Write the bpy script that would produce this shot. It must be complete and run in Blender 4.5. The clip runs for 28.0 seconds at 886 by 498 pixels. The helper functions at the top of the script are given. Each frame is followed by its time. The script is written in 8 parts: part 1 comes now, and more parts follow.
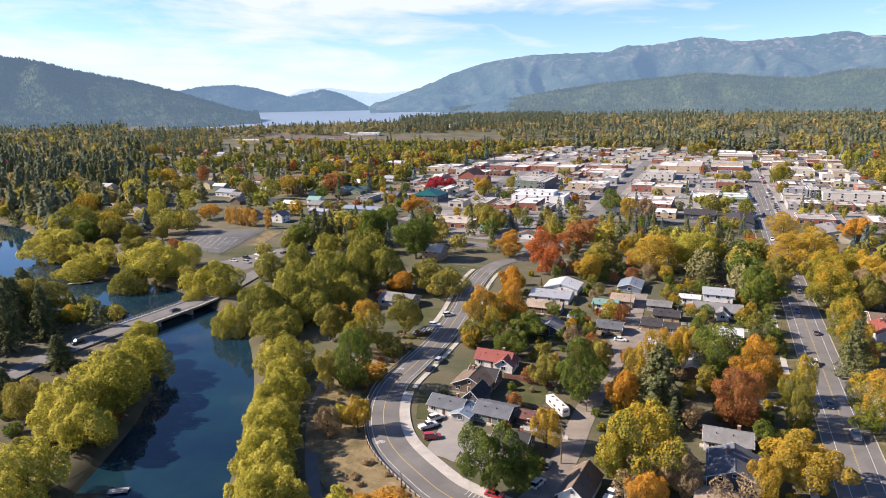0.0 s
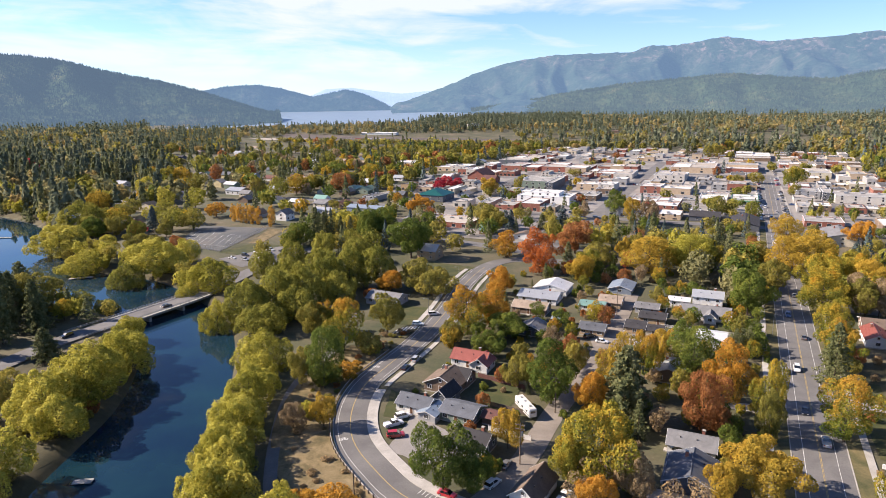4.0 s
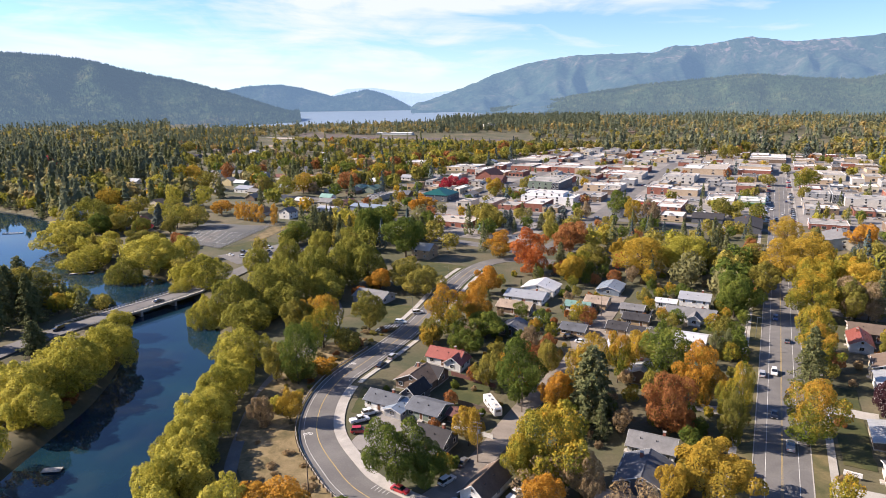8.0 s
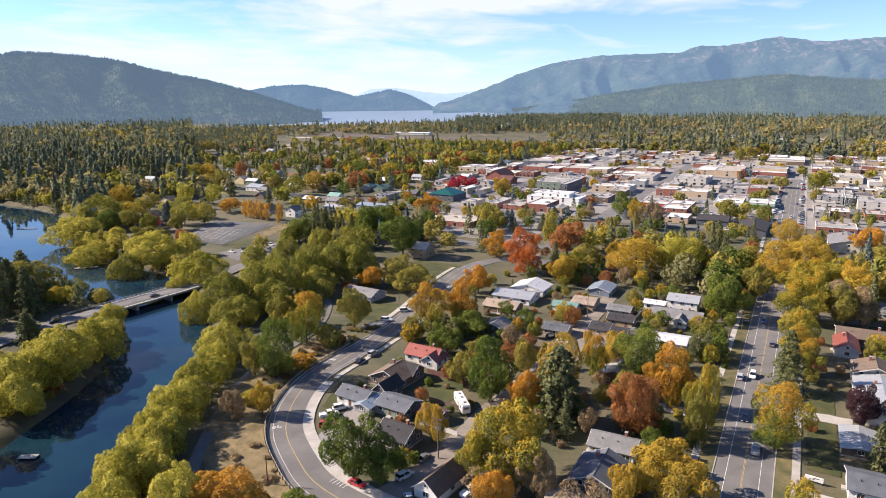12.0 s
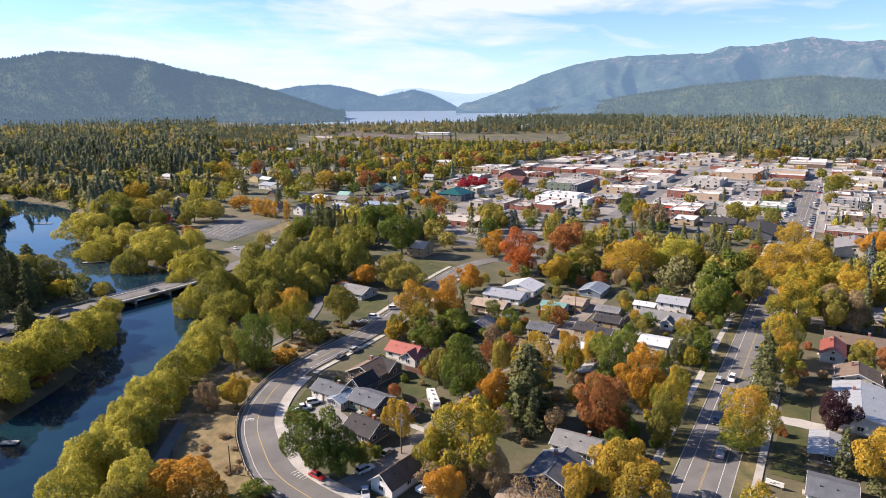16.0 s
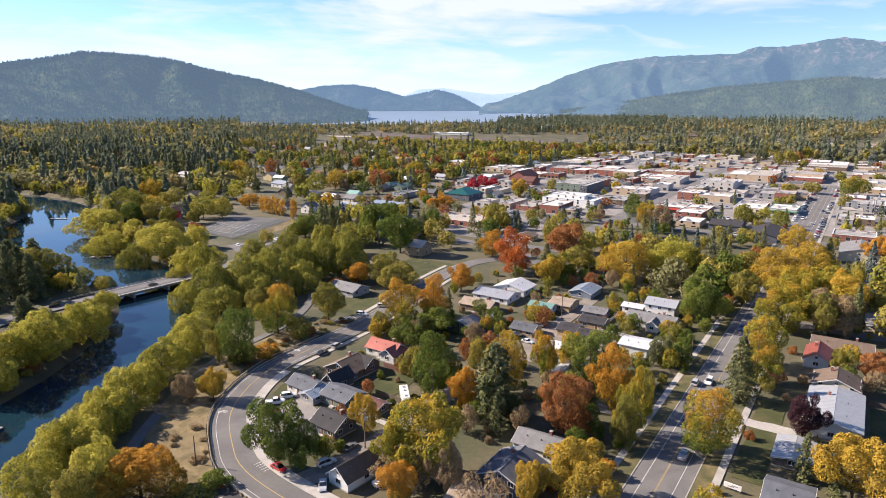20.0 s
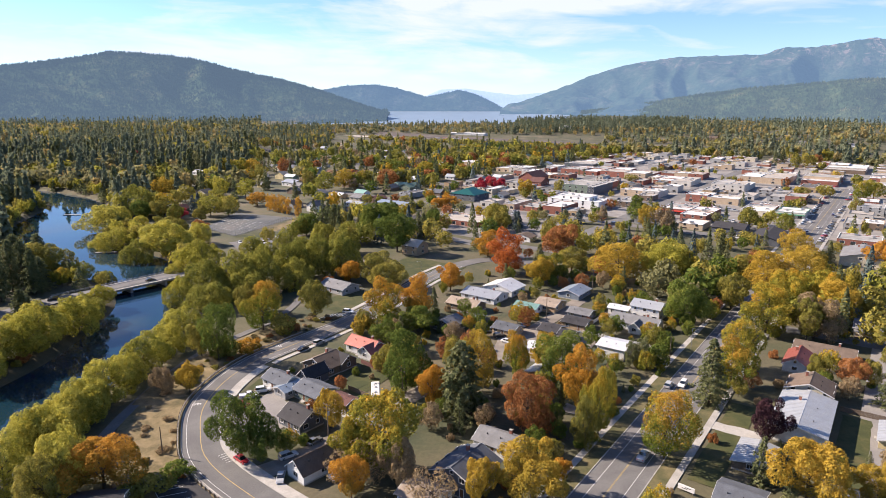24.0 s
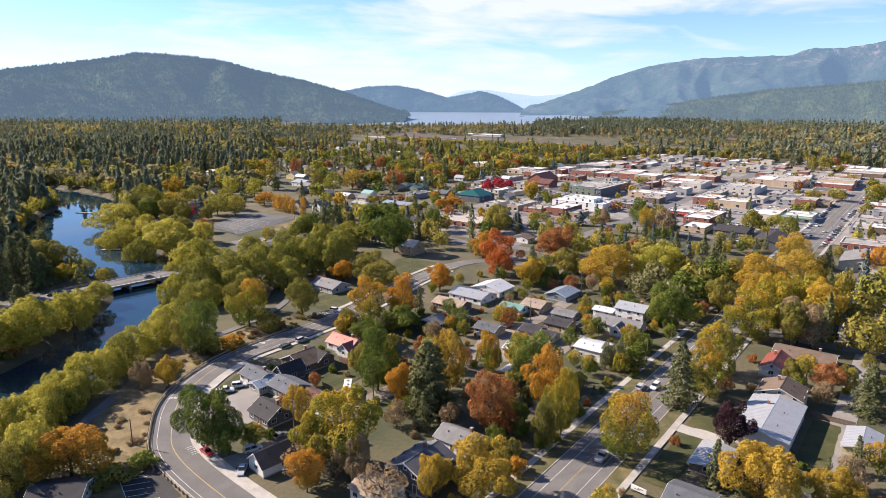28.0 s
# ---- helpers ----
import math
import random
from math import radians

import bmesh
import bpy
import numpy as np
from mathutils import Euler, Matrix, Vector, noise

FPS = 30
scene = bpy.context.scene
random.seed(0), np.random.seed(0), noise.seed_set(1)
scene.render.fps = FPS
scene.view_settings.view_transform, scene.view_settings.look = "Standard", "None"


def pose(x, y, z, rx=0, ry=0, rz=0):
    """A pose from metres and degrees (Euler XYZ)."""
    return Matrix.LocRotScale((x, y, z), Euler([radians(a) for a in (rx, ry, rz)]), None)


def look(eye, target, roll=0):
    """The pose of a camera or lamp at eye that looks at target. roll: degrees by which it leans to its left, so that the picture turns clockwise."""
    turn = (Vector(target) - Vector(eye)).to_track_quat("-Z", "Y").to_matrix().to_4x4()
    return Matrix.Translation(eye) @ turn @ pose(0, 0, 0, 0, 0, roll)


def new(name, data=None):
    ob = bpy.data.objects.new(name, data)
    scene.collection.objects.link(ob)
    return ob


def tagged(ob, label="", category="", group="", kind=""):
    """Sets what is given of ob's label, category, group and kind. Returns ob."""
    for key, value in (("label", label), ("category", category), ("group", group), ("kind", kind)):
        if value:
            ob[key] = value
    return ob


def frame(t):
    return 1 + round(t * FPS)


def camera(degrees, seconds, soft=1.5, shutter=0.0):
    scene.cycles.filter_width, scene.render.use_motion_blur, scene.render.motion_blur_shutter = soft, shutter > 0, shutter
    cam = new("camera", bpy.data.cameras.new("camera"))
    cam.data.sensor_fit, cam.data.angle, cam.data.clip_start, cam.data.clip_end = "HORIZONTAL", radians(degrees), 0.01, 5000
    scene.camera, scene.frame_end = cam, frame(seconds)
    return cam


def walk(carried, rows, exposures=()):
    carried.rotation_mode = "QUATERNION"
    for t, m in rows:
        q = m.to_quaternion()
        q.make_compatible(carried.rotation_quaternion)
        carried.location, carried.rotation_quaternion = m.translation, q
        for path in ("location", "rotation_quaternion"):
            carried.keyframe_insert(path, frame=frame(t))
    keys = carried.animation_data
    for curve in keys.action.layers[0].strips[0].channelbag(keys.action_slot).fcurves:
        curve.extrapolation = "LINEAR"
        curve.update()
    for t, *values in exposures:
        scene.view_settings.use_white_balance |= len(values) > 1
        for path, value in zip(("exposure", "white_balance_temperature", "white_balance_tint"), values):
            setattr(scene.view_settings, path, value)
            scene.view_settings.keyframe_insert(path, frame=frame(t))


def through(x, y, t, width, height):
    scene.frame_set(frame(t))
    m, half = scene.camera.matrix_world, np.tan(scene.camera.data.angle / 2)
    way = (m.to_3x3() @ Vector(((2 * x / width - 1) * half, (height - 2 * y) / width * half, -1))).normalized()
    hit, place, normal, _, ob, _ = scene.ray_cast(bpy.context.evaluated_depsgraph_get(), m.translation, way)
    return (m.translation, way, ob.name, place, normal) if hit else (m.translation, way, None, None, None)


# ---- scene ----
cam = camera(69.1, 28.0, soft=0.9)
PATH = [
    (0, (-52.22, -0.24, 88.25), (-52.112, 97.076, 65.237), -1.01),
    (1, (-48.39, -0.05, 88.03), (-49.244, 97.270, 65.050), -0.98),
    (2, (-44.59, 0.03, 87.86), (-46.328, 97.341, 64.901), -0.95),
    (3, (-40.80, 0.02, 87.72), (-43.386, 97.316, 64.780), -0.92),
    (4, (-37.04, -0.06, 87.60), (-40.435, 97.222, 64.677), -0.89),
    (5, (-33.30, -0.17, 87.49), (-37.490, 97.080, 64.587), -0.85),
    (6, (-29.57, -0.31, 87.39), (-34.561, 96.907, 64.504), -0.82),
    (7, (-25.85, -0.46, 87.30), (-31.654, 96.718, 64.424), -0.78),
    (8, (-22.14, -0.60, 87.20), (-28.773, 96.525, 64.343), -0.74),
    (9, (-18.43, -0.73, 87.10), (-25.921, 96.338, 64.261), -0.71),
    (10, (-14.73, -0.84, 86.99), (-23.097, 96.164, 64.176), -0.66),
    (11, (-11.03, -0.92, 86.89), (-20.297, 96.009, 64.088), -0.62),
    (12, (-7.34, -0.96, 86.78), (-17.519, 95.876, 63.999), -0.58),
    (13, (-3.64, -0.97, 86.67), (-14.757, 95.768, 63.909), -0.53),
    (14, (0.05, -0.94, 86.56), (-12.004, 95.687, 63.821), -0.49),
    (15, (3.75, -0.88, 86.46), (-9.254, 95.631, 63.737), -0.44),
    (16, (7.45, -0.78, 86.36), (-6.501, 95.601, 63.660), -0.38),
    (17, (11.16, -0.65, 86.28), (-3.738, 95.594, 63.593), -0.33),
    (18, (14.87, -0.49, 86.21), (-0.958, 95.609, 63.538), -0.28),
    (19, (18.59, -0.31, 86.16), (1.842, 95.644, 63.499), -0.22),
    (20, (22.31, -0.10, 86.13), (4.668, 95.694, 63.478), -0.16),
    (21, (26.04, 0.13, 86.12), (7.521, 95.758, 63.477), -0.11),
    (22, (29.77, 0.37, 86.13), (10.401, 95.832, 63.499), -0.05),
    (23, (33.51, 0.62, 86.17), (13.308, 95.911, 63.545), 0.00),
    (24, (37.26, 0.88, 86.23), (16.236, 95.993, 63.617), 0.05),
    (25, (41.01, 1.14, 86.30), (19.179, 96.072, 63.713), 0.09),
    (26, (44.77, 1.39, 86.40), (22.127, 96.145, 63.834), 0.13),
    (27, (48.54, 1.65, 86.51), (25.065, 96.207, 63.977), 0.15),
    (28, (52.30, 1.90, 86.62), (27.976, 96.253, 64.141), 0.16),
]
walk(cam, [(t, look(eye, target, roll)) for t, eye, target, roll in PATH], exposures=[(0, 1.36, 6600, 19), (28, 1.36, 6600, 19)])

# ---- light ----
SUN_FROM = Vector((-0.985, 0.10, 0)).normalized()      # level direction towards the sun
SUN_EL = radians(33)
sun = new("sun", bpy.data.lights.new("sun", "SUN"))
sun.data.energy, sun.data.angle, sun.data.color = 5.0, radians(0.6), (1.0, 0.90, 0.74)
sun.matrix_world = look((0, 0, 300), (-SUN_FROM.x * math.cos(SUN_EL), -SUN_FROM.y * math.cos(SUN_EL), 300 - math.sin(SUN_EL)))
world = bpy.data.worlds.new("sky")
scene.world = world
world.use_nodes = True
wn, wl = world.node_tree.nodes, world.node_tree.links
wn.clear()
sky = wn.new("ShaderNodeTexSky")
sky.sky_type, sky.sun_disc = "NISHITA", False
sky.sun_elevation, sky.sun_rotation = SUN_EL, math.atan2(SUN_FROM.x, SUN_FROM.y)
sky.altitude, sky.air_density, sky.dust_density, sky.ozone_density = 900, 1.0, 0.15, 3.0
bg = wn.new("ShaderNodeBackground")
bg.inputs["Strength"].default_value = 0.08
wout = wn.new("ShaderNodeOutputWorld")
tc = wn.new("ShaderNodeTexCoord")
# high cloud: a streaked bank low over the hills, a second sheet above the lake, wisps elsewhere
sep = wn.new("ShaderNodeSeparateXYZ")
wl.new(tc.outputs["Generated"], sep.inputs[0])


def wmath(op, a, b=None, c=None):
    n = wn.new("ShaderNodeMath")
    n.operation = op
    for k, v in enumerate((a, b, c)):
        if v is None:
            continue
        if isinstance(v, (int, float)):
            n.inputs[k].default_value = v
        else:
            wl.new(v, n.inputs[k])
    return n.outputs[0]


up = wmath("MAXIMUM", sep.outputs["Z"], 0.0)
sky_az = wmath("MULTIPLY", wmath("ARCTAN2", sep.outputs["X"], sep.outputs["Y"]), 57.296)
sky_el = wmath("MULTIPLY", wmath("ARCSINE", up), 57.296)


def cloud_noise(sx, sy, scale, detail, dist, seed):
    """Noise drawn out along the sky, leaning a little."""
    comb = wn.new("ShaderNodeCombineXYZ")
    wl.new(wmath("MULTIPLY", sky_az, sx), comb.inputs[0])
    wl.new(wmath("MULTIPLY", wmath("MULTIPLY_ADD", sky_az, 0.035, sky_el), sy), comb.inputs[1])
    comb.inputs[2].default_value = seed
    cn = wn.new("ShaderNodeTexNoise")
    cn.inputs["Scale"].default_value, cn.inputs["Detail"].default_value, cn.inputs["Roughness"].default_value = scale, detail, 0.56
    cn.inputs["Distortion"].default_value = dist
    wl.new(comb.outputs[0], cn.inputs["Vector"])
    return cn.outputs["Fac"]


def bank(az0, el0, wa, we):
    """How much a bank of cloud round this bearing and elevation covers a point."""
    u = wmath("POWER", wmath("ABSOLUTE", wmath("DIVIDE", wmath("SUBTRACT", sky_az, az0), wa)), 2.0)
    v = wmath("POWER", wmath("ABSOLUTE", wmath("DIVIDE", wmath("SUBTRACT", sky_el, el0), we)), 2.0)
    return wmath("POWER", 2.718, wmath("MULTIPLY", wmath("ADD", u, v), -1.0))


cover = wmath("ADD", wmath("ADD", bank(-24, 3.4, 24, 2.6), bank(-10, 7.6, 13, 2.0)), wmath("ADD", wmath("MULTIPLY", bank(7, 7.6, 11, 0.55), 0.7), wmath("MULTIPLY", bank(20, 8.4, 7, 0.8), 0.6)))
body = wmath("ADD", wmath("MULTIPLY", wmath("SUBTRACT", cloud_noise(0.10, 0.42, 1.0, 7, 0.5, 2.0), 0.5), 3.4), wmath("MULTIPLY", wmath("SUBTRACT", cloud_noise(0.16, 1.5, 1.0, 5, 0.3, 9.0), 0.5), 0.9))
cloud = wmath("MINIMUM", wmath("MAXIMUM", wmath("ADD", wmath("MULTIPLY_ADD", cover, 1.05, -0.22), body), 0.0), 0.92)
# the veil thickens towards the horizon
veil = wmath("MULTIPLY", wmath("POWER", wmath("SUBTRACT", 1.0, up), 26.0), 0.35)
mask = wmath("MINIMUM", wmath("ADD", cloud, veil), 0.95)
mixc = wn.new("ShaderNodeMix")
mixc.data_type = "RGBA"
wl.new(mask, mixc.inputs["Factor"])
clean = wn.new("ShaderNodeMix")
clean.data_type, clean.blend_type = "RGBA", "MULTIPLY"
clean.inputs["Factor"].default_value = 1.0
wl.new(sky.outputs[0], clean.inputs["A"])
clean.inputs["B"].default_value = (0.66, 0.81, 0.98, 1)      # clear dry mountain air
wl.new(clean.outputs["Result"], mixc.inputs["A"])
mixc.inputs["B"].default_value = (4.45, 5.0, 5.7, 1)
wl.new(mixc.outputs["Result"], bg.inputs["Color"])
wl.new(bg.outputs[0], wout.inputs[0])

# ---- materials ----
MATS = {}


def ramp(nt, fac, stops):
    n = nt.nodes.new("ShaderNodeValToRGB")
    e = n.color_ramp.elements
    while len(e) < len(stops):
        e.new(0.5)
    for el, (p, c) in zip(e, stops):
        el.position, el.color = p, (*c, 1)
    nt.links.new(fac, n.inputs[0])
    return n.outputs[0]


def noise_tex(nt, scale, detail=4, rough=0.6, coord="Object", dist=0.0, stretch=None):
    t = nt.nodes.new("ShaderNodeTexCoord")
    src = t.outputs[coord]
    if stretch:
        mp = nt.nodes.new("ShaderNodeMapping")
        mp.inputs["Scale"].default_value = stretch
        nt.links.new(src, mp.inputs["Vector"])
        src = mp.outputs[0]
    n = nt.nodes.new("ShaderNodeTexNoise")
    n.inputs["Scale"].default_value, n.inputs["Detail"].default_value = scale, detail
    n.inputs["Roughness"].default_value, n.inputs["Distortion"].default_value = rough, dist
    nt.links.new(src, n.inputs["Vector"])
    return n.outputs["Fac"]


def mix(nt, fac, a, b, mode="MIX"):
    n = nt.nodes.new("ShaderNodeMix")
    n.data_type, n.blend_type = "RGBA", mode
    for key, v in (("Factor", fac), ("A", a), ("B", b)):
        if isinstance(v, (int, float)):
            n.inputs[key].default_value = v
        elif isinstance(v, tuple):
            n.inputs[key].default_value = (*v, 1)
        else:
            nt.links.new(v, n.inputs[key])
    return n.outputs["Result"]


def base(name):
    m = bpy.data.materials.new(name)
    m.use_nodes = True
    MATS[name] = m
    return m, m.node_tree, m.node_tree.nodes["Principled BSDF"]


def surface(name, stops, scale=0.5, fine=6.0, rough=0.85, metal=0.0, bump=0.3, per_object=0.12, coord="Object", stretch=None, spec=0.3):
    """A worn surface: broad stains, fine grain, a shade of its own for each object."""
    m, nt, p = base(name)
    c = ramp(nt, noise_tex(nt, scale, 5, 0.65, coord, 0.4, stretch), stops)
    g = noise_tex(nt, fine, 3, 0.7, coord, 0, stretch)
    c = mix(nt, 0.35, c, ramp(nt, g, [(0.3, (0.35, 0.35, 0.35)), (0.75, (1, 1, 1))]), "MULTIPLY")
    if per_object:
        oi = nt.nodes.new("ShaderNodeObjectInfo")
        k = per_object
        c = mix(nt, 1.0, c, ramp(nt, oi.outputs["Random"], [(0.0, (1 - k, 1 - k, 1 - k)), (1.0, (1, 1, 1))]), "MULTIPLY")
    nt.links.new(c, p.inputs["Base Color"])
    p.inputs["Roughness"].default_value, p.inputs["Metallic"].default_value = rough, metal
    p.inputs["Specular IOR Level"].default_value = spec
    if bump:
        b = nt.nodes.new("ShaderNodeBump")
        b.inputs["Strength"].default_value, b.inputs["Distance"].default_value = bump, 0.05
        nt.links.new(g, b.inputs["Height"])
        nt.links.new(b.outputs[0], p.inputs["Normal"])
    return m


def plain(name, c, rough=0.6, metal=0.0, k=0.7, scale=1.2):
    return surface(name, [(0.25, tuple(v * k for v in c)), (0.7, c)], scale, 9.0, rough, metal, 0.1, 0.1)


def leaf(name, stops, scale=0.16, through=0.40, turn=0.0):
    """Foliage: a patchwork of turning colours over the crown, each leaf tuft with its own shade."""
    m, nt, p = base(name)
    oi = nt.nodes.new("ShaderNodeObjectInfo")
    ge = nt.nodes.new("ShaderNodeNewGeometry")
    t = nt.nodes.new("ShaderNodeTexCoord")
    off = nt.nodes.new("ShaderNodeVectorMath")
    off.operation = "ADD"
    sc = nt.nodes.new("ShaderNodeVectorMath")
    sc.operation = "SCALE"
    sc.inputs[0].default_value = (31.0, 17.0, 23.0)
    nt.links.new(oi.outputs["Random"], sc.inputs["Scale"])
    nt.links.new(t.outputs["Object"], off.inputs[0])
    nt.links.new(sc.outputs[0], off.inputs[1])
    n = nt.nodes.new("ShaderNodeTexNoise")
    n.inputs["Scale"].default_value, n.inputs["Detail"].default_value = scale * 12, 3
    nt.links.new(off.outputs[0], n.inputs["Vector"])
    a = nt.nodes.new("ShaderNodeMath")
    a.operation = "MULTIPLY_ADD"
    nt.links.new(ge.outputs["Random Per Island"], a.inputs[0])
    a.inputs[1].default_value = 0.30
    nt.links.new(n.outputs["Fac"], a.inputs[2])
    s = nt.nodes.new("ShaderNodeMath")
    s.operation = "MULTIPLY_ADD"
    nt.links.new(oi.outputs["Random"], s.inputs[0])
    s.inputs[1].default_value = 0.22
    nt.links.new(a.outputs[0], s.inputs[2])
    q = nt.nodes.new("ShaderNodeMath")
    q.operation = "SUBTRACT"
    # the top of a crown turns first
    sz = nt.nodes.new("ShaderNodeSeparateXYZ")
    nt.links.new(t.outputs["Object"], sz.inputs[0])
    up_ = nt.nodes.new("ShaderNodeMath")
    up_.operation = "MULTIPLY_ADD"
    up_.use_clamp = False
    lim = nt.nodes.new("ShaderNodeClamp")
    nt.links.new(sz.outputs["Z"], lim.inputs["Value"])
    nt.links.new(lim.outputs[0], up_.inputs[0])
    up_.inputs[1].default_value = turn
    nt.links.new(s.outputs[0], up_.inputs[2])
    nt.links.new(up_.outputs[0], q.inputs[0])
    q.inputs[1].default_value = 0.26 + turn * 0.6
    c = ramp(nt, q.outputs[0], stops)
    nt.links.new(c, p.inputs["Base Color"])
    p.inputs["Roughness"].default_value = 0.85
    p.inputs["Specular IOR Level"].default_value = 0.08
    tr = nt.nodes.new("ShaderNodeBsdfTranslucent")
    nt.links.new(c, tr.inputs["Color"])
    mx = nt.nodes.new("ShaderNodeMixShader")
    mx.inputs[0].default_value = through
    out = nt.nodes["Material Output"]
    nt.links.new(p.outputs[0], mx.inputs[1])
    nt.links.new(tr.outputs[0], mx.inputs[2])
    nt.links.new(mx.outputs[0], out.inputs["Surface"])
    return m


leaf("willow_leaf", [(0.15, (0.165, 0.16, 0.022)), (0.45, (0.335, 0.305, 0.048)), (0.8, (0.53, 0.455, 0.09))])
leaf("willow_green_leaf", [(0.15, (0.10, 0.11, 0.022)), (0.45, (0.21, 0.205, 0.038)), (0.8, (0.38, 0.335, 0.065))])
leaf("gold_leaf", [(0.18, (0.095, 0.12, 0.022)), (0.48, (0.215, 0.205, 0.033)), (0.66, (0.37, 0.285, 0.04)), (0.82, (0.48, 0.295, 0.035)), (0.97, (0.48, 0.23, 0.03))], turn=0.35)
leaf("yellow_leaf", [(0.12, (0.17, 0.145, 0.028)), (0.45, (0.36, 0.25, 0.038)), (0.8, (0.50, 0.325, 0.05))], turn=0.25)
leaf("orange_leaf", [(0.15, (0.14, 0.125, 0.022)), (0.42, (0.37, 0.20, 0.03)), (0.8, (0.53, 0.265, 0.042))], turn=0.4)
leaf("rust_leaf", [(0.15, (0.18, 0.075, 0.03)), (0.45, (0.30, 0.125, 0.045)), (0.8, (0.40, 0.19, 0.075))])
leaf("scarlet_leaf", [(0.15, (0.22, 0.06, 0.02)), (0.45, (0.40, 0.115, 0.03)), (0.8, (0.50, 0.175, 0.045))])
leaf("crimson_leaf", [(0.15, (0.22, 0.02, 0.035)), (0.5, (0.40, 0.04, 0.06)), (0.8, (0.5, 0.09, 0.09))])
leaf("green_leaf", [(0.15, (0.055, 0.085, 0.018)), (0.5, (0.12, 0.155, 0.03)), (0.8, (0.23, 0.24, 0.045))])
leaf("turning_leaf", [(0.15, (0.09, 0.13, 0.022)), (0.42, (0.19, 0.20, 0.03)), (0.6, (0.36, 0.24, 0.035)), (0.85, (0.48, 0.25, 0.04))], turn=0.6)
leaf("olive_leaf", [(0.15, (0.10, 0.105, 0.025)), (0.5, (0.23, 0.205, 0.045)), (0.8, (0.40, 0.32, 0.07))])
leaf("purple_leaf", [(0.2, (0.025, 0.012, 0.016)), (0.5, (0.05, 0.022, 0.028)), (0.75, (0.09, 0.045, 0.045))], through=0.15)
leaf("tan_leaf", [(0.2, (0.17, 0.13, 0.075)), (0.5, (0.30, 0.22, 0.13)), (0.75, (0.40, 0.29, 0.15))])
leaf("spruce_leaf", [(0.15, (0.065, 0.08, 0.036)), (0.5, (0.13, 0.142, 0.062)), (0.8, (0.225, 0.215, 0.098))], through=0.35)
leaf("blue_spruce_leaf", [(0.2, (0.04, 0.06, 0.055)), (0.5, (0.085, 0.115, 0.11)), (0.75, (0.13, 0.16, 0.15))], through=0.1)
leaf("poplar_leaf", [(0.15, (0.26, 0.17, 0.03)), (0.45, (0.46, 0.26, 0.04)), (0.8, (0.58, 0.33, 0.055))])
leaf("bramble_leaf", [(0.15, (0.07, 0.07, 0.03)), (0.5, (0.13, 0.11, 0.05)), (0.8, (0.21, 0.165, 0.075))])
# foliage of the far woods: haze put into paler, duller, more even colours
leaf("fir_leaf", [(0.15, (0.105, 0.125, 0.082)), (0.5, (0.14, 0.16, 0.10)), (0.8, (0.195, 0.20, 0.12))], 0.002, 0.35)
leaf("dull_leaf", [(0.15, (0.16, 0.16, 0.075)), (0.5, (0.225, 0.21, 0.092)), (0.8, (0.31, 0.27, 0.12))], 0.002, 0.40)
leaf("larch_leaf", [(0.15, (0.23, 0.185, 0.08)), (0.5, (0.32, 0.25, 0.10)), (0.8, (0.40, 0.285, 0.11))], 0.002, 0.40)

surface("bark", [(0.3, (0.06, 0.045, 0.035)), (0.7, (0.14, 0.11, 0.085))], 1.5, 8, 0.95, bump=0.8)
surface("asphalt", [(0.25, (0.105, 0.10, 0.10)), (0.5, (0.145, 0.14, 0.136)), (0.75, (0.19, 0.182, 0.174))], 0.09, 2.5, 0.9, bump=0.15)
surface("old_asphalt", [(0.25, (0.16, 0.15, 0.14)), (0.5, (0.23, 0.215, 0.20)), (0.75, (0.31, 0.285, 0.26))], 0.07, 2.0, 0.92, bump=0.2)
surface("gravel_lane", [(0.25, (0.15, 0.13, 0.11)), (0.5, (0.22, 0.19, 0.16)), (0.75, (0.30, 0.26, 0.22))], 0.15, 3.0, 0.95, bump=0.4)
surface("yard_gravel", [(0.25, (0.075, 0.062, 0.054)), (0.5, (0.115, 0.095, 0.082)), (0.75, (0.18, 0.15, 0.13))], 0.02, 0.5, 0.95, bump=0.3)
surface("court_surface", [(0.3, (0.075, 0.08, 0.085)), (0.5, (0.10, 0.105, 0.105)), (0.75, (0.16, 0.145, 0.13))], 0.05, 1.5, 0.9, bump=0.1)
# bank earth and litter, darkened by tree shade put into the colour
surface("shaded_litter", [(0.28, (0.042, 0.042, 0.022)), (0.5, (0.075, 0.066, 0.036)), (0.75, (0.125, 0.10, 0.056))], 0.12, 2.0, 0.97, bump=0.6)
surface("fresh_asphalt", [(0.3, (0.032, 0.032, 0.034)), (0.7, (0.055, 0.054, 0.055))], 0.1, 2.5, 0.9, bump=0.15)
surface("concrete", [(0.3, (0.29, 0.275, 0.25)), (0.7, (0.44, 0.415, 0.38))], 0.25, 4.0, 0.9, bump=0.15)
plain("white_paint_line", (0.72, 0.72, 0.70), 0.7)
plain("yellow_paint_line", (0.45, 0.33, 0.13), 0.7)
surface("lawn", [(0.3, (0.030, 0.040, 0.014)), (0.5, (0.055, 0.062, 0.020)), (0.72, (0.11, 0.092, 0.038))], 0.12, 3.0, 0.95, bump=0.5)
surface("verge_grass", [(0.3, (0.06, 0.065, 0.025)), (0.5, (0.11, 0.10, 0.045)), (0.72, (0.20, 0.155, 0.075))], 0.2, 3.0, 0.97, bump=0.5)
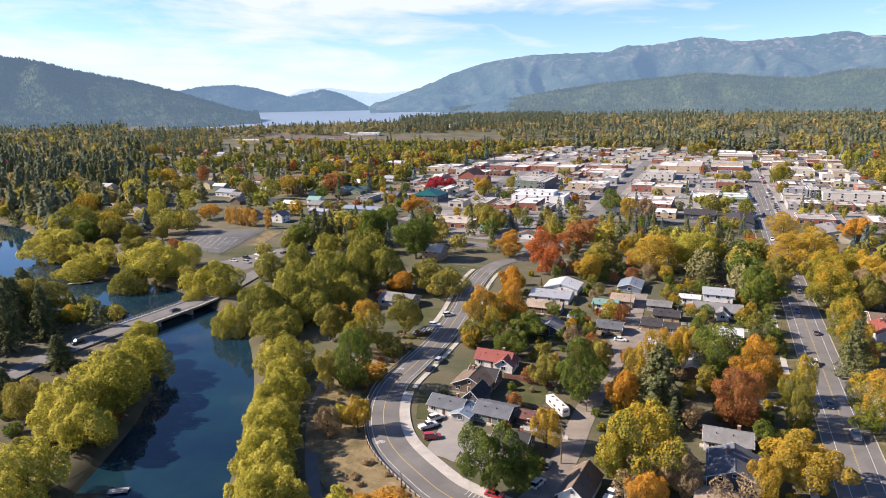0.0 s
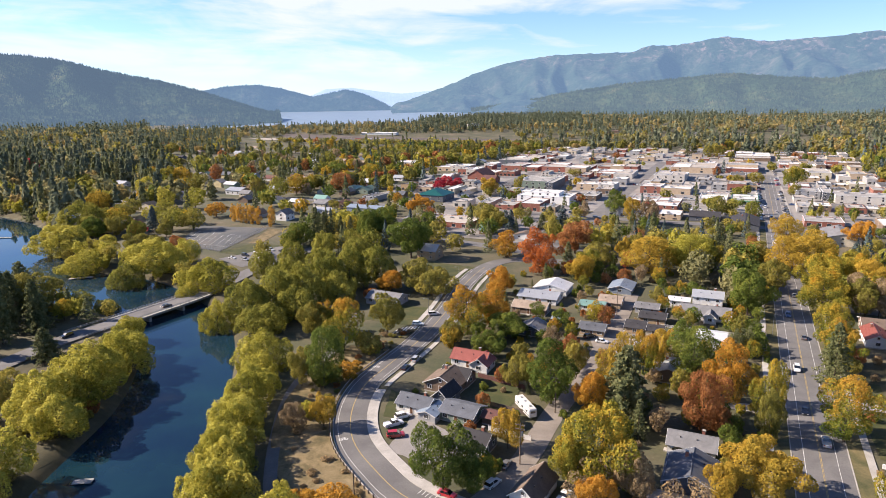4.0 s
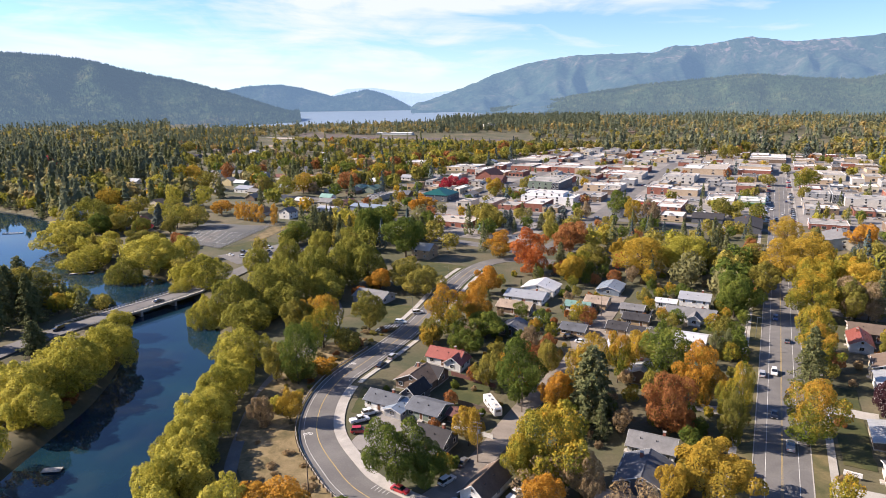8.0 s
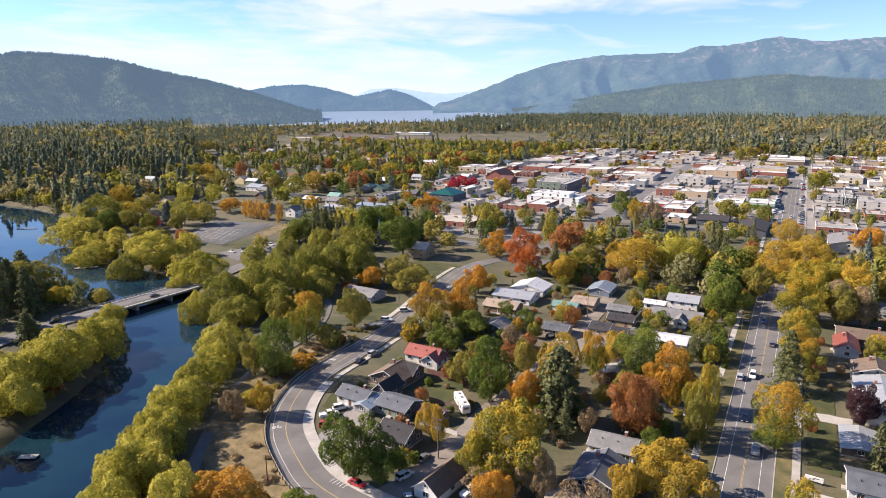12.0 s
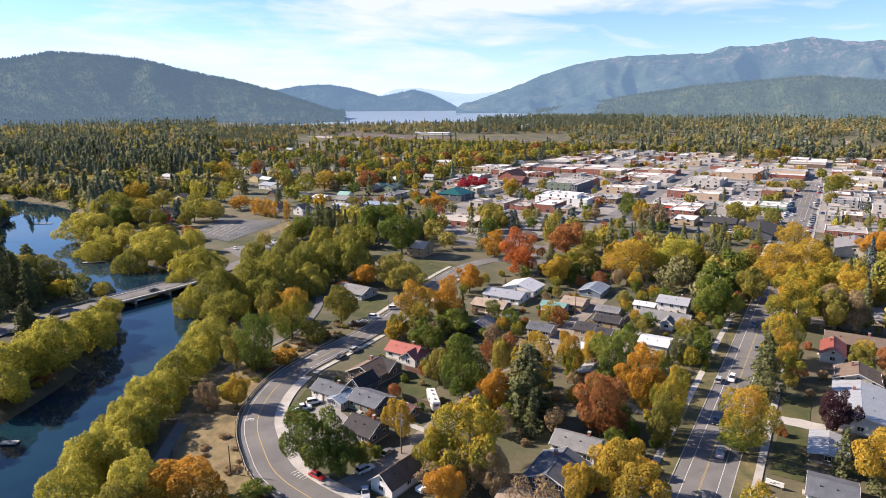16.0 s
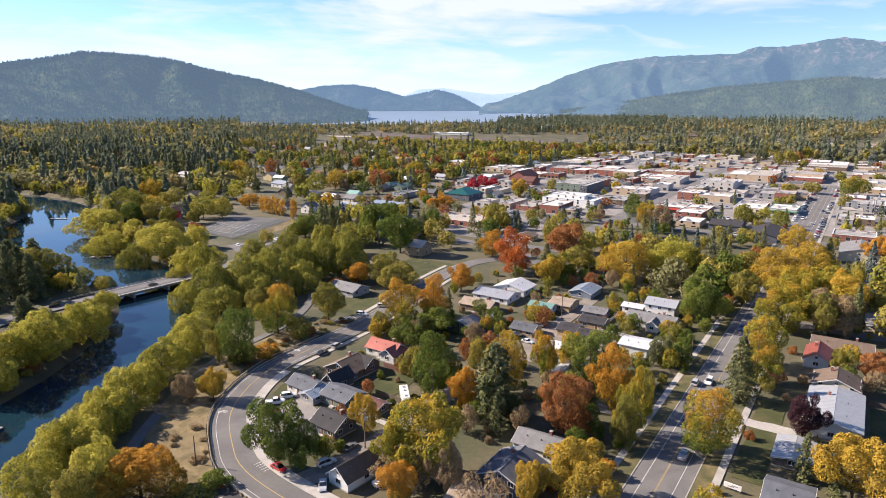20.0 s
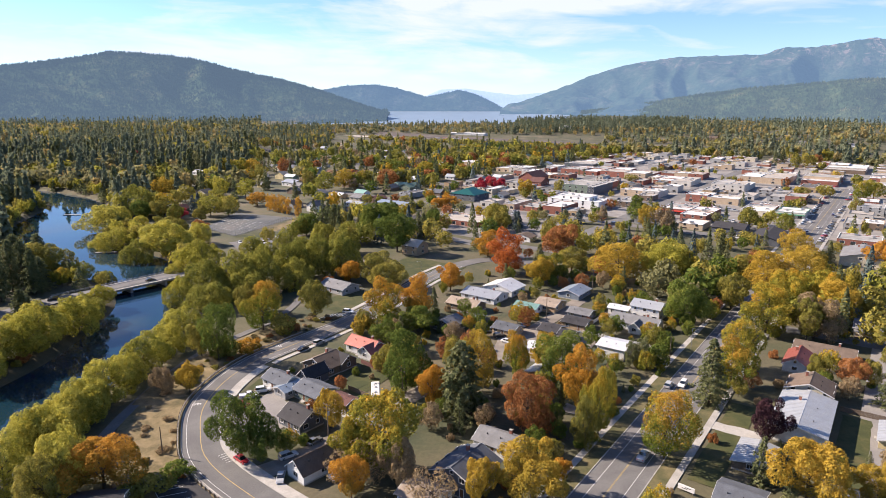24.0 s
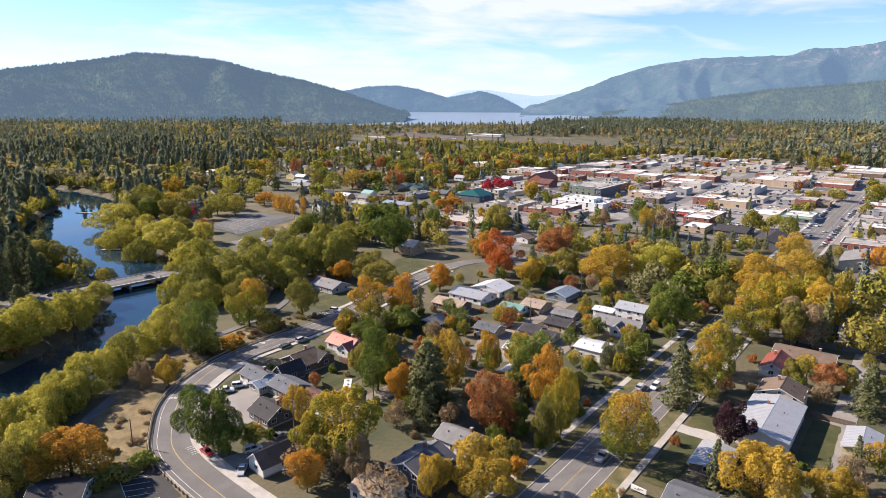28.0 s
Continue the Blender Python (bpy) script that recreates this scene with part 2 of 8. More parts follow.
surface("dry_grass", [(0.28, (0.075, 0.065, 0.030)), (0.42, (0.135, 0.105, 0.050)), (0.56, (0.205, 0.155, 0.080)), (0.74, (0.30, 0.23, 0.13))], 0.22, 2.4, 0.97, bump=0.8)
surface("steel", [(0.3, (0.35, 0.36, 0.37)), (0.7, (0.55, 0.56, 0.57))], 1.0, 8, 0.4, 0.9, 0.05)
surface("weathered_wood", [(0.3, (0.10, 0.075, 0.055)), (0.7, (0.22, 0.17, 0.13))], 1.2, 9, 0.9, bump=0.4)
plain("dark_steel", (0.05, 0.05, 0.055), 0.5, 0.5)


def glass_mat(name, tint, rough=0.08):
    m, nt, p = base(name)
    c = ramp(nt, noise_tex(nt, 0.6, 2), [(0.3, tuple(v * 0.6 for v in tint)), (0.7, tint)])
    nt.links.new(c, p.inputs["Base Color"])
    p.inputs["Roughness"].default_value, p.inputs["Metallic"].default_value = rough, 0.0
    p.inputs["Specular IOR Level"].default_value = 0.9
    p.inputs["Coat Weight"].default_value = 0.6
    return m


glass_mat("window_glass", (0.035, 0.042, 0.05))
glass_mat("car_glass", (0.015, 0.018, 0.022))


def water_mat(name, shallow, deep, wave, ripple):
    m, nt, p = base(name)
    c = ramp(nt, noise_tex(nt, 0.035, 4, 0.6), [(0.35, deep), (0.7, shallow)])
    nt.links.new(c, p.inputs["Base Color"])
    p.inputs["Roughness"].default_value = 0.04
    p.inputs["IOR"].default_value = 1.33
    p.inputs["Specular IOR Level"].default_value = 0.4
    b = nt.nodes.new("ShaderNodeBump")
    b.inputs["Strength"].default_value, b.inputs["Distance"].default_value = ripple, 0.05
    nt.links.new(noise_tex(nt, wave, 3, 0.6), b.inputs["Height"])
    nt.links.new(b.outputs[0], p.inputs["Normal"])
    return m


water_mat("river_water", (0.007, 0.028, 0.038), (0.004, 0.015, 0.032), 0.35, 0.06)
# the lake's pale base colour holds a painted sheen of reflected sky
water_mat("lake_sheen", (0.19, 0.25, 0.31), (0.145, 0.20, 0.26), 0.02, 0.8)
MATS["lake_sheen"].node_tree.nodes["Principled BSDF"].inputs["Roughness"].default_value = 0.42

# ---- building and vehicle materials ----
def siding(name, c, rough=0.7):
    """Painted boards: fine level laps and weather stains."""
    m = surface(name, [(0.2, tuple(v * 0.72 for v in c)), (0.5, tuple(v * 0.92 for v in c)), (0.8, c)], 0.7, 5.0, rough, 0, 0.15, 0.1)
    nt = m.node_tree
    w = nt.nodes.new("ShaderNodeTexWave")
    w.bands_direction = "Z"
    w.inputs["Scale"].default_value = 2.4
    t = nt.nodes.new("ShaderNodeTexCoord")
    nt.links.new(t.outputs["Object"], w.inputs["Vector"])
    b = nt.nodes.new("ShaderNodeBump")
    b.inputs["Strength"].default_value, b.inputs["Distance"].default_value = 0.5, 0.04
    nt.links.new(w.outputs["Fac"], b.inputs["Height"])
    nt.links.new(b.outputs[0], nt.nodes["Principled BSDF"].inputs["Normal"])
    return m


def shingle(name, c):
    return surface(name, [(0.2, tuple(v * 0.6 for v in c)), (0.5, tuple(v * 0.85 for v in c)), (0.8, tuple(v * 1.15 for v in c))], 0.35, 3.2, 0.92, 0, 0.6, 0.15)


def seam_metal(name, c, rough=0.42, metal=0.35):
    return surface(name, [(0.25, tuple(v * 0.8 for v in c)), (0.7, c)], 0.5, 6.0, rough, metal, 0.08, 0.08)


for nm, c in (("white_siding", (0.74, 0.73, 0.70)), ("cream_siding", (0.62, 0.55, 0.42)), ("tan_siding", (0.42, 0.30, 0.18)), ("grey_siding", (0.36, 0.36, 0.36)), ("green_siding", (0.20, 0.25, 0.20)),
              ("blue_siding", (0.22, 0.27, 0.33)), ("brown_siding", (0.20, 0.14, 0.10)), ("yellow_siding", (0.60, 0.50, 0.28)), ("slate_siding", (0.12, 0.13, 0.15))):
    siding(nm, c)
for nm, c in (("grey_shingle", (0.21, 0.21, 0.215)), ("dark_shingle", (0.05, 0.048, 0.052)), ("brown_shingle", (0.17, 0.125, 0.095)), ("tan_shingle", (0.34, 0.27, 0.21)), ("slate_shingle", (0.12, 0.13, 0.15)), ("green_shingle", (0.12, 0.20, 0.17)), ("maroon_shingle", (0.16, 0.075, 0.065))):
    shingle(nm, c)
for nm, c in (("red_metal", (0.36, 0.12, 0.095)), ("silver_metal", (0.46, 0.475, 0.49)), ("white_metal", (0.78, 0.78, 0.77)), ("teal_metal", (0.015, 0.12, 0.115)), ("blue_metal", (0.32, 0.38, 0.44)), ("mint_metal", (0.25, 0.42, 0.36))):
    seam_metal(nm, c)
surface("red_brick", [(0.25, (0.20, 0.075, 0.055)), (0.5, (0.28, 0.11, 0.08)), (0.75, (0.35, 0.16, 0.12))], 0.8, 7, 0.9, bump=0.4)
surface("tan_brick", [(0.25, (0.38, 0.28, 0.19)), (0.5, (0.48, 0.37, 0.26)), (0.75, (0.56, 0.44, 0.32))], 0.8, 7, 0.9, bump=0.3)
surface("stucco", [(0.25, (0.45, 0.42, 0.38)), (0.75, (0.62, 0.58, 0.52))], 0.6, 5, 0.9, bump=0.2)
surface("white_stucco", [(0.25, (0.70, 0.70, 0.69)), (0.75, (0.80, 0.80, 0.79))], 0.6, 5, 0.85, bump=0.1)
surface("membrane_white", [(0.3, (0.36, 0.345, 0.32)), (0.45, (0.56, 0.55, 0.525)), (0.6, (0.68, 0.67, 0.65)), (0.75, (0.76, 0.75, 0.73))], 0.11, 2, 0.8, bump=0.1)
surface("membrane_grey", [(0.3, (0.19, 0.18, 0.17)), (0.5, (0.32, 0.31, 0.29)), (0.72, (0.45, 0.43, 0.40))], 0.11, 2, 0.9, bump=0.2)
surface("tar_roof", [(0.25, (0.07, 0.068, 0.068)), (0.75, (0.14, 0.135, 0.13))], 0.2, 3, 0.9, bump=0.2)
surface("gravel_roof", [(0.25, (0.30, 0.265, 0.23)), (0.75, (0.46, 0.42, 0.37))], 0.2, 3, 0.95, bump=0.3)
plain("white_trim", (0.76, 0.75, 0.73), 0.6)
plain("dark_trim", (0.05, 0.045, 0.04), 0.6)
plain("wood_door", (0.16, 0.08, 0.045), 0.6)
plain("rubber", (0.018, 0.018, 0.018), 0.9)
plain("red_sign", (0.5, 0.05, 0.04), 0.5)
plain("green_trim", (0.06, 0.20, 0.12), 0.6)


def car_paint(name, c, metal=0.0):
    m = surface(name, [(0.3, tuple(v * 0.9 for v in c)), (0.7, c)], 1.0, 6, 0.28, metal, 0, 0.05, spec=0.5)
    m.node_tree.nodes["Principled BSDF"].inputs["Coat Weight"].default_value = 0.7
    return m


for nm, c in (("white", (0.75, 0.75, 0.74)), ("silver", (0.42, 0.43, 0.44)), ("black", (0.015, 0.015, 0.018)), ("red", (0.42, 0.025, 0.03)), ("blue", (0.04, 0.08, 0.20)), ("grey", (0.13, 0.135, 0.14)), ("tan", (0.36, 0.30, 0.22))):
    car_paint("paint_" + nm, c)
m, nt, p = base("head_lamp")
p.inputs["Base Color"].default_value, p.inputs["Roughness"].default_value = (0.8, 0.8, 0.78, 1), 0.15
m, nt, p = base("tail_lamp")
p.inputs["Base Color"].default_value, p.inputs["Roughness"].default_value = (0.35, 0.01, 0.01, 1), 0.2

CLEAR = {}               # houses and other taken spots, by cells of 60 m


def keep_out(x, y, r):
    CLEAR.setdefault((int(x // 60), int(y // 60)), []).append((x, y, r))


def clear_of(x, y, pad):
    """True where no taken spot lies within pad metres."""
    i, j = int(x // 60), int(y // 60)
    return not any((x - a) ** 2 + (y - b) ** 2 < (r + pad) ** 2 for u in (i - 1, i, i + 1) for v in (j - 1, j, j + 1) for a, b, r in CLEAR.get((u, v), ()))


# ---- helpers for shapes ----
def mesh_ob(name, verts, faces, mat=None, parent=None, label="", smooth=False):
    me = bpy.data.meshes.new(name)
    me.from_pydata([tuple(map(float, v)) for v in verts], [], [tuple(map(int, f)) for f in faces])
    me.update()
    if mat:
        me.materials.append(MATS[mat])
    if smooth:
        me.polygons.foreach_set("use_smooth", [True] * len(me.polygons))
    ob = new(name, me)
    if parent is not None:
        ob.parent = parent
    if label:
        tagged(ob, label)
    return ob


def part(name, bm, material, parent, label=""):
    me = bpy.data.meshes.new(name)
    bm.to_mesh(me)
    bm.free()
    me.materials.append(MATS[material])
    ob = new(name, me)
    ob.parent = parent
    if label:
        tagged(ob, label)
    return ob


def boxv(bm, x0, x1, y0, y1, z0, z1, bevel=0.0):
    """Adds a box with its edges at these coordinates."""
    r = bmesh.ops.create_cube(bm, size=1)
    vs = r["verts"]
    for v in vs:
        v.co = Vector(((x0 + x1) / 2 + v.co.x * (x1 - x0), (y0 + y1) / 2 + v.co.y * (y1 - y0), (z0 + z1) / 2 + v.co.z * (z1 - z0)))
    if bevel:
        es = list({e for v in vs for e in v.link_edges})
        bmesh.ops.bevel(bm, geom=es, offset=bevel, segments=1, affect="EDGES")
    return vs


def box_bm(*a, bevel=0.0):
    bm = bmesh.new()
    boxv(bm, *a, bevel=bevel)
    return bm


def thing(name, label, category, x=0, y=0, z=0, rz=0, group=""):
    ob = new(name)
    ob.empty_display_size = 0.3
    ob.matrix_world = pose(x, y, z, 0, 0, rz)
    return tagged(ob, label, category, group)


def smooth_line(pts, step=3.0):
    """A curve through the points, as evenly spaced points."""
    p = np.array(pts, float)
    q = np.vstack([2 * p[0] - p[1], p, 2 * p[-1] - p[-2]])
    out = []
    for i in range(1, len(q) - 2):
        n = max(2, int(np.linalg.norm(q[i + 1] - q[i]) / step))
        for k in range(n):
            t = k / n
            out.append(0.5 * (2 * q[i] + (q[i + 1] - q[i - 1]) * t + (2 * q[i - 1] - 5 * q[i] + 4 * q[i + 1] - q[i + 2]) * t * t
                              + (3 * q[i] - q[i - 1] - 3 * q[i + 1] + q[i + 2]) * t ** 3))
    out.append(q[-2])
    return np.array(out)


def side_of(line):
    d = np.gradient(line[:, :2], axis=0)
    d /= np.linalg.norm(d, axis=1)[:, None]
    return np.column_stack([d[:, 1], -d[:, 0]])            # to the right of the way


def dist_to(line, X, Y):
    """Distance of grid points from a polyline, and the place along it."""
    best = np.full(X.shape, 1e9)
    at = np.zeros(X.shape)
    for i in range(len(line) - 1):
        a, b = line[i, :2], line[i + 1, :2]
        ab = b - a
        t = np.clip(((X - a[0]) * ab[0] + (Y - a[1]) * ab[1]) / (ab @ ab), 0, 1)
        d = np.hypot(X - a[0] - t * ab[0], Y - a[1] - t * ab[1])
        near = d < best
        best = np.where(near, d, best)
        at = np.where(near, i + t, at)
    return best, at


def sstep(a, b, x):
    t = np.clip((x - a) / (b - a), 0, 1)
    return t * t * (3 - 2 * t)


# ---- land ----
RIVER = smooth_line([(-116, -40, 15), (-121, 90, 15), (-124, 140, 15), (-128, 180, 13), (-138, 215, 13), (-150, 244, 13), (-172, 270, 14), (-210, 299, 20),
                     (-250, 317, 19), (-292, 347, 22), (-342, 400, 27), (-393, 470, 20), (-480, 520, 16), (-640, 560, 16)], 10.0)
WATER_Z = -4.0
LAKE_Z = 14.0
TOWN_A = radians(23.1)
TU = (math.sin(TOWN_A), math.cos(TOWN_A))       # along the avenue
TV = (math.cos(TOWN_A), -math.sin(TOWN_A))      # across it, to the right


def town(a, b):
    """Plan coordinates of a point a metres right of the avenue's middle and b metres along it."""
    return 47.1 + a * TV[0] + b * TU[0], 138.3 + a * TV[1] + b * TU[1]


def lake_mask(X, Y):
    r, az = np.hypot(X, Y), np.degrees(np.arctan2(X, Y))
    near = np.interp(az, [-26, -22, -18, -12, -6, -2, 1], [1760, 1780, 1800, 1860, 1960, 2300, 3000])
    return sstep(0, 60, r - near) * sstep(-24, -21, az) * (1 - sstep(0.0, 1.0, az))


def land(X, Y):
    X, Y = np.asarray(X, float), np.asarray(Y, float)
    d, at = dist_to(RIVER, X, Y)
    w = np.interp(at, np.arange(len(RIVER)), RIVER[:, 2])
    low = -1.6 * (1 - sstep(-125, -80, X)) * (1 - sstep(420, 620, Y))
    z = low + 0.0 * X
    bank = sstep(-2.0, 9.0, d - w)
    z = z * bank + (WATER_Z - 2.5) * (1 - bank)
    lm = lake_mask(X, Y)
    z = z + 16.0 * sstep(1300, 1720, np.hypot(X, Y))     # the land rises gently to the lake shore
    return z * (1 - lm) + (LAKE_Z - 4) * lm


def land_at(x, y):
    if x > -75 and y < 1200:
        return 0.0
    return float(land(np.array([x]), np.array([y]))[0])


xs = np.unique(np.concatenate([np.arange(-4800, -700, 150), np.arange(-700, -240, 10), np.arange(-240, 160, 4), np.arange(160, 700, 15), np.arange(700, 4801, 150)]))
ys = np.unique(np.concatenate([np.arange(-600, 40, 40), np.arange(40, 340, 4), np.arange(340, 640, 8), np.arange(640, 1400, 30), np.arange(1400, 4900, 60)]))
GX, GY = np.meshgrid(xs, ys)
GZ = land(GX, GY)
rough_z = np.array([noise.noise((x * 0.05, y * 0.05, 0.0)) for x, y in zip(GX.ravel(), GY.ravel())]).reshape(GX.shape)
on_land = GZ > -2.6
GZ = GZ + np.where(on_land, 0.10 * (rough_z - 0.75), 0)
nx, ny = len(xs), len(ys)
gv = np.column_stack([GX.ravel(), GY.ravel(), GZ.ravel()])
idx = np.arange(nx * ny).reshape(ny, nx)
gf = np.column_stack([idx[:-1, :-1].ravel(), idx[:-1, 1:].ravel(), idx[1:, 1:].ravel(), idx[1:, :-1].ravel()])
m, nt, p = base("ground_cover")
# lawn, leaf litter, bare dirt and dry grass in drifts
lit = ramp(nt, noise_tex(nt, 0.035, 6, 0.62, "Object", 0.5), [(0.30, (0.04, 0.05, 0.02)), (0.44, (0.066, 0.066, 0.030)), (0.58, (0.098, 0.084, 0.046)), (0.76, (0.175, 0.135, 0.085))])
fine = noise_tex(nt, 0.9, 4, 0.7)
lit = mix(nt, 0.5, lit, ramp(nt, fine, [(0.3, (0.35, 0.34, 0.32)), (0.7, (1, 1, 1))]), "MULTIPLY")
nt.links.new(lit, p.inputs["Base Color"])
p.inputs["Roughness"].default_value = 0.97
bmp = nt.nodes.new("ShaderNodeBump")
bmp.inputs["Strength"].default_value, bmp.inputs["Distance"].default_value = 0.6, 0.15
nt.links.new(fine, bmp.inputs["Height"])
nt.links.new(bmp.outputs[0], p.inputs["Normal"])
tagged(mesh_ob("ground", gv, gf, "ground_cover", smooth=True), "autumn ground of lawn, leaf litter and dry grass", "ground", kind="structure")


def ribbon(name, line, lo, hi, z, mat, label="", category="road", drape=True, thick=0.0, parent=None, kind="structure"):
    """A strip along a line, from lo to hi metres right of it, z above the land."""
    s = side_of(line)
    a, b = line[:, :2] + s * lo, line[:, :2] + s * hi
    base_z = land(line[:, 0], line[:, 1]) if drape else np.zeros(len(line))
    if line.shape[1] > 2:
        base_z = line[:, 2]
    n = len(line)
    rows_ = [np.column_stack([a, base_z + z]), np.column_stack([b, base_z + z])]
    if thick:
        rows_ = [np.column_stack([a, base_z + z - thick])] + rows_ + [np.column_stack([b, base_z + z - thick])]
    v = np.vstack(rows_)
    f = []
    for k in range(len(rows_) - 1):
        for i in range(n - 1):
            f.append((k * n + i, k * n + i + 1, (k + 1) * n + i + 1, (k + 1) * n + i)[::-1])
    ob = mesh_ob(name, v, f, mat, parent)
    if kind:
        tagged(ob, label, category, kind=kind)
    return ob


# water
rs = side_of(RIVER)
wv = np.vstack([np.column_stack([RIVER[:, :2] - rs * (RIVER[:, 2:] + 9), np.full(len(RIVER), WATER_Z)]), np.column_stack([RIVER[:, :2] + rs * (RIVER[:, 2:] + 9), np.full(len(RIVER), WATER_Z)])])
k = len(RIVER)
tagged(mesh_ob("water", wv, [(i, k + i, k + i + 1, i + 1) for i in range(k - 1)], "river_water"), "still dark blue-green river between willow banks", "river", kind="structure")
lv = [(-2300, 1690, LAKE_Z), (300, 1690, LAKE_Z), (300, 4890, LAKE_Z), (-2300, 4500, LAKE_Z)]
tagged(mesh_ob("water", lv, [(0, 1, 2, 3)], "lake_sheen"), "lake below forested hills, a pale silvery sky sheen put into its colour", "lake", kind="structure")


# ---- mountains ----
def mountain_mat(name, stops, haze_colour, haze_glow):
    """Forested slopes with clearings; a faint blue glow painted on them stands for the haze of the air before them."""
    m, nt, p = base(name)
    c = ramp(nt, noise_tex(nt, 0.006, 8, 0.72, "Object", 0.6), stops)
    g = noise_tex(nt, 0.045, 4, 0.8)
    c = mix(nt, 0.75, c, ramp(nt, g, [(0.35, (0.25, 0.27, 0.3)), (0.65, (1, 1, 1))]), "MULTIPLY")
    # bare tan rock and ski clearings high on the slopes
    t = nt.nodes.new("ShaderNodeTexCoord")
    sx = nt.nodes.new("ShaderNodeSeparateXYZ")
    nt.links.new(t.outputs["Object"], sx.inputs[0])
    hi = nt.nodes.new("ShaderNodeMapRange")
    hi.inputs["From Min"].default_value, hi.inputs["From Max"].default_value = 250, 400
    nt.links.new(sx.outputs["Z"], hi.inputs["Value"])
    pk = noise_tex(nt, 0.011, 6, 0.7, "Object", 1.2)
    rk = nt.nodes.new("ShaderNodeMath")
    rk.operation = "MULTIPLY"
    nt.links.new(ramp(nt, pk, [(0.52, (0, 0, 0)), (0.64, (1, 1, 1))]), rk.inputs[0])
    nt.links.new(hi.outputs[0], rk.inputs[1])
    c = mix(nt, rk.outputs[0], c, (0.17, 0.125, 0.11))
    nt.links.new(c, p.inputs["Base Color"])
    p.inputs["Roughness"].default_value = 1.0
    p.inputs["Specular IOR Level"].default_value = 0.0
    b = nt.nodes.new("ShaderNodeBump")
    b.inputs["Strength"].default_value, b.inputs["Distance"].default_value = 0.9, 14.0
    nt.links.new(g, b.inputs["Height"])
    nt.links.new(b.outputs[0], p.inputs["Normal"])
    # distance haze painted as a weak emission of the slope itself
    p.inputs["Emission Color"].default_value = (*haze_colour, 1)
    p.inputs["Emission Strength"].default_value = haze_glow
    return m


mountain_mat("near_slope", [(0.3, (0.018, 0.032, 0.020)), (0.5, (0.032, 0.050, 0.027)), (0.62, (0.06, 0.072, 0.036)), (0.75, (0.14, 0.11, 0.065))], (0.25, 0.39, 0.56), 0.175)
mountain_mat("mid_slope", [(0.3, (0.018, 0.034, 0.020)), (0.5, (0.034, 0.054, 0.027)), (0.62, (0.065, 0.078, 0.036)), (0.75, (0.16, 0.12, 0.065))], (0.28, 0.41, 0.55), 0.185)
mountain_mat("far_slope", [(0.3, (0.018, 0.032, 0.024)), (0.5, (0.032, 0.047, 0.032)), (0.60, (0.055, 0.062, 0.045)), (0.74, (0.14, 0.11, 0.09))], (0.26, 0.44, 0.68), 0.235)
# farthest range: haze blue in the base colour as well as the glow
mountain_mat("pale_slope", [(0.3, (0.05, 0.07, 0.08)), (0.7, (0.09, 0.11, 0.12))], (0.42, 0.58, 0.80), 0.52)


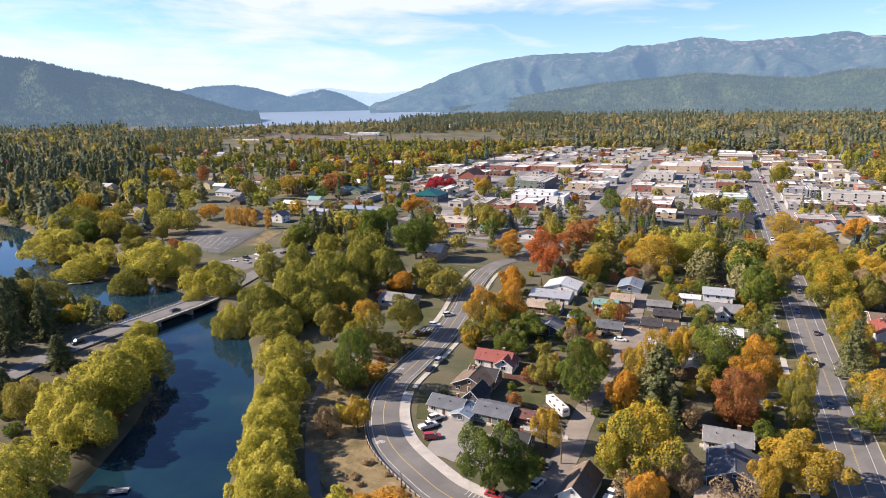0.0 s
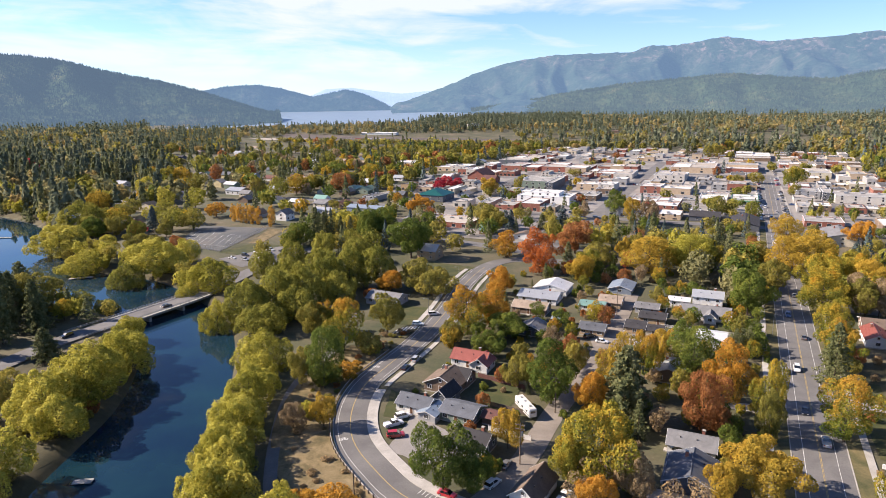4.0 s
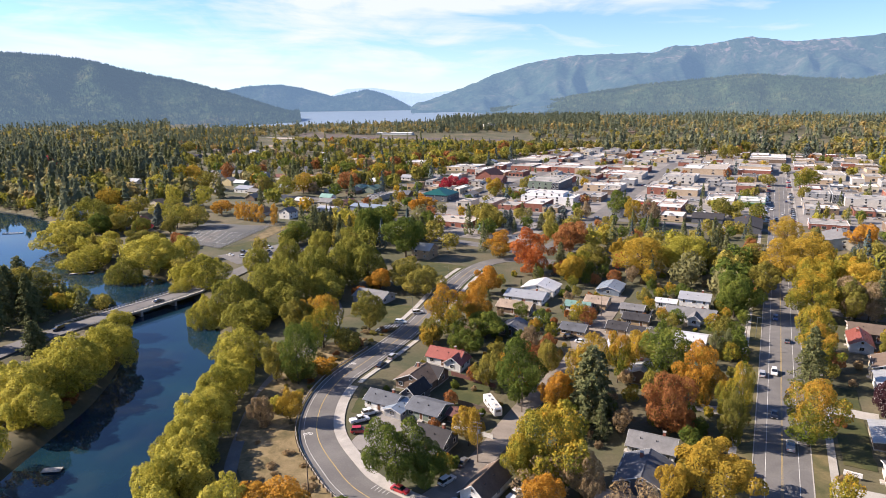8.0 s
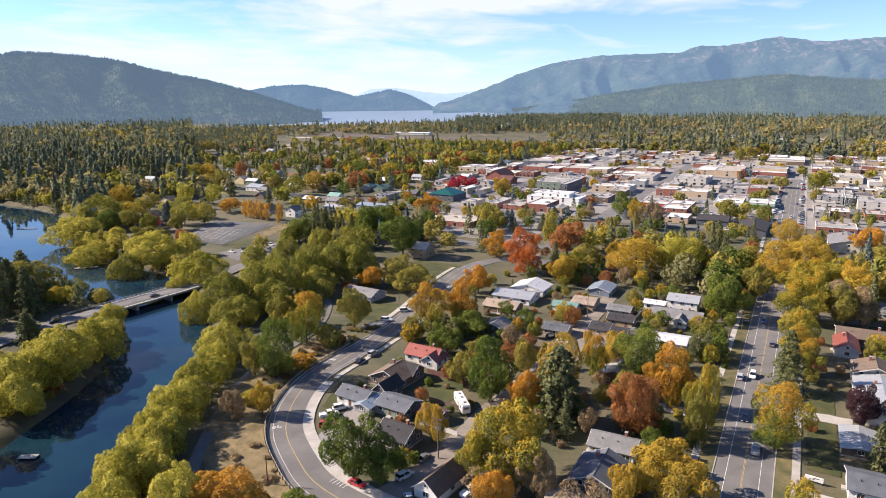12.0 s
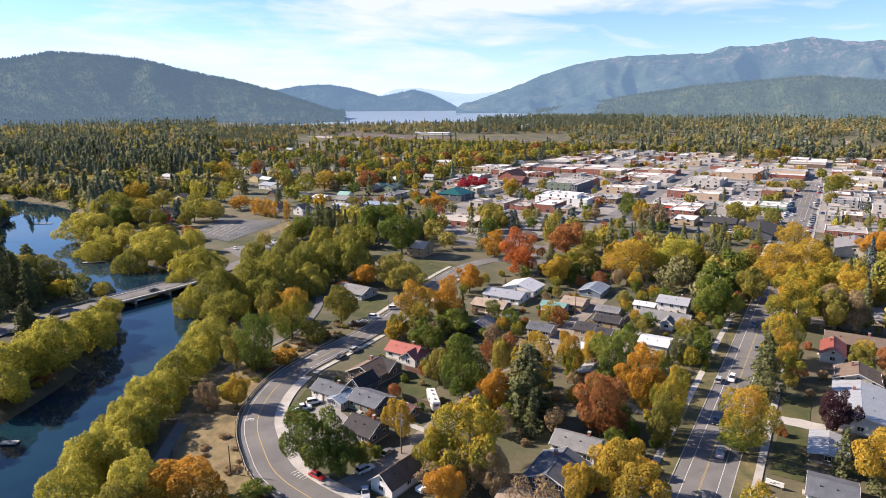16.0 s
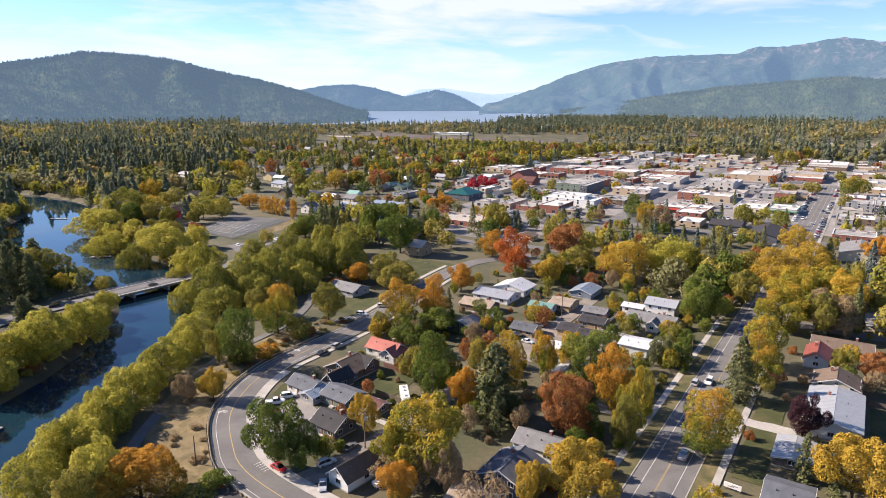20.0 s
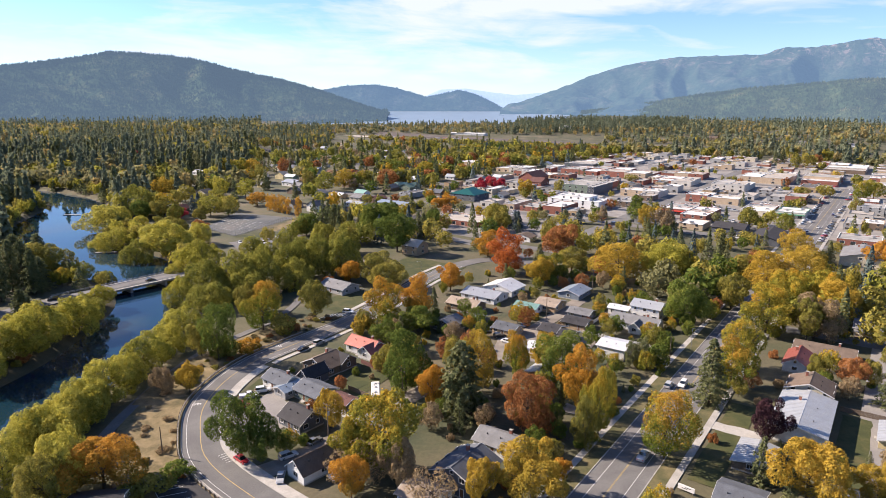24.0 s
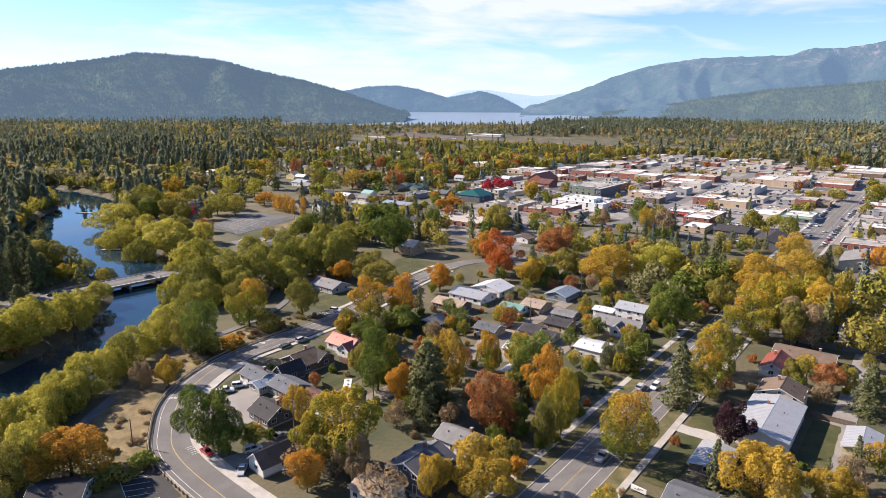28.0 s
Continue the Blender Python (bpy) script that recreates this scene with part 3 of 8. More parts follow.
def mountain(name, label, mat, az_el, r0, r1, back=300, steps=160, rows_n=40, knob=1.0, seed=0.0, power=1.3, woods=0, tall=15, spur=0.26):
    """A range whose skyline has these elevations (degrees, by bearing) from the middle of the walk; it rises from r0 to r1."""
    az = np.linspace(az_el[0][0], az_el[-1][0], steps)
    el = np.interp(az, [a for a, _ in az_el], [e for _, e in az_el])
    el = np.convolve(np.pad(el, 1, mode="edge"), [0.25, 0.5, 0.25], "valid")
    rr = np.concatenate([np.linspace(r0, r1, rows_n), [r1 + back * 0.5, r1 + back]])
    v = []
    for r in rr:
        for a, e in zip(az, el):
            top = 86 + r1 * math.tan(radians(e)) + 10
            x, y = r * math.sin(radians(a)), r * math.cos(radians(a))
            s = min(1.0, (r - r0) / (r1 - r0))
            nz = noise.fractal((x * 0.0022, y * 0.0022, seed), 0.9, 2.1, 5)
            aw = a + 2.2 * noise.noise((r * 0.0011, a * 0.08, seed + 2))
            rid = 1 - 1.9 * abs(noise.noise((aw * 0.16, r * 0.0006, seed + 5))) - 1.1 * abs(noise.noise((aw * 0.42, r * 0.0012, seed + 7)))
            h = 2 + (top - 12) * (s ** power) * (1 - spur + spur * rid + spur * (1 - rid) * s ** 7 if s < 1 else 1)
            h += nz * 46 * knob * math.sin(math.pi * min(s, 1.0)) + noise.noise((x * 0.03, y * 0.03, seed)) * 4.0 * knob * s
            if r > r1:
                h -= (r - r1) * 0.5
            v.append((x, y, h))
    n = len(az)
    f = [(i * n + j, i * n + j + 1, (i + 1) * n + j + 1, (i + 1) * n + j) for i in range(len(rr) - 1) for j in range(n - 1)]
    if woods:
        # conifers standing all over the slope, up to its skyline
        V = np.array(v).reshape(len(rr), n, 3)
        gw = np.random.default_rng(int(seed * 10) + 4)
        u, w = gw.uniform(0, rows_n - 1.01, woods), gw.uniform(0, n - 1.01, woods)
        u[: woods // 6] = rows_n - 1.01 - gw.uniform(0, 1.2, woods // 6)
        i0, j0 = u.astype(int), w.astype(int)
        fu, fw = (u - i0)[:, None], (w - j0)[:, None]
        B = V[i0, j0] * (1 - fu) * (1 - fw) + V[i0 + 1, j0] * fu * (1 - fw) + V[i0, j0 + 1] * (1 - fu) * fw + V[i0 + 1, j0 + 1] * fu * fw
        hh = tall * gw.uniform(0.45, 1.25, woods)
        ww = hh * gw.uniform(0.24, 0.42, woods)
        ring = np.array([(math.cos(k * 1.2566), math.sin(k * 1.2566)) for k in range(5)])
        T = np.zeros((woods, 6, 3))
        T[:, :5, :2] = B[:, None, :2] + ring[None] * (ww[:, None] * gw.uniform(0.7, 1.3, (woods, 5)))[:, :, None]
        T[:, :5, 2] = B[:, None, 2] + (hh * 0.1)[:, None] * gw.uniform(-1, 1, (woods, 5))
        T[:, 5] = B + np.column_stack([gw.normal(0, 0.4, woods), gw.normal(0, 0.4, woods), hh])
        tri = np.array([(k, (k + 1) % 5, 5) for k in range(5)])
        F = (tri[None] + (np.arange(woods) * 6)[:, None, None]).reshape(-1, 3)
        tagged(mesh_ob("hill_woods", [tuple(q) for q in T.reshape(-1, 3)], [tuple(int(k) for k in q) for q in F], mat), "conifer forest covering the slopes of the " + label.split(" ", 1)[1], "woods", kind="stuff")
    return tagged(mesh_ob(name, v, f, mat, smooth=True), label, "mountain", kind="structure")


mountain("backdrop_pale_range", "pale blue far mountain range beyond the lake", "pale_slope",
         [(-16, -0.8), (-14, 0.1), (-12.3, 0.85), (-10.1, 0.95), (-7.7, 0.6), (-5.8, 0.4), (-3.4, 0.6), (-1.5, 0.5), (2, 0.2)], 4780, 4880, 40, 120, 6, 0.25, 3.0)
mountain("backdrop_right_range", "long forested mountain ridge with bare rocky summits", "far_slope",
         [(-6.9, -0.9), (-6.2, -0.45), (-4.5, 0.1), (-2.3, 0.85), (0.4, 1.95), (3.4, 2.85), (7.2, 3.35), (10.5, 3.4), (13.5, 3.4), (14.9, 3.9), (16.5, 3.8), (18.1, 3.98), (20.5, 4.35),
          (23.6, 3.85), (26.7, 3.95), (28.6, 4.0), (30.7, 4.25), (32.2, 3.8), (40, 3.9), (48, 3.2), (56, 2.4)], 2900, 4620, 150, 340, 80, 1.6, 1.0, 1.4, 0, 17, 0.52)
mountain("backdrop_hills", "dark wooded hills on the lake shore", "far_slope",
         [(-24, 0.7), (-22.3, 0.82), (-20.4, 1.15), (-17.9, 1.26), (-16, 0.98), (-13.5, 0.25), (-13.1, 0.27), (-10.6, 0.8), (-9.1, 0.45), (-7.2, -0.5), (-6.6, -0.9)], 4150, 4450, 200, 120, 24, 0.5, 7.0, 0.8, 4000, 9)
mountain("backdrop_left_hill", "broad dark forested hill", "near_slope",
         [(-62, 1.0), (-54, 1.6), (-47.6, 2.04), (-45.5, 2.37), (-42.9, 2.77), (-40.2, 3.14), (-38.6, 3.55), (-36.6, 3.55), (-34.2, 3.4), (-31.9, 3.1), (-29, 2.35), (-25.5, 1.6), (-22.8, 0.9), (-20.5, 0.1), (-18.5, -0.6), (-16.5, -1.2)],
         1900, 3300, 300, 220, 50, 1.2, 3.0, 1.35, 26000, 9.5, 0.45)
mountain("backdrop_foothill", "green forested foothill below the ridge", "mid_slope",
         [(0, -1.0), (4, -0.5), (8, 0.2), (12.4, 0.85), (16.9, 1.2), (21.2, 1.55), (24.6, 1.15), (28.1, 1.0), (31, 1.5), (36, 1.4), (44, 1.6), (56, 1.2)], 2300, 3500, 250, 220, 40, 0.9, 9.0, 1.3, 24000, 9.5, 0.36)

# ---- roads ----
BEND = smooth_line([(10, 96), (-28, 114), (-49, 126.5), (-59, 138.5), (-67, 153), (-70, 170), (-68.5, 187), (-62.5, 203), (-53, 228), (-45, 258), (-36.5, 300), (-24, 333), (-6, 345), (26, 336)])
ribbon("road", BEND, -4.6, 4.6, 0.05, "asphalt", "curving grey asphalt street with painted lines", thick=0.4)
AVENUE = smooth_line([town(0, b) for b in (-120, -60, 0, 60, 150, 260, 380, 480, 620)], 6)
ribbon("road", AVENUE, -6.3, 6.3, 0.055, "asphalt", "straight asphalt avenue through the town", thick=0.4)
BRIDGE_ROAD = smooth_line([(-262, 40, -1.2), (-232, 110, -1.2), (-213, 160, -1.2), (-202, 195, -1.2), (-194, 224, -1.2), (-180, 252, -1.0), (-165, 281, -1.0), (-157, 304, -1.1), (-150, 334, -1.3), (-134, 372, -1.2), (-105, 402, -0.6), (-60, 400, 0.05), (-14, 372, 0.05), (8, 352, 0.05)], 4)
ribbon("road", BRIDGE_ROAD, -4.8, 4.8, 0.10, "asphalt", "grey asphalt road over the river bridge", thick=0.7)
ALLEY = smooth_line([(-37, 122), (-29, 132), (-21.5, 146), (-11.5, 169), (5.5, 203), (22, 240), (38, 280)], 4)
ribbon("road", ALLEY, -3.2, 3.2, 0.035, "gravel_lane", "narrow worn alley between back yards", thick=0.3)

def free(x, y, pad=0.0):
    for line, w in ((BEND, 7), (AVENUE, 9), (BRIDGE_ROAD, 8), (ALLEY, 5), (RIVER, 32)):
        if np.min(np.hypot(line[:, 0] - x, line[:, 1] - y)) < w + pad:
            return False
    return clear_of(x, y, pad)


# markings on the bend street
IN_BEND = BEND[(BEND[:, 1] > 100) & (BEND[:, 1] < 330)]
ribbon("trim", IN_BEND, -0.10, 0.10, 0.062, "yellow_paint_line", "yellow centre line of the bend street", "road marking")
ribbon("trim", IN_BEND, -3.45, -3.35, 0.062, "white_paint_line", "white edge line of the bend street", "road marking")
ribbon("trim", IN_BEND[IN_BEND[:, 1] > 185], 3.2, 3.3, 0.062, "white_paint_line", "white edge line of the bend street", "road marking")
ribbon("pavement", BEND[(BEND[:, 1] > 98) & (BEND[:, 1] < 186)], 4.75, 7.6, 0.17, "concrete", "wide pale concrete pavement round the bend", "pavement", thick=0.5)
ribbon("pavement", BEND[(BEND[:, 1] > 184) & (BEND[:, 1] < 320)], 6.2, 7.9, 0.16, "concrete", "concrete pavement beside a grass verge", "pavement", thick=0.5)
ribbon("kerb", BEND[(BEND[:, 1] > 98) & (BEND[:, 1] < 325)], 4.55, 4.75, 0.19, "concrete", "concrete kerb of the bend street", "kerb", thick=0.5)
ribbon("kerb", BEND[BEND[:, 1] < 325], -4.85, -4.6, 0.19, "concrete", "concrete kerb of the bend street", "kerb", thick=0.5)
ribbon("pavement", BEND[(BEND[:, 1] > 236) & (BEND[:, 1] < 325)], -8.4, -6.4, 0.16, "concrete", "concrete pavement along the park", "pavement", thick=0.5)
ribbon("ground_slope", BEND[BEND[:, 1] < 214], -21.0, -4.9, 0.10, "dry_grass", "tan dry grass slope beside the bend", "grass", thick=0.6)
PATHWAY = smooth_line([(-70, 96), (-79, 120), (-84.5, 138), (-88, 155), (-90.5, 173), (-90, 193), (-82, 225), (-84, 255), (-96, 285)], 4)
ribbon("pavement", PATHWAY, -1.6, 1.6, 0.20, "asphalt", "worn gravel path along the river", "path", thick=0.4)
# the avenue
AV = AVENUE[AVENUE[:, 1] > 60]
ribbon("trim", AV, -0.17, -0.07, 0.067, "yellow_paint_line", "yellow centre line of the avenue", "road marking")
ribbon("trim", AV, 0.07, 0.17, 0.067, "yellow_paint_line", "yellow centre line of the avenue", "road marking")
ribbon("trim", AV, -3.65, -3.55, 0.067, "white_paint_line", "white lane line of the avenue", "road marking")
ribbon("trim", AV, 3.55, 3.65, 0.067, "white_paint_line", "white lane line of the avenue", "road marking")
for lo, hi in ((-6.55, -6.3), (6.3, 6.55)):
    ribbon("kerb", AV, lo, hi, 0.18, "concrete", "concrete kerb of the avenue", "kerb", thick=0.5)
ribbon("pavement", AV, -12.0, -10.2, 0.16, "concrete", "concrete pavement along the avenue", "pavement", thick=0.5)
ribbon("pavement", AV, 10.0, 11.8, 0.16, "concrete", "concrete pavement along the avenue", "pavement", thick=0.5)
for lo, hi in ((-10.2, -6.55), (6.55, 10.0)):
    ribbon("verge", AV[AV[:, 1] < 420], lo, hi, 0.13, "verge_grass", "dull autumn grass verge of the avenue", "grass", thick=0.5)


def quad_sheet(name, corners, z, mat, label, category):
    """A flat paved or planted patch with an uneven outline, cut fine enough to lie on the land."""
    c = np.array(corners, float)
    n = 14
    v, f = [], []
    for i in range(n + 1):
        for j in range(n + 1):
            p_ = (c[0] * (1 - i / n) + c[1] * (i / n)) * (1 - j / n) + (c[3] * (1 - i / n) + c[2] * (i / n)) * (j / n)
            if i in (0, n) or j in (0, n):
                p_ = p_ + np.array([noise.noise((p_[0] * 0.3, p_[1] * 0.3, 1)), noise.noise((p_[0] * 0.3, p_[1] * 0.3, 9))]) * 0.5
            v.append((p_[0], p_[1], land_at(p_[0], p_[1]) + z))
    for i in range(n):
        for j in range(n):
            k = i * (n + 1) + j
            f.append((k, k + n + 1, k + n + 2, k + 1))
    return tagged(mesh_ob(name, v, f, mat), label, category, kind="structure")


def town_sheet(name, a0, a1, b0, b1, z, mat, label, category):
    return quad_sheet(name, [town(a0, b0), town(a1, b0), town(a1, b1), town(a0, b1)], z, mat, label, category)


town_sheet("pavement", -335, 105, 335, 905, 0.012, "old_asphalt", "grey paved town blocks and parking lots", "pavement")
town_sheet("pavement", -252, -140, 210, 335, 0.014, "old_asphalt", "grey paved lots round the bank", "pavement")
for b, wd, a0, a1 in ((309, 5.5, -450, 105), (418, 6.5, -450, 105), (520, 6.0, -450, 105), (605, 6.0, -450, 105), (735, 6.0, -330, 105), (205, 4.5, -150, 105), (138, 4.0, 12, 80)):
    CROSS = smooth_line([town(a, b) for a in (a0, (a0 + a1) / 2, a1)], 8)
    ribbon("road", CROSS, -wd, wd, 0.048, "asphalt", "asphalt cross street of the town", thick=0.3)
for a in (-120, -245):
    CROSS = smooth_line([town(a, b) for b in (205 if a > -200 else 330, 500, 740)], 8)
    ribbon("road", CROSS, -6, 6, 0.052, "asphalt", "asphalt street between town blocks", thick=0.3)
LANE_R = smooth_line([town(47, b) for b in (-40, 40, 60, 100, 150)], 6)
ribbon("road", LANE_R, -3, 3, 0.04, "old_asphalt", "back lane behind the avenue houses", thick=0.3)
# yards and lawns
quad_sheet("driveway", [(-57.5, 148), (-43, 138), (-36, 152), (-52, 167)], 0.035, "old_asphalt", "grey asphalt forecourt with parked cars", "driveway")
quad_sheet("lawn", [(-60.5, 166), (-55, 164), (-52, 176), (-60, 183)], 0.04, "lawn", "small front lawn by the bend", "grass")
quad_sheet("lawn", [(-34, 172), (-25, 168), (-20, 184), (-32, 191)], 0.04, "lawn", "green back-yard lawn", "grass")
quad_sheet("lawn", [(-66, 300), (-30, 288), (-22, 325), (-58, 342)], 0.04, "lawn", "park lawn beside the street", "grass")
quad_sheet("lawn", [(-80, 248), (-58, 240), (-52, 262), (-66, 266)], 0.04, "lawn", "front lawn of the grey house", "grass")
quad_sheet("parking_lot", [(-58.5, 116.5), (-45, 105), (-36, 111), (-52, 121.5)], 0.115, "fresh_asphalt", "dark asphalt parking bays with white stripes", "parking lot")
for i in range(7):
    k = i / 6
    p0, p1 = np.array((-57.5, 115.8)) * (1 - k) + np.array((-46, 106.2)) * k, np.array((-53.2, 119.0)) * (1 - k) + np.array((-40.5, 109.5)) * k
    ribbon("trim", np.array([p0, p1]), -0.07, 0.07, 0.135, "white_paint_line", "white parking bay stripe", "road marking")
ribbon("trim", np.array([(-57.7, 115.9), (-46.1, 106.1)]), -0.07, 0.07, 0.136, "white_paint_line", "white parking bay stripe", "road marking")
quad_sheet("yard", [(7, 203), (24, 206), (26, 232), (10, 236)], 0.03, "gravel_lane", "open gravel yard behind houses", "yard")
quad_sheet("yard", [(24, 206), (34, 200), (46, 232), (27, 236)], 0.028, "gravel_lane", "bare gravel yard between sheds", "yard")
quad_sheet("lawn", [town(-27, 90), town(-13, 90), town(-13, 100), town(-27, 100)], 0.05, "lawn", "front lawn of the white ranch house", "grass")
quad_sheet("lawn", [town(13, 12), town(20, 12), town(20, 60), town(13, 60)], 0.05, "lawn", "shaded lawn beside the avenue", "grass")
quad_sheet("driveway", [town(7, -6), town(22, -6), town(22, 2), town(7, 2)], 0.11, "concrete", "pale concrete driveway", "driveway")
quad_sheet("driveway", [town(7, 40), town(24, 40), town(24, 45), town(7, 45)], 0.11, "concrete", "pale concrete driveway", "driveway")
quad_sheet("driveway", [town(-26, 26), town(-7, 26), town(-7, 31), town(-26, 31)], 0.11, "concrete", "pale concrete driveway", "driveway")
quad_sheet("lawn", [town(40, 30), town(47, 30), town(47, 70), town(40, 70)], 0.05, "lawn", "back-yard lawn with a wire fence", "grass")
quad_sheet("court", [(-222, 396), (-186, 377), (-178, 448), (-233, 458)], 0.06, "court_surface", "weathered grey sports courts", "court")
quad_sheet("court", [(-176, 400), (-168, 398), (-164, 440), (-176, 446)], 0.07, "dry_grass", "tan dirt court end", "court")
quad_sheet("lawn", [(-186, 374), (-160, 362), (-150, 392), (-174, 398)], 0.05, "lawn", "green lawn between court and car park", "grass")
quad_sheet("parking_lot", [(-180, 358), (-160, 338), (-132, 378), (-150, 392)], 0.06, "asphalt", "asphalt car park by the river road", "parking lot")
# the shade over this bare patch is painted in with the dark litter colour
quad_sheet("bare_bank", [(-200, 168), (-176, 158), (-170, 205), (-190, 218)], 0.06, "shaded_litter", "bare earth bank by the bridge road, its shade put into the colour", "ground")
quad_sheet("rail_yard", [(-440, 1384), (240, 1180), (250, 1297), (-450, 1505)], 0.3, "yard_gravel", "broad brown gravel rail yard", "rail yard")

# painted lines and the worn tan end of the sports courts
for k in range(3):
    o0 = Vector((-221 + k * 13, 404 - k * 5.5, 0))
    for du, dv, lu, lv in ((0, 0, 10, 0.15), (0, 34, 10, 0.15), (0, 17, 10, 0.15), (0, 0, 0.15, 34), (10, 0, 0.15, 34), (5, 8, 0.12, 18)):
        pt = [o0 + Vector((0.88 * u - 0.08 * v, -0.47 * u + 0.99 * v, 0)) for u, v in ((du, dv), (du + lu, dv), (du + lu, dv + lv), (du, dv + lv))]
        quad_sheet("trim", [(q.x, q.y) for q in pt], 0.075, "white_paint_line", "white painted line of a sports court", "court marking")

# ---- trees ----
rng = np.random.default_rng(7)


def leaf_quads(P, N, size, flat=1.0, loose=0.45, long=1.0):
    """Small three-cornered leaf tufts at points P, facing roughly along N; flat: width of the crown by its height."""
    n = len(P)
    N = N + rng.normal(0, loose, (n, 3))
    N /= np.linalg.norm(N, axis=1)[:, None]
    A = np.cross(N, rng.normal(0, 1, (n, 3)))
    A /= np.linalg.norm(A, axis=1)[:, None]
    B = np.cross(N, A)
    s = (size * rng.uniform(0.55, 1.4, n))[:, None]
    o = np.stack([-A * 0.55 - B * 0.33 / long, A * 0.55 - B * 0.33 / long, B * 0.62 * long], 1) * s[:, None]
    o[:, :, 2] *= flat
    v = (P[:, None] + o).reshape(-1, 3)
    f = np.arange(3 * n).reshape(-1, 3)
    return v, f


def mesh_np(name, v, f):
    me = bpy.data.meshes.new(name)
    me.vertices.add(len(v))
    me.vertices.foreach_set("co", np.asarray(v, np.float32).ravel())
    k = f.shape[1]
    me.loops.add(f.size)
    me.loops.foreach_set("vertex_index", f.ravel().astype(np.int32))
    me.polygons.add(len(f))
    me.polygons.foreach_set("loop_start", np.arange(0, f.size, k, dtype=np.int32))
    me.update(calc_edges=True)
    return me


def crown_mesh(name, boughs, leaves, leaf, flat=0.55, bough=0.42, ragged=0.25, seedk=0, low=0.14, dome=False, za=0.8, twigs=7, fill=0.10, loose=0.42):
    """A crown of unit radius and unit height: uneven boughs that carry smaller clumps, leaf tufts on their skins, dark gaps between."""
    g = np.random.default_rng(100 + seedk)
    lean = g.uniform(-0.14, 0.14, 2)
    C, R = [np.array([0, 0, -0.1])], [0.42 * min(1, za)]
    for i in range(boughs):
        z = 1 - 2 * (i + 0.5) / boughs
        if dome:
            z = z * 0.62 + 0.36
        a = i * 2.39996 + g.uniform(-0.7, 0.7)
        r = bough * g.uniform(0.6, 1.3)
        q = math.sqrt(max(0.0, 1 - z * z))
        k = (1 - r * 0.8) * g.uniform(1 - 1.6 * ragged, 1 + ragged)
        c = np.array([math.cos(a) * q * k + lean[0] * z, math.sin(a) * q * k + lean[1] * z, z * za * max(0.2, 1 - r * 0.8 / za) * g.uniform(1 - ragged, 1 + ragged)])
        C.append(c)
        R.append(r * 0.82)
        for _ in range(twigs):
            d = g.normal(0, 1, 3)
            d[2] = abs(d[2]) * 0.9 - 0.15 if not dome else d[2] * 0.8
            d = d / np.linalg.norm(d) + 0.5 * c / (np.linalg.norm(c) + 1e-6)
            d /= np.linalg.norm(d)
            rr = r * g.uniform(0.26, 0.52)
            C.append(c + d * (r * 0.98 - rr * 0.45))
            R.append(rr)
    C, R = np.array(C), np.array(R)
    m = leaves * 5
    w = R ** 2
    w[0] *= 0.5
    which = g.choice(len(R), m, p=w / w.sum())
    d = g.normal(0, 1, (m, 3))
    d /= np.linalg.norm(d, axis=1)[:, None]
    pts = C[which] + d * R[which][:, None] * g.normal(0.98, 0.09, m)[:, None]
    d2 = (pts ** 2).sum(1)[:, None] - 2 * pts @ C.T + (C ** 2).sum(1)[None]
    rel = d2 / (R ** 2)[None]
    rel[np.arange(m), which] = 9
    deep = g.random(m) < fill
    ok = ((rel.min(1) > 0.86) | deep) & (d[:, 2] > -0.85)
    P, N = pts[ok][:leaves].copy(), d[ok][:leaves]
    lo, hi = np.percentile(P[:, 2], (1, 99.7))
    P[:, 2] = low + (P[:, 2] - lo) / (hi - lo) * (0.985 - low)
    P[:, :2] /= np.percentile(np.hypot(P[:, 0], P[:, 1]), 96)
    v, f = leaf_quads(P, N, leaf, flat, loose)
    return mesh_np(name, v, f)


def spruce_mesh(name, tiers, per, leaf, seedk=0, slim=1.0, bottom=0.06, slim_flat=0.3, power=0.75, limbs=9):
    """A conifer of unit radius and height: whorls of drooping limbs of uneven length, each a spray of needle tufts."""
    g = np.random.default_rng(300 + seedk)
    P, N = [], []
    n = per
    for i in range(tiers):
        z = bottom + (0.97 - bottom) * (i / tiers) ** 0.95
        r = ((1 - (z - bottom) / (1 - bottom)) ** power * slim + 0.02) * g.uniform(0.85, 1.1)
        a0 = g.uniform(0, 6.283)
        for k in range(limbs):
            a = a0 + k * 6.283 / limbs + g.uniform(-0.35, 0.35)
            ln = r * g.uniform(0.55, 1.15)
            m = max(4, int(n * (ln + 0.06)))
            u = np.sqrt(g.uniform(0.04, 1, m))
            side = g.normal(0, 0.13, m) * ln * (1.25 - u) + g.normal(0, 0.02, m)
            zz = z + u * ln * g.uniform(-0.10, 0.02) + g.normal(0, 0.008, m) + 0.035 * (1 - u)
            P.append(np.column_stack([math.cos(a) * u * ln - math.sin(a) * side, math.sin(a) * u * ln + math.cos(a) * side, zz]))
            N.append(np.column_stack([np.full(m, math.cos(a) * 0.5), np.full(m, math.sin(a) * 0.5), np.full(m, 0.8)]))
    P, N = np.vstack(P), np.vstack(N)
    P[:, 2] = np.clip(P[:, 2], 0.03, 1.0)
    v, f = leaf_quads(P, N, leaf, slim_flat, 0.6, 1.3)
    return mesh_np(name, v, f)


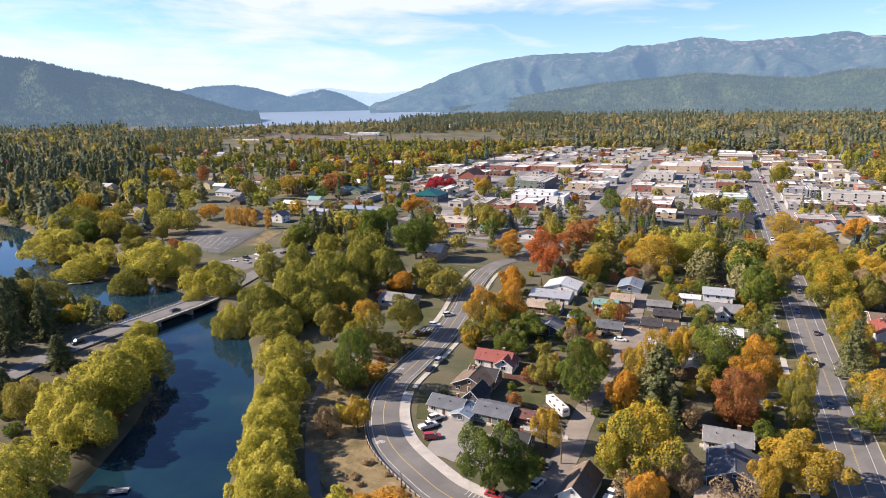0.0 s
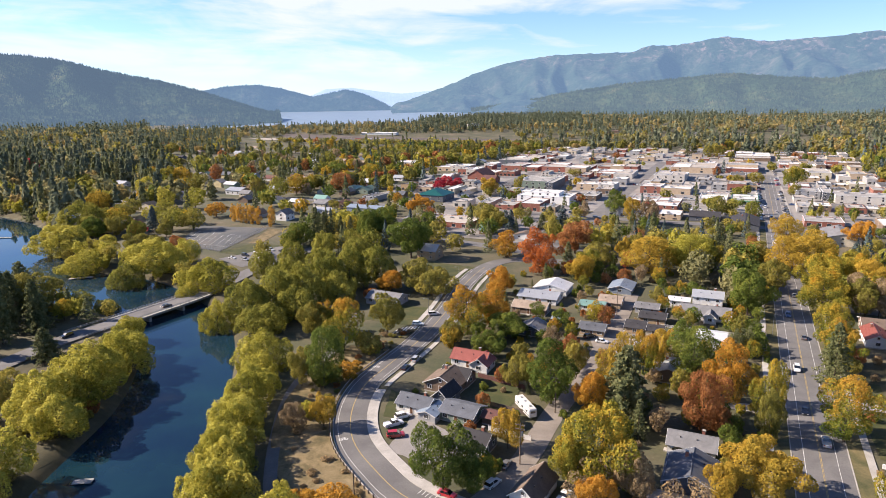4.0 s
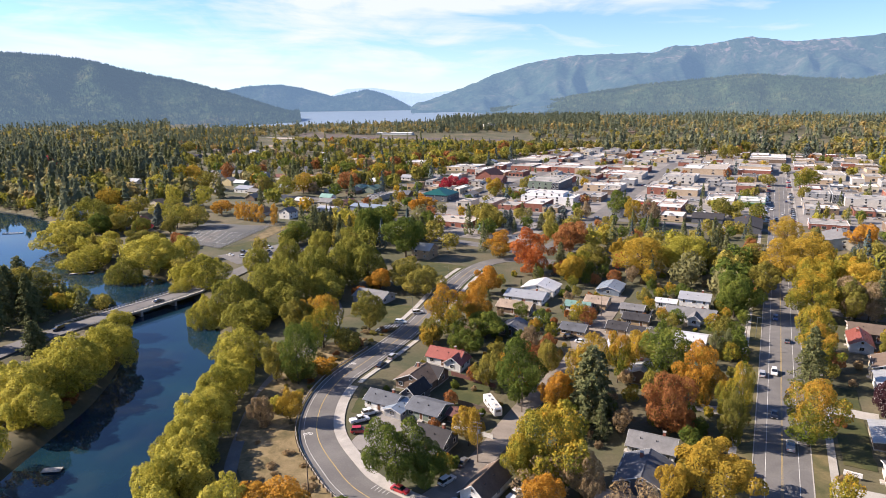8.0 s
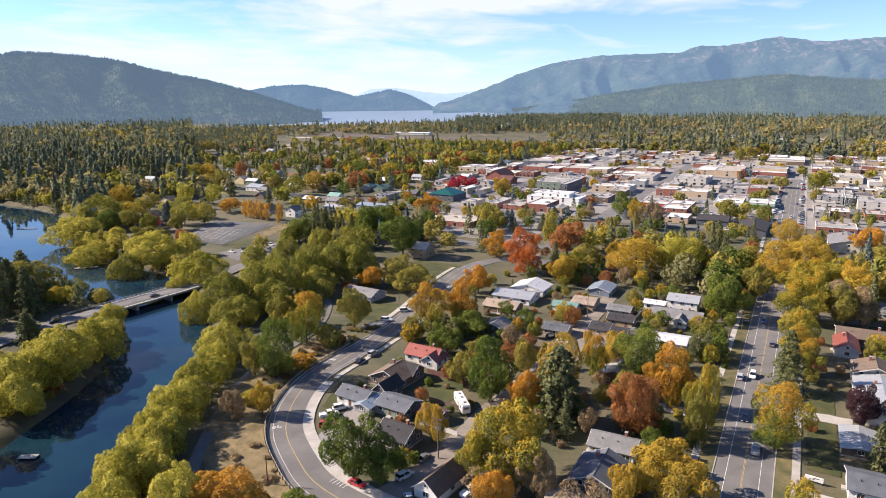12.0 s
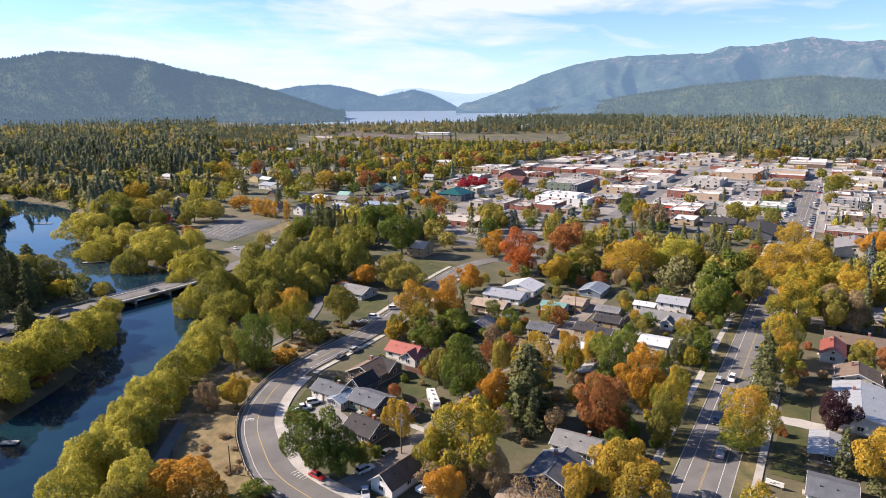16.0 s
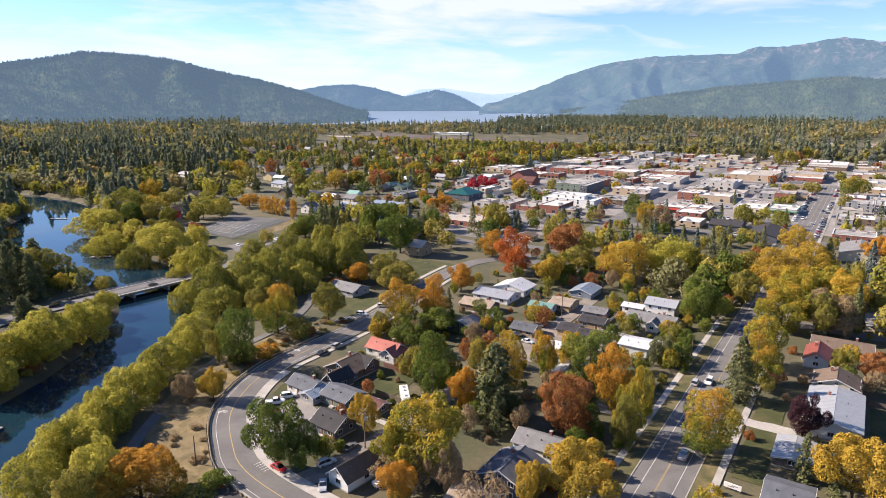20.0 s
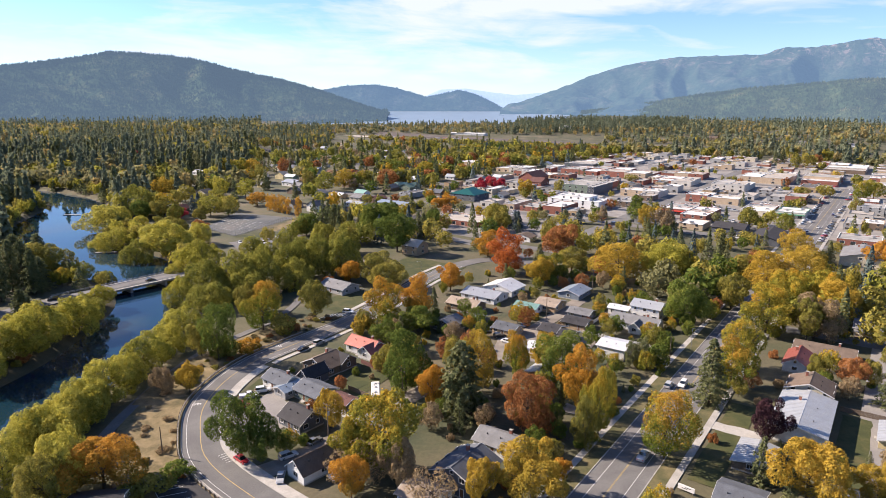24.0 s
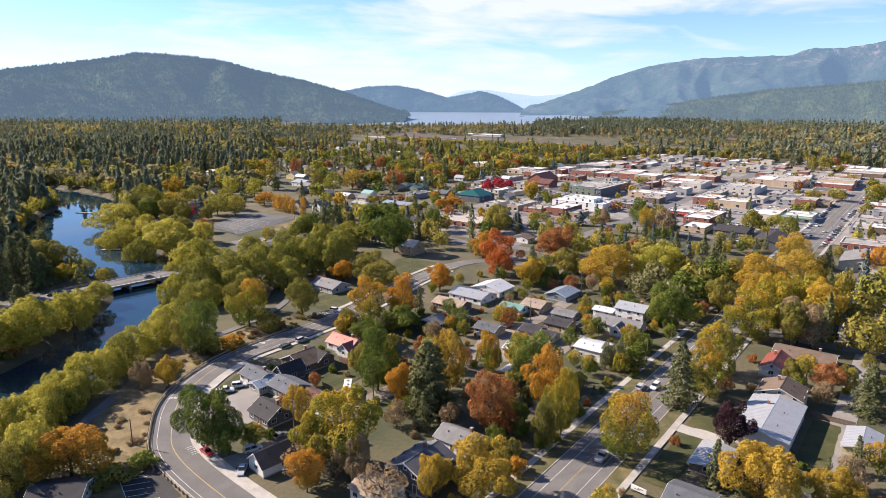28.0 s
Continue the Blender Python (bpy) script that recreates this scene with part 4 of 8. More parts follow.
def trunk_mesh(name, limbs, top=0.75, r0=0.035, seedk=0, spread=0.55):
    g = random.Random(seedk)
    bm = bmesh.new()

    def limb(a, b, ra, rb, n=6):
        d = (b - a).normalized()
        q = d.to_track_quat("Z", "Y")
        rings = []
        for pt, r in ((a, ra), ((a + b) / 2 + Vector((g.uniform(-.02, .02), g.uniform(-.02, .02), 0)), (ra + rb) / 2), (b, rb)):
            rings.append([bm.verts.new(pt + q @ Vector((math.cos(k * 6.2832 / n) * r, math.sin(k * 6.2832 / n) * r, 0))) for k in range(n)])
        for u, w in zip(rings, rings[1:]):
            for k in range(n):
                bm.faces.new((u[k], u[(k + 1) % n], w[(k + 1) % n], w[k]))

    limb(Vector((0, 0, -0.02)), Vector((0.01, 0.01, top * 0.5)), r0 * 1.25, r0 * 0.8, 8)
    limb(Vector((0.01, 0.01, top * 0.5)), Vector((0.03, -0.02, top)), r0 * 0.8, r0 * 0.25, 6)
    for i in range(limbs):
        a = i * 2.4 + g.uniform(-0.4, 0.4)
        z = top * g.uniform(0.25, 0.6)
        limb(Vector((0, 0, z)), Vector((math.cos(a) * spread * g.uniform(0.7, 1.1), math.sin(a) * spread * g.uniform(0.7, 1.1), z + g.uniform(0.15, 0.3))), r0 * 0.5, r0 * 0.12, 5)
    me = bpy.data.meshes.new(name)
    bm.to_mesh(me)
    bm.free()
    me.materials.append(MATS["bark"])
    return me


SHAPES = {
    "round": [crown_mesh("crown", 16, 15000, 0.040, 0.56, 0.38, 0.36, seedk=k, za=0.78, twigs=9, fill=0.05) for k in range(5)],
    "tall": [crown_mesh("crown", 19, 15000, 0.040, 0.46, 0.36, 0.36, seedk=10 + k, low=0.08, za=1.0, twigs=9, fill=0.05) for k in range(4)],
    "willow": [crown_mesh("crown", 20, 12500, 0.046, 0.58, 0.36, 0.30, seedk=20 + k, low=0.02, dome=True, za=0.8, twigs=9, fill=0.06, loose=0.36) for k in range(5)],
    "column": [crown_mesh("crown", 12, 5000, 0.08, 0.30, 0.45, 0.12, seedk=30 + k, low=0.04, za=1.4) for k in range(2)],
    "sparse": [crown_mesh("crown", 13, 2600, 0.055, 0.6, 0.36, 0.3, seedk=40 + k) for k in range(2)],
    "bush": [crown_mesh("crown", 7, 1500, 0.11, 0.9, 0.5, 0.25, seedk=50 + k, low=0.02, dome=True, twigs=4) for k in range(3)],
    "spruce": [spruce_mesh("crown", 30, 38, 0.075, k) for k in range(3)],
    "pine": [spruce_mesh("crown", 22, 40, 0.088, 10 + k, 1.0, 0.10, 0.35, 0.55, 10) for k in range(3)],
    "far_round": [crown_mesh("crown", 11, 2600, 0.085, 0.55, 0.46, 0.25, seedk=60 + k, twigs=4) for k in range(6)],
    "far_column": [crown_mesh("crown", 9, 1500, 0.13, 0.3, 0.42, seedk=70 + k, low=0.05, za=1.4, twigs=3) for k in range(2)],
    "far_spruce": [spruce_mesh("crown", 16, 17, 0.15, 20 + k, limbs=7) for k in range(3)],
}
TRUNKS = {"round": [trunk_mesh("trunk", 5, 0.75, 0.035, k) for k in range(3)], "spruce": [trunk_mesh("trunk", 0, 0.96, 0.05, 9)], "sparse": [trunk_mesh("trunk", 9, 0.8, 0.035, 12, 0.7)]}
for key, ms in SHAPES.items():
    for me in ms:
        me.materials.append(MATS["spruce_leaf" if "spruce" in key or key == "pine" else "green_leaf"])
COUNT = [0]
TREE_LABELS = {
    "willow_leaf": "rounded willow tree with yellow-green autumn foliage", "willow_green_leaf": "broad olive-green willow crown by the water",
    "gold_leaf": "large street maple turning deep gold", "yellow_leaf": "bright yellow autumn tree in full leaf", "orange_leaf": "orange-gold autumn maple in full leaf",
    "rust_leaf": "dense rust-brown autumn tree", "scarlet_leaf": "tall fiery orange-red maple", "crimson_leaf": "crimson red ornamental tree in autumn leaf",
    "green_leaf": "full green leafy shade tree", "turning_leaf": "green tree turning orange at the top", "olive_leaf": "olive-yellow autumn tree with a loose crown",
    "dull_leaf": "dull olive-green leafy tree", "purple_leaf": "dark purple-leaved ornamental tree", "tan_leaf": "half-bare tree with pale tan leaves", "spruce_leaf": "tall dark green conifer with ragged branches", "fir_leaf": "dark green conifer", "blue_spruce_leaf": "blue-grey spruce with dense needled branches"}


def tree(shape, mat, x, y, h, r, rz=None, label="", z=None):
    """A tree of height h and crown radius r, standing at x, y."""
    if shape == "far_round" and y < 430 and r > 4.5:
        shape = "round"
    COUNT[0] += 1
    i = COUNT[0]
    conifer = "spruce" in shape or shape == "pine"
    ob = new("shrub" if shape == "bush" else "conifer_tree" if conifer else "tree")
    ob.empty_display_size = 0.3
    gz = land_at(x, y) if z is None else z
    ob.matrix_world = pose(x, y, gz - 0.05, 0, 0, (i * 137.5) % 360 if rz is None else rz) @ Matrix.Diagonal((r, r, h, 1))
    tagged(ob, label or ("low autumn shrub with " + mat.replace("_leaf", "").replace("_", " ") + " leaves" if shape == "bush" else TREE_LABELS[mat]), "shrub" if shape == "bush" else "tree")
    ts = TRUNKS["spruce" if conifer else "sparse" if shape == "sparse" else "round"]
    t = new("trunk", ts[i % len(ts)])
    t.parent = ob
    cs = SHAPES[shape]
    c = new("crown", cs[i % len(cs)])
    c.parent = ob
    c.material_slots[0].link = "OBJECT"
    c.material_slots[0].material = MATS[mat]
    return ob

# ---- houses ----
def poly_bm(verts, faces):
    bm = bmesh.new()
    vs = [bm.verts.new(v) for v in verts]
    for f in faces:
        bm.faces.new([vs[i] for i in f])
    bmesh.ops.recalc_face_normals(bm, faces=bm.faces)
    return bm


SHARED = {}


def shared(key, make, mat):
    """One mesh for alike pieces."""
    if key not in SHARED:
        bm = make()
        me = bpy.data.meshes.new(key[0])
        bm.to_mesh(me)
        bm.free()
        me.materials.append(MATS[mat])
        SHARED[key] = me
    return SHARED[key]


def put(name, me, parent, m, label=""):
    ob = new(name, me)
    ob.parent = parent
    ob.matrix_local = m
    if label:
        tagged(ob, label)
    return ob


def frame_bm(w, h, t=0.09, d=0.10):
    bm = bmesh.new()
    boxv(bm, -w / 2 - t, w / 2 + t, -d, 0.02, h, h + t)
    boxv(bm, -w / 2 - t, w / 2 + t, -d - 0.03, 0.02, -t, 0)
    boxv(bm, -w / 2 - t, -w / 2, -d, 0.02, 0, h)
    boxv(bm, w / 2, w / 2 + t, -d, 0.02, 0, h)
    if w > 1.1:
        boxv(bm, -0.03, 0.03, -d * 0.7, 0.02, 0, h)
    return bm


def window(parent, w, h, m, trim="white_trim"):
    """A window in a wall whose outside faces local -Y: frame and pane."""
    f = put("window", shared(("window", w, h, trim), lambda: frame_bm(w, h), trim), parent, m)
    put("pane", shared(("pane", w, h), lambda: box_bm(-w / 2, w / 2, -0.035, -0.01, 0, h), "window_glass"), f, Matrix())
    return f


def far_window(parent, w, h, m, trim="white_trim"):
    """A window seen from far off: a shallow case whose rim is the frame and whose middle is the pane."""
    key = ("window", "far", w, h, trim)
    if key not in SHARED:
        bm = box_bm(-w / 2 - 0.1, w / 2 + 0.1, -0.08, 0.02, -0.1, h + 0.1)
        front = min(bm.faces, key=lambda f: f.calc_center_median().y)
        for f in bm.faces:
            f.material_index = 1
        bmesh.ops.inset_region(bm, faces=[front], thickness=0.13, depth=-0.05)
        front.material_index = 0
        me = shared(key, lambda: bm, "window_glass")
        me.materials.append(MATS[trim])
    return put("window", SHARED[key], parent, m)


def door(parent, m, w=0.95, h=2.05, mat="wood_door", trim="white_trim"):
    f = put("door", shared(("door", w, h, mat), lambda: box_bm(-w / 2, w / 2, -0.05, 0.02, 0, h, bevel=0.01), mat), parent, m)
    put("door_frame", shared(("door_frame", w, h, trim), lambda: frame_bm(w, h, 0.1, 0.07), trim), f, Matrix())
    return f


def slab_bm(a, b, c, d, t):
    """A thin slab whose top face has these corners."""
    up = [Vector(q) for q in (a, b, c, d)]
    n = (up[1] - up[0]).cross(up[3] - up[0]).normalized()
    if n.z < 0:
        n = -n
    v = up + [q - n * t for q in up]
    return poly_bm(v, [(0, 1, 2, 3), (4, 5, 6, 7), (0, 1, 5, 4), (1, 2, 6, 5), (2, 3, 7, 6), (3, 0, 4, 7)])


def seams_bm(a, b, c, d, n):
    """Standing seams running up a roof slope, from edge a-b to edge d-c."""
    a, b, c, d = map(Vector, (a, b, c, d))
    bm = bmesh.new()
    nn = (b - a).cross(d - a).normalized()
    if nn.z < 0:
        nn = -nn
    e = (b - a).normalized() * 0.03
    for i in range(n + 1):
        k = i / n
        lo, hi = a.lerp(b, k), d.lerp(c, k)
        vs = [bm.verts.new(q) for q in (lo - e, lo + e, hi + e, hi - e, lo - e + nn * 0.05, lo + e + nn * 0.05, hi + e + nn * 0.05, hi - e + nn * 0.05)]
        for f in ((4, 5, 6, 7), (0, 1, 5, 4), (3, 2, 6, 7), (0, 4, 7, 3), (1, 2, 6, 5)):
            bm.faces.new([vs[q] for q in f])
    bmesh.ops.recalc_face_normals(bm, faces=bm.faces)
    return bm


def house(x, y, rz, w, d, h=2.8, rise=2.2, wall="white_siding", roof="grey_shingle", label="", ridge="x", chimney=True, porch="", hip=False, wins=3, upper=False, trim="white_trim", seams=False, z=None, name="house", category="house", near=True):
    """A house of w by d metres, eaves at h, roof rising by rise over a ridge along x or y; its front faces local -Y."""
    ob = thing(name, label, category, x, y, land_at(x, y) if z is None else z, rz)
    keep_out(x, y, 0.5 * math.hypot(w, d) * 0.85)
    near = near and math.hypot(x, y) < 300
    if ridge == "y":
        w_, d_ = d, w
        R = Matrix.Rotation(radians(90), 4, "Z")
    else:
        w_, d_ = w, d
        R = Matrix()
    X, Y, o = w_ / 2, d_ / 2, 0.5
    k = 0.62 * Y if hip else 0.0
    T = lambda q: tuple(R @ Vector(q))
    if hip:
        v = [(-X, -Y, -0.4), (X, -Y, -0.4), (X, Y, -0.4), (-X, Y, -0.4), (-X, -Y, h), (X, -Y, h), (X, Y, h), (-X, Y, h)]
        f = [(0, 1, 5, 4), (1, 2, 6, 5), (2, 3, 7, 6), (3, 0, 4, 7)]
    else:
        v = [(-X, -Y, -0.4), (X, -Y, -0.4), (X, Y, -0.4), (-X, Y, -0.4), (-X, -Y, h), (X, -Y, h), (X, Y, h), (-X, Y, h), (-X, 0, h + rise), (X, 0, h + rise)]
        f = [(0, 1, 5, 4), (1, 2, 6, 9, 5), (2, 3, 7, 6), (3, 0, 4, 8, 7)]
    part("wall", poly_bm([T(q) for q in v], f), wall, ob)
    if near:
        part("foundation", box_bm(-w / 2 - 0.04, w / 2 + 0.04, -d / 2 - 0.04, d / 2 + 0.04, -0.5, 0.32), "concrete", ob)
    g = rise / Y
    lift = 0.06
    e = h - o * g + lift
    top = h + rise + lift
    rx = X - k
    S1 = [(-X - o, -Y - o, e), (X + o, -Y - o, e), (rx + (o if not hip else 0), 0, top), (-rx - (o if not hip else 0), 0, top)]
    S2 = [(X + o, Y + o, e), (-X - o, Y + o, e), S1[3], S1[2]]
    for S in (S1, S2):
        S = [T(q) for q in S]
        sl = part("roof", slab_bm(*S, 0.16), roof, ob)
        if seams:
            part("seam", seams_bm(*S, max(4, int(w_ / 0.9))), roof, sl)
    if hip:
        for sgn in (-1, 1):
            S = [T(q) for q in ((sgn * (X + o), -sgn * (Y + o), e), (sgn * (X + o), sgn * (Y + o), e), (sgn * rx, 0, top), (sgn * rx, 0, top - 0.001))]
            part("roof", poly_bm([S[0], S[1], S[2]], [(0, 1, 2)]), roof, ob)
    if near:
        part("ridge_cap", poly_bm([T(q) for q in ((-rx - 0.3, -0.16, top - 0.03), (rx + 0.3, -0.16, top - 0.03), (rx + 0.3, 0, top + 0.05), (-rx - 0.3, 0, top + 0.05), (rx + 0.3, 0.16, top - 0.03), (-rx - 0.3, 0.16, top - 0.03))], [(0, 1, 2, 3), (3, 2, 4, 5)]), roof, ob)
    if not hip and near:
        for sgn in (-1, 1):
            for q in (-1, 1):
                a = (sgn * (X + o), q * (Y + o), e)
                b = (sgn * (X + o), 0, top)
                bm = poly_bm([T(a), T(b), T((b[0], b[1], b[2] - 0.26)), T((a[0], a[1], a[2] - 0.26)),
                              T((a[0] + sgn * 0.05, a[1], a[2])), T((b[0] + sgn * 0.05, b[1], b[2])), T((b[0] + sgn * 0.05, b[1], b[2] - 0.26)), T((a[0] + sgn * 0.05, a[1], a[2] - 0.26))],
                             [(0, 1, 2, 3), (4, 5, 6, 7), (0, 1, 5, 4), (3, 2, 6, 7), (0, 3, 7, 4), (1, 2, 6, 5)])
                part("barge_board", bm, trim, ob)
    # windows and doors on all four sides
    sides = ((0, -d / 2, 0, w), (0, d / 2, 180, w), (-w / 2, 0, -90, d), (w / 2, 0, 90, d))
    for si, (sx, sy, a, L) in enumerate(sides):
        if not near and (pose(0, 0, 0, 0, 0, rz + a) @ Vector((0, -1, 0))).y > 0.1:
            continue
        n = max(1, int(wins * L / max(w, d))) if wins else 0
        for i in range(n):
            u = (i + 0.5) / n * L - L / 2
            m = pose(sx, sy, 0, 0, 0, a) @ pose(u, 0, 0)
            if not near:
                far_window(ob, (1.4, 1.0, 1.8)[(i + si) % 3], 1.15, m @ pose(0, 0, 1.15), trim)
                if h > 4.5:
                    far_window(ob, 1.4, 1.15, m @ pose(0, 0, 3.85), trim)
                continue
            if si in (0, 2) and i == n // 2 and n > 1:
                door(ob, m @ pose(0, 0, 0.32), trim=trim)
                part("step", box_bm(-0.8, 0.8, -1.0, 0, -0.3, 0.28), "concrete", ob).matrix_local = m
            else:
                window(ob, (1.4, 1.0, 1.8)[(i + si) % 3], 1.15, m @ pose(0, 0, 1.15), trim)
            if upper and h > 4.5:
                window(ob, (1.0, 1.4)[i % 2], 1.15, m @ pose(0, 0, 3.85), trim)
    if near and not hip and rise > 1.9:
        for sgn, a in ((-1, -90), (1, 90)):
            m = R @ pose(sgn * X, 0, h + rise * 0.25, 0, 0, a)
            window(ob, 0.8, 0.8, m, trim)
    if chimney:
        cx, cy = T((X * 0.45, Y * 0.25, 0))[:2]
        zc = h + rise * 0.5
        c = part("chimney", box_bm(cx - 0.35, cx + 0.35, cy - 0.35, cy + 0.35, zc, h + rise + 0.75, bevel=0.02), "red_brick", ob)
        part("chimney_cap", box_bm(cx - 0.42, cx + 0.42, cy - 0.42, cy + 0.42, h + rise + 0.72, h + rise + 0.84), "concrete", c)
    for q in range(2 if near else 0):
        vx, vy = T((X * (-0.5 + 0.7 * q), -Y * 0.45, 0))[:2]
        part("vent_pipe", box_bm(vx - 0.1, vx + 0.1, vy - 0.1, vy + 0.1, h + rise * 0.4, h + rise * 0.55 + 0.45, bevel=0.02), "dark_steel", ob)
    if porch:
        px0, px1 = (-w / 2 + 0.4, -w / 2 + w * 0.55)
        py = -d / 2
        r = part("porch_roof", slab_bm((px0 - 0.3, py - 2.4, 2.35), (px1 + 0.3, py - 2.4, 2.35), (px1 + 0.3, py, 2.75), (px0 - 0.3, py, 2.75), 0.12), porch, ob)
        part("porch_floor", box_bm(px0, px1, py - 2.2, py, -0.2, 0.3), "weathered_wood", ob)
        for i in range(3):
            qx = px0 + 0.1 + (px1 - px0 - 0.2) * i / 2
            part("porch_post", box_bm(qx - 0.07, qx + 0.07, py - 2.15, py - 2.0, 0.3, 2.3), trim, ob)
    return ob


RECTS = []               # plots of the town buildings, in avenue coordinates


def town_house(a, b, w, d, *rest, turn=0, **kw):
    x, y = town(a, b)
    RECTS.append((a - w / 2, a + w / 2, b - d / 2, b + d / 2))
    return house(x, y, -23.1 + turn, w, d, *rest, **kw)


# bend block
house(-51.0, 170.0, -27, 10.0, 7.0, 2.7, 1.9, "white_siding", "slate_shingle", "white bungalow with a slate-grey gabled roof", chimney=True)
house(-46.5, 165.6, -27, 5.5, 7.0, 2.5, 0.9, "grey_siding", "blue_metal", "low grey annexe with a pale blue metal roof", chimney=False, seams=True, wins=2, ridge="y")
house(-38.0, 165.5, -27, 10.0, 8.5, 2.7, 1.7, "green_siding", "slate_shingle", "green-sided house with a slate-grey roof", ridge="x", chimney=False)
house(-42.8, 175.0, -27, 5.0, 8.0, 3.2, 2.3, "slate_siding", "dark_shingle", "dark gabled garage between two houses", ridge="y", chimney=False, wins=1)
house(-42.8, 184.5, -25, 11.0, 9.5, 3.0, 2.6, "brown_siding", "brown_shingle", "brown brick cottage with a steep brown roof", ridge="y")
house(-39.5, 188.5, -25, 9.0, 7.0, 2.9, 2.2, "brown_siding", "dark_shingle", "dark-roofed rear wing of the brown cottage", chimney=False, wins=2)
house(-35.0, 202.0, -24, 12.0, 7.0, 3.0, 2.3, "white_siding", "red_metal", "white cottage with a bright red metal roof", seams=True)
house(-31.5, 198.5, -24, 6.0, 7.5, 2.9, 2.0, "white_siding", "red_metal", "cross wing with a red metal roof", ridge="y", seams=True, chimney=False, wins=2)
house(-35.0, 149.0, -27, 9.0, 8.0, 2.8, 2.4, "slate_siding", "dark_shingle", "dark house with a charcoal roof shaded by a tree")
house(-22.0, 128.8, -30, 6.5, 11.5, 2.8, 2.6, "white_siding", "brown_shingle", "white garage with a brown shingle roof", ridge="y", chimney=False, wins=1)
house(-71.5, 270.5, -25, 15.0, 11.0, 2.7, 2.2, "grey_siding", "grey_shingle", "long grey house with a grey shingle roof", hip=False, chimney=False)
house(-28.0, 162.0, -27, 8.0, 5.0, 2.3, 1.0, "brown_siding", "maroon_shingle", "low shed with a maroon roof in a back yard", chimney=False, wins=1)
# between the alley and the street
town_house(-99.5, 103.5, 17, 12, 2.8, 1.6, "white_siding", "silver_metal", "long white house with a bright metal roof", seams=True, ridge="x")
town_house(-97.5, 117.0, 15, 12, 3.2, 2.2, "white_siding", "white_metal", "white house with a pale metal roof", seams=True, ridge="y", chimney=False)
town_house(-98.5, 87.0, 14, 9, 2.8, 1.8, "brown_siding", "tan_shingle", "brown house with a tan roof")
town_house(-90.5, 63.5, 9, 9, 2.6, 2.0, "slate_siding", "grey_shingle", "small grey gabled house by the alley", ridge="y", chimney=False)
town_house(-85.0, 77.5, 3, 3, 2.2, 0.8, "blue_siding", "blue_metal", "little blue garden shed", chimney=False, wins=1, name="shed", category="shed")
town_house(-69.5, 72.0, 9, 8, 2.5, 1.6, "tan_siding", "slate_shingle", "low tan house with a dark roof", chimney=False)
town_house(-75.5, 99.5, 10, 7, 2.5, 1.3, "white_siding", "mint_metal", "long shed with a mint-green metal roof", seams=True, chimney=False, wins=2)
town_house(-69.5, 108.0, 9, 11, 2.8, 1.6, "tan_siding", "tan_shingle", "tan garage with a pale tan roof", chimney=False, wins=2)
town_house(-54.3, 105.5, 9, 8, 2.5, 1.2, "grey_siding", "grey_shingle", "grey garage behind the white house", chimney=False, wins=2)
town_house(-50.5, 93.0, 9.5, 8.5, 2.8, 1.2, "tan_siding", "dark_shingle", "tan outbuilding with a dark low roof", chimney=False, wins=2)
town_house(-55.0, 80.0, 7, 9, 2.8, 1.3, "tan_siding", "dark_shingle", "tan garage with a charcoal roof", chimney=False, wins=2)
town_house(-48.0, 79.0, 6, 7, 2.6, 1.1, "cream_siding", "dark_shingle", "cream garage with a charcoal roof", chimney=False, wins=1)
town_house(-51.5, 61.0, 5, 7, 2.6, 1.3, "white_siding", "white_metal", "small white garage beside the alley", chimney=False, wins=1)
town_house(-32.0, 106.5, 18, 9.5, 2.8, 2.1, "white_siding", "grey_shingle", "white ranch house with a grey roof")
town_house(-30.0, 100.8, 4.5, 5.0, 2.8, 1.7, "white_siding", "grey_shingle", "white gabled entrance porch of the ranch house", ridge="y", chimney=False, wins=1)
town_house(-32.0, 121.0, 11.5, 10, 5.4, 1.7, "white_siding", "silver_metal", "two-storey white house with a pale roof", upper=True)
town_house(-43.0, 118.5, 8, 6, 2.9, 0.9, "white_siding", "white_metal", "low white wing with a flat roof", chimney=False, wins=2)
town_house(-28.5, 75.3, 9.5, 9.5, 4.0, 1.0, "white_siding", "white_metal", "white workshop with a plain white roof", chimney=False, wins=2)
town_house(-39.0, 42.0, 9, 11, 3.3, 1.8, "brown_siding", "silver_metal", "house with a pale metal roof under trees", ridge="y", seams=True)
town_house(-29.0, -2.0, 11, 8, 3.0, 2.0, "white_siding", "grey_shingle", "white cottage with a grey roof")
town_house(-28.0, -19.0, 11, 12, 4.6, 2.4, "slate_siding", "slate_shingle", "tall slate-grey house with white-trimmed windows", ridge="y", upper=True)
town_house(-31.0, -31.0, 9, 8, 3.0, 1.8, "white_siding", "tan_shingle", "white house with a pale roof", chimney=False)
town_house(-69.0, 131.0, 10, 13, 2.6, 1.6, "blue_siding", "blue_metal", "blue-grey shop with a rounded metal roof", ridge="y", chimney=False, wins=2)
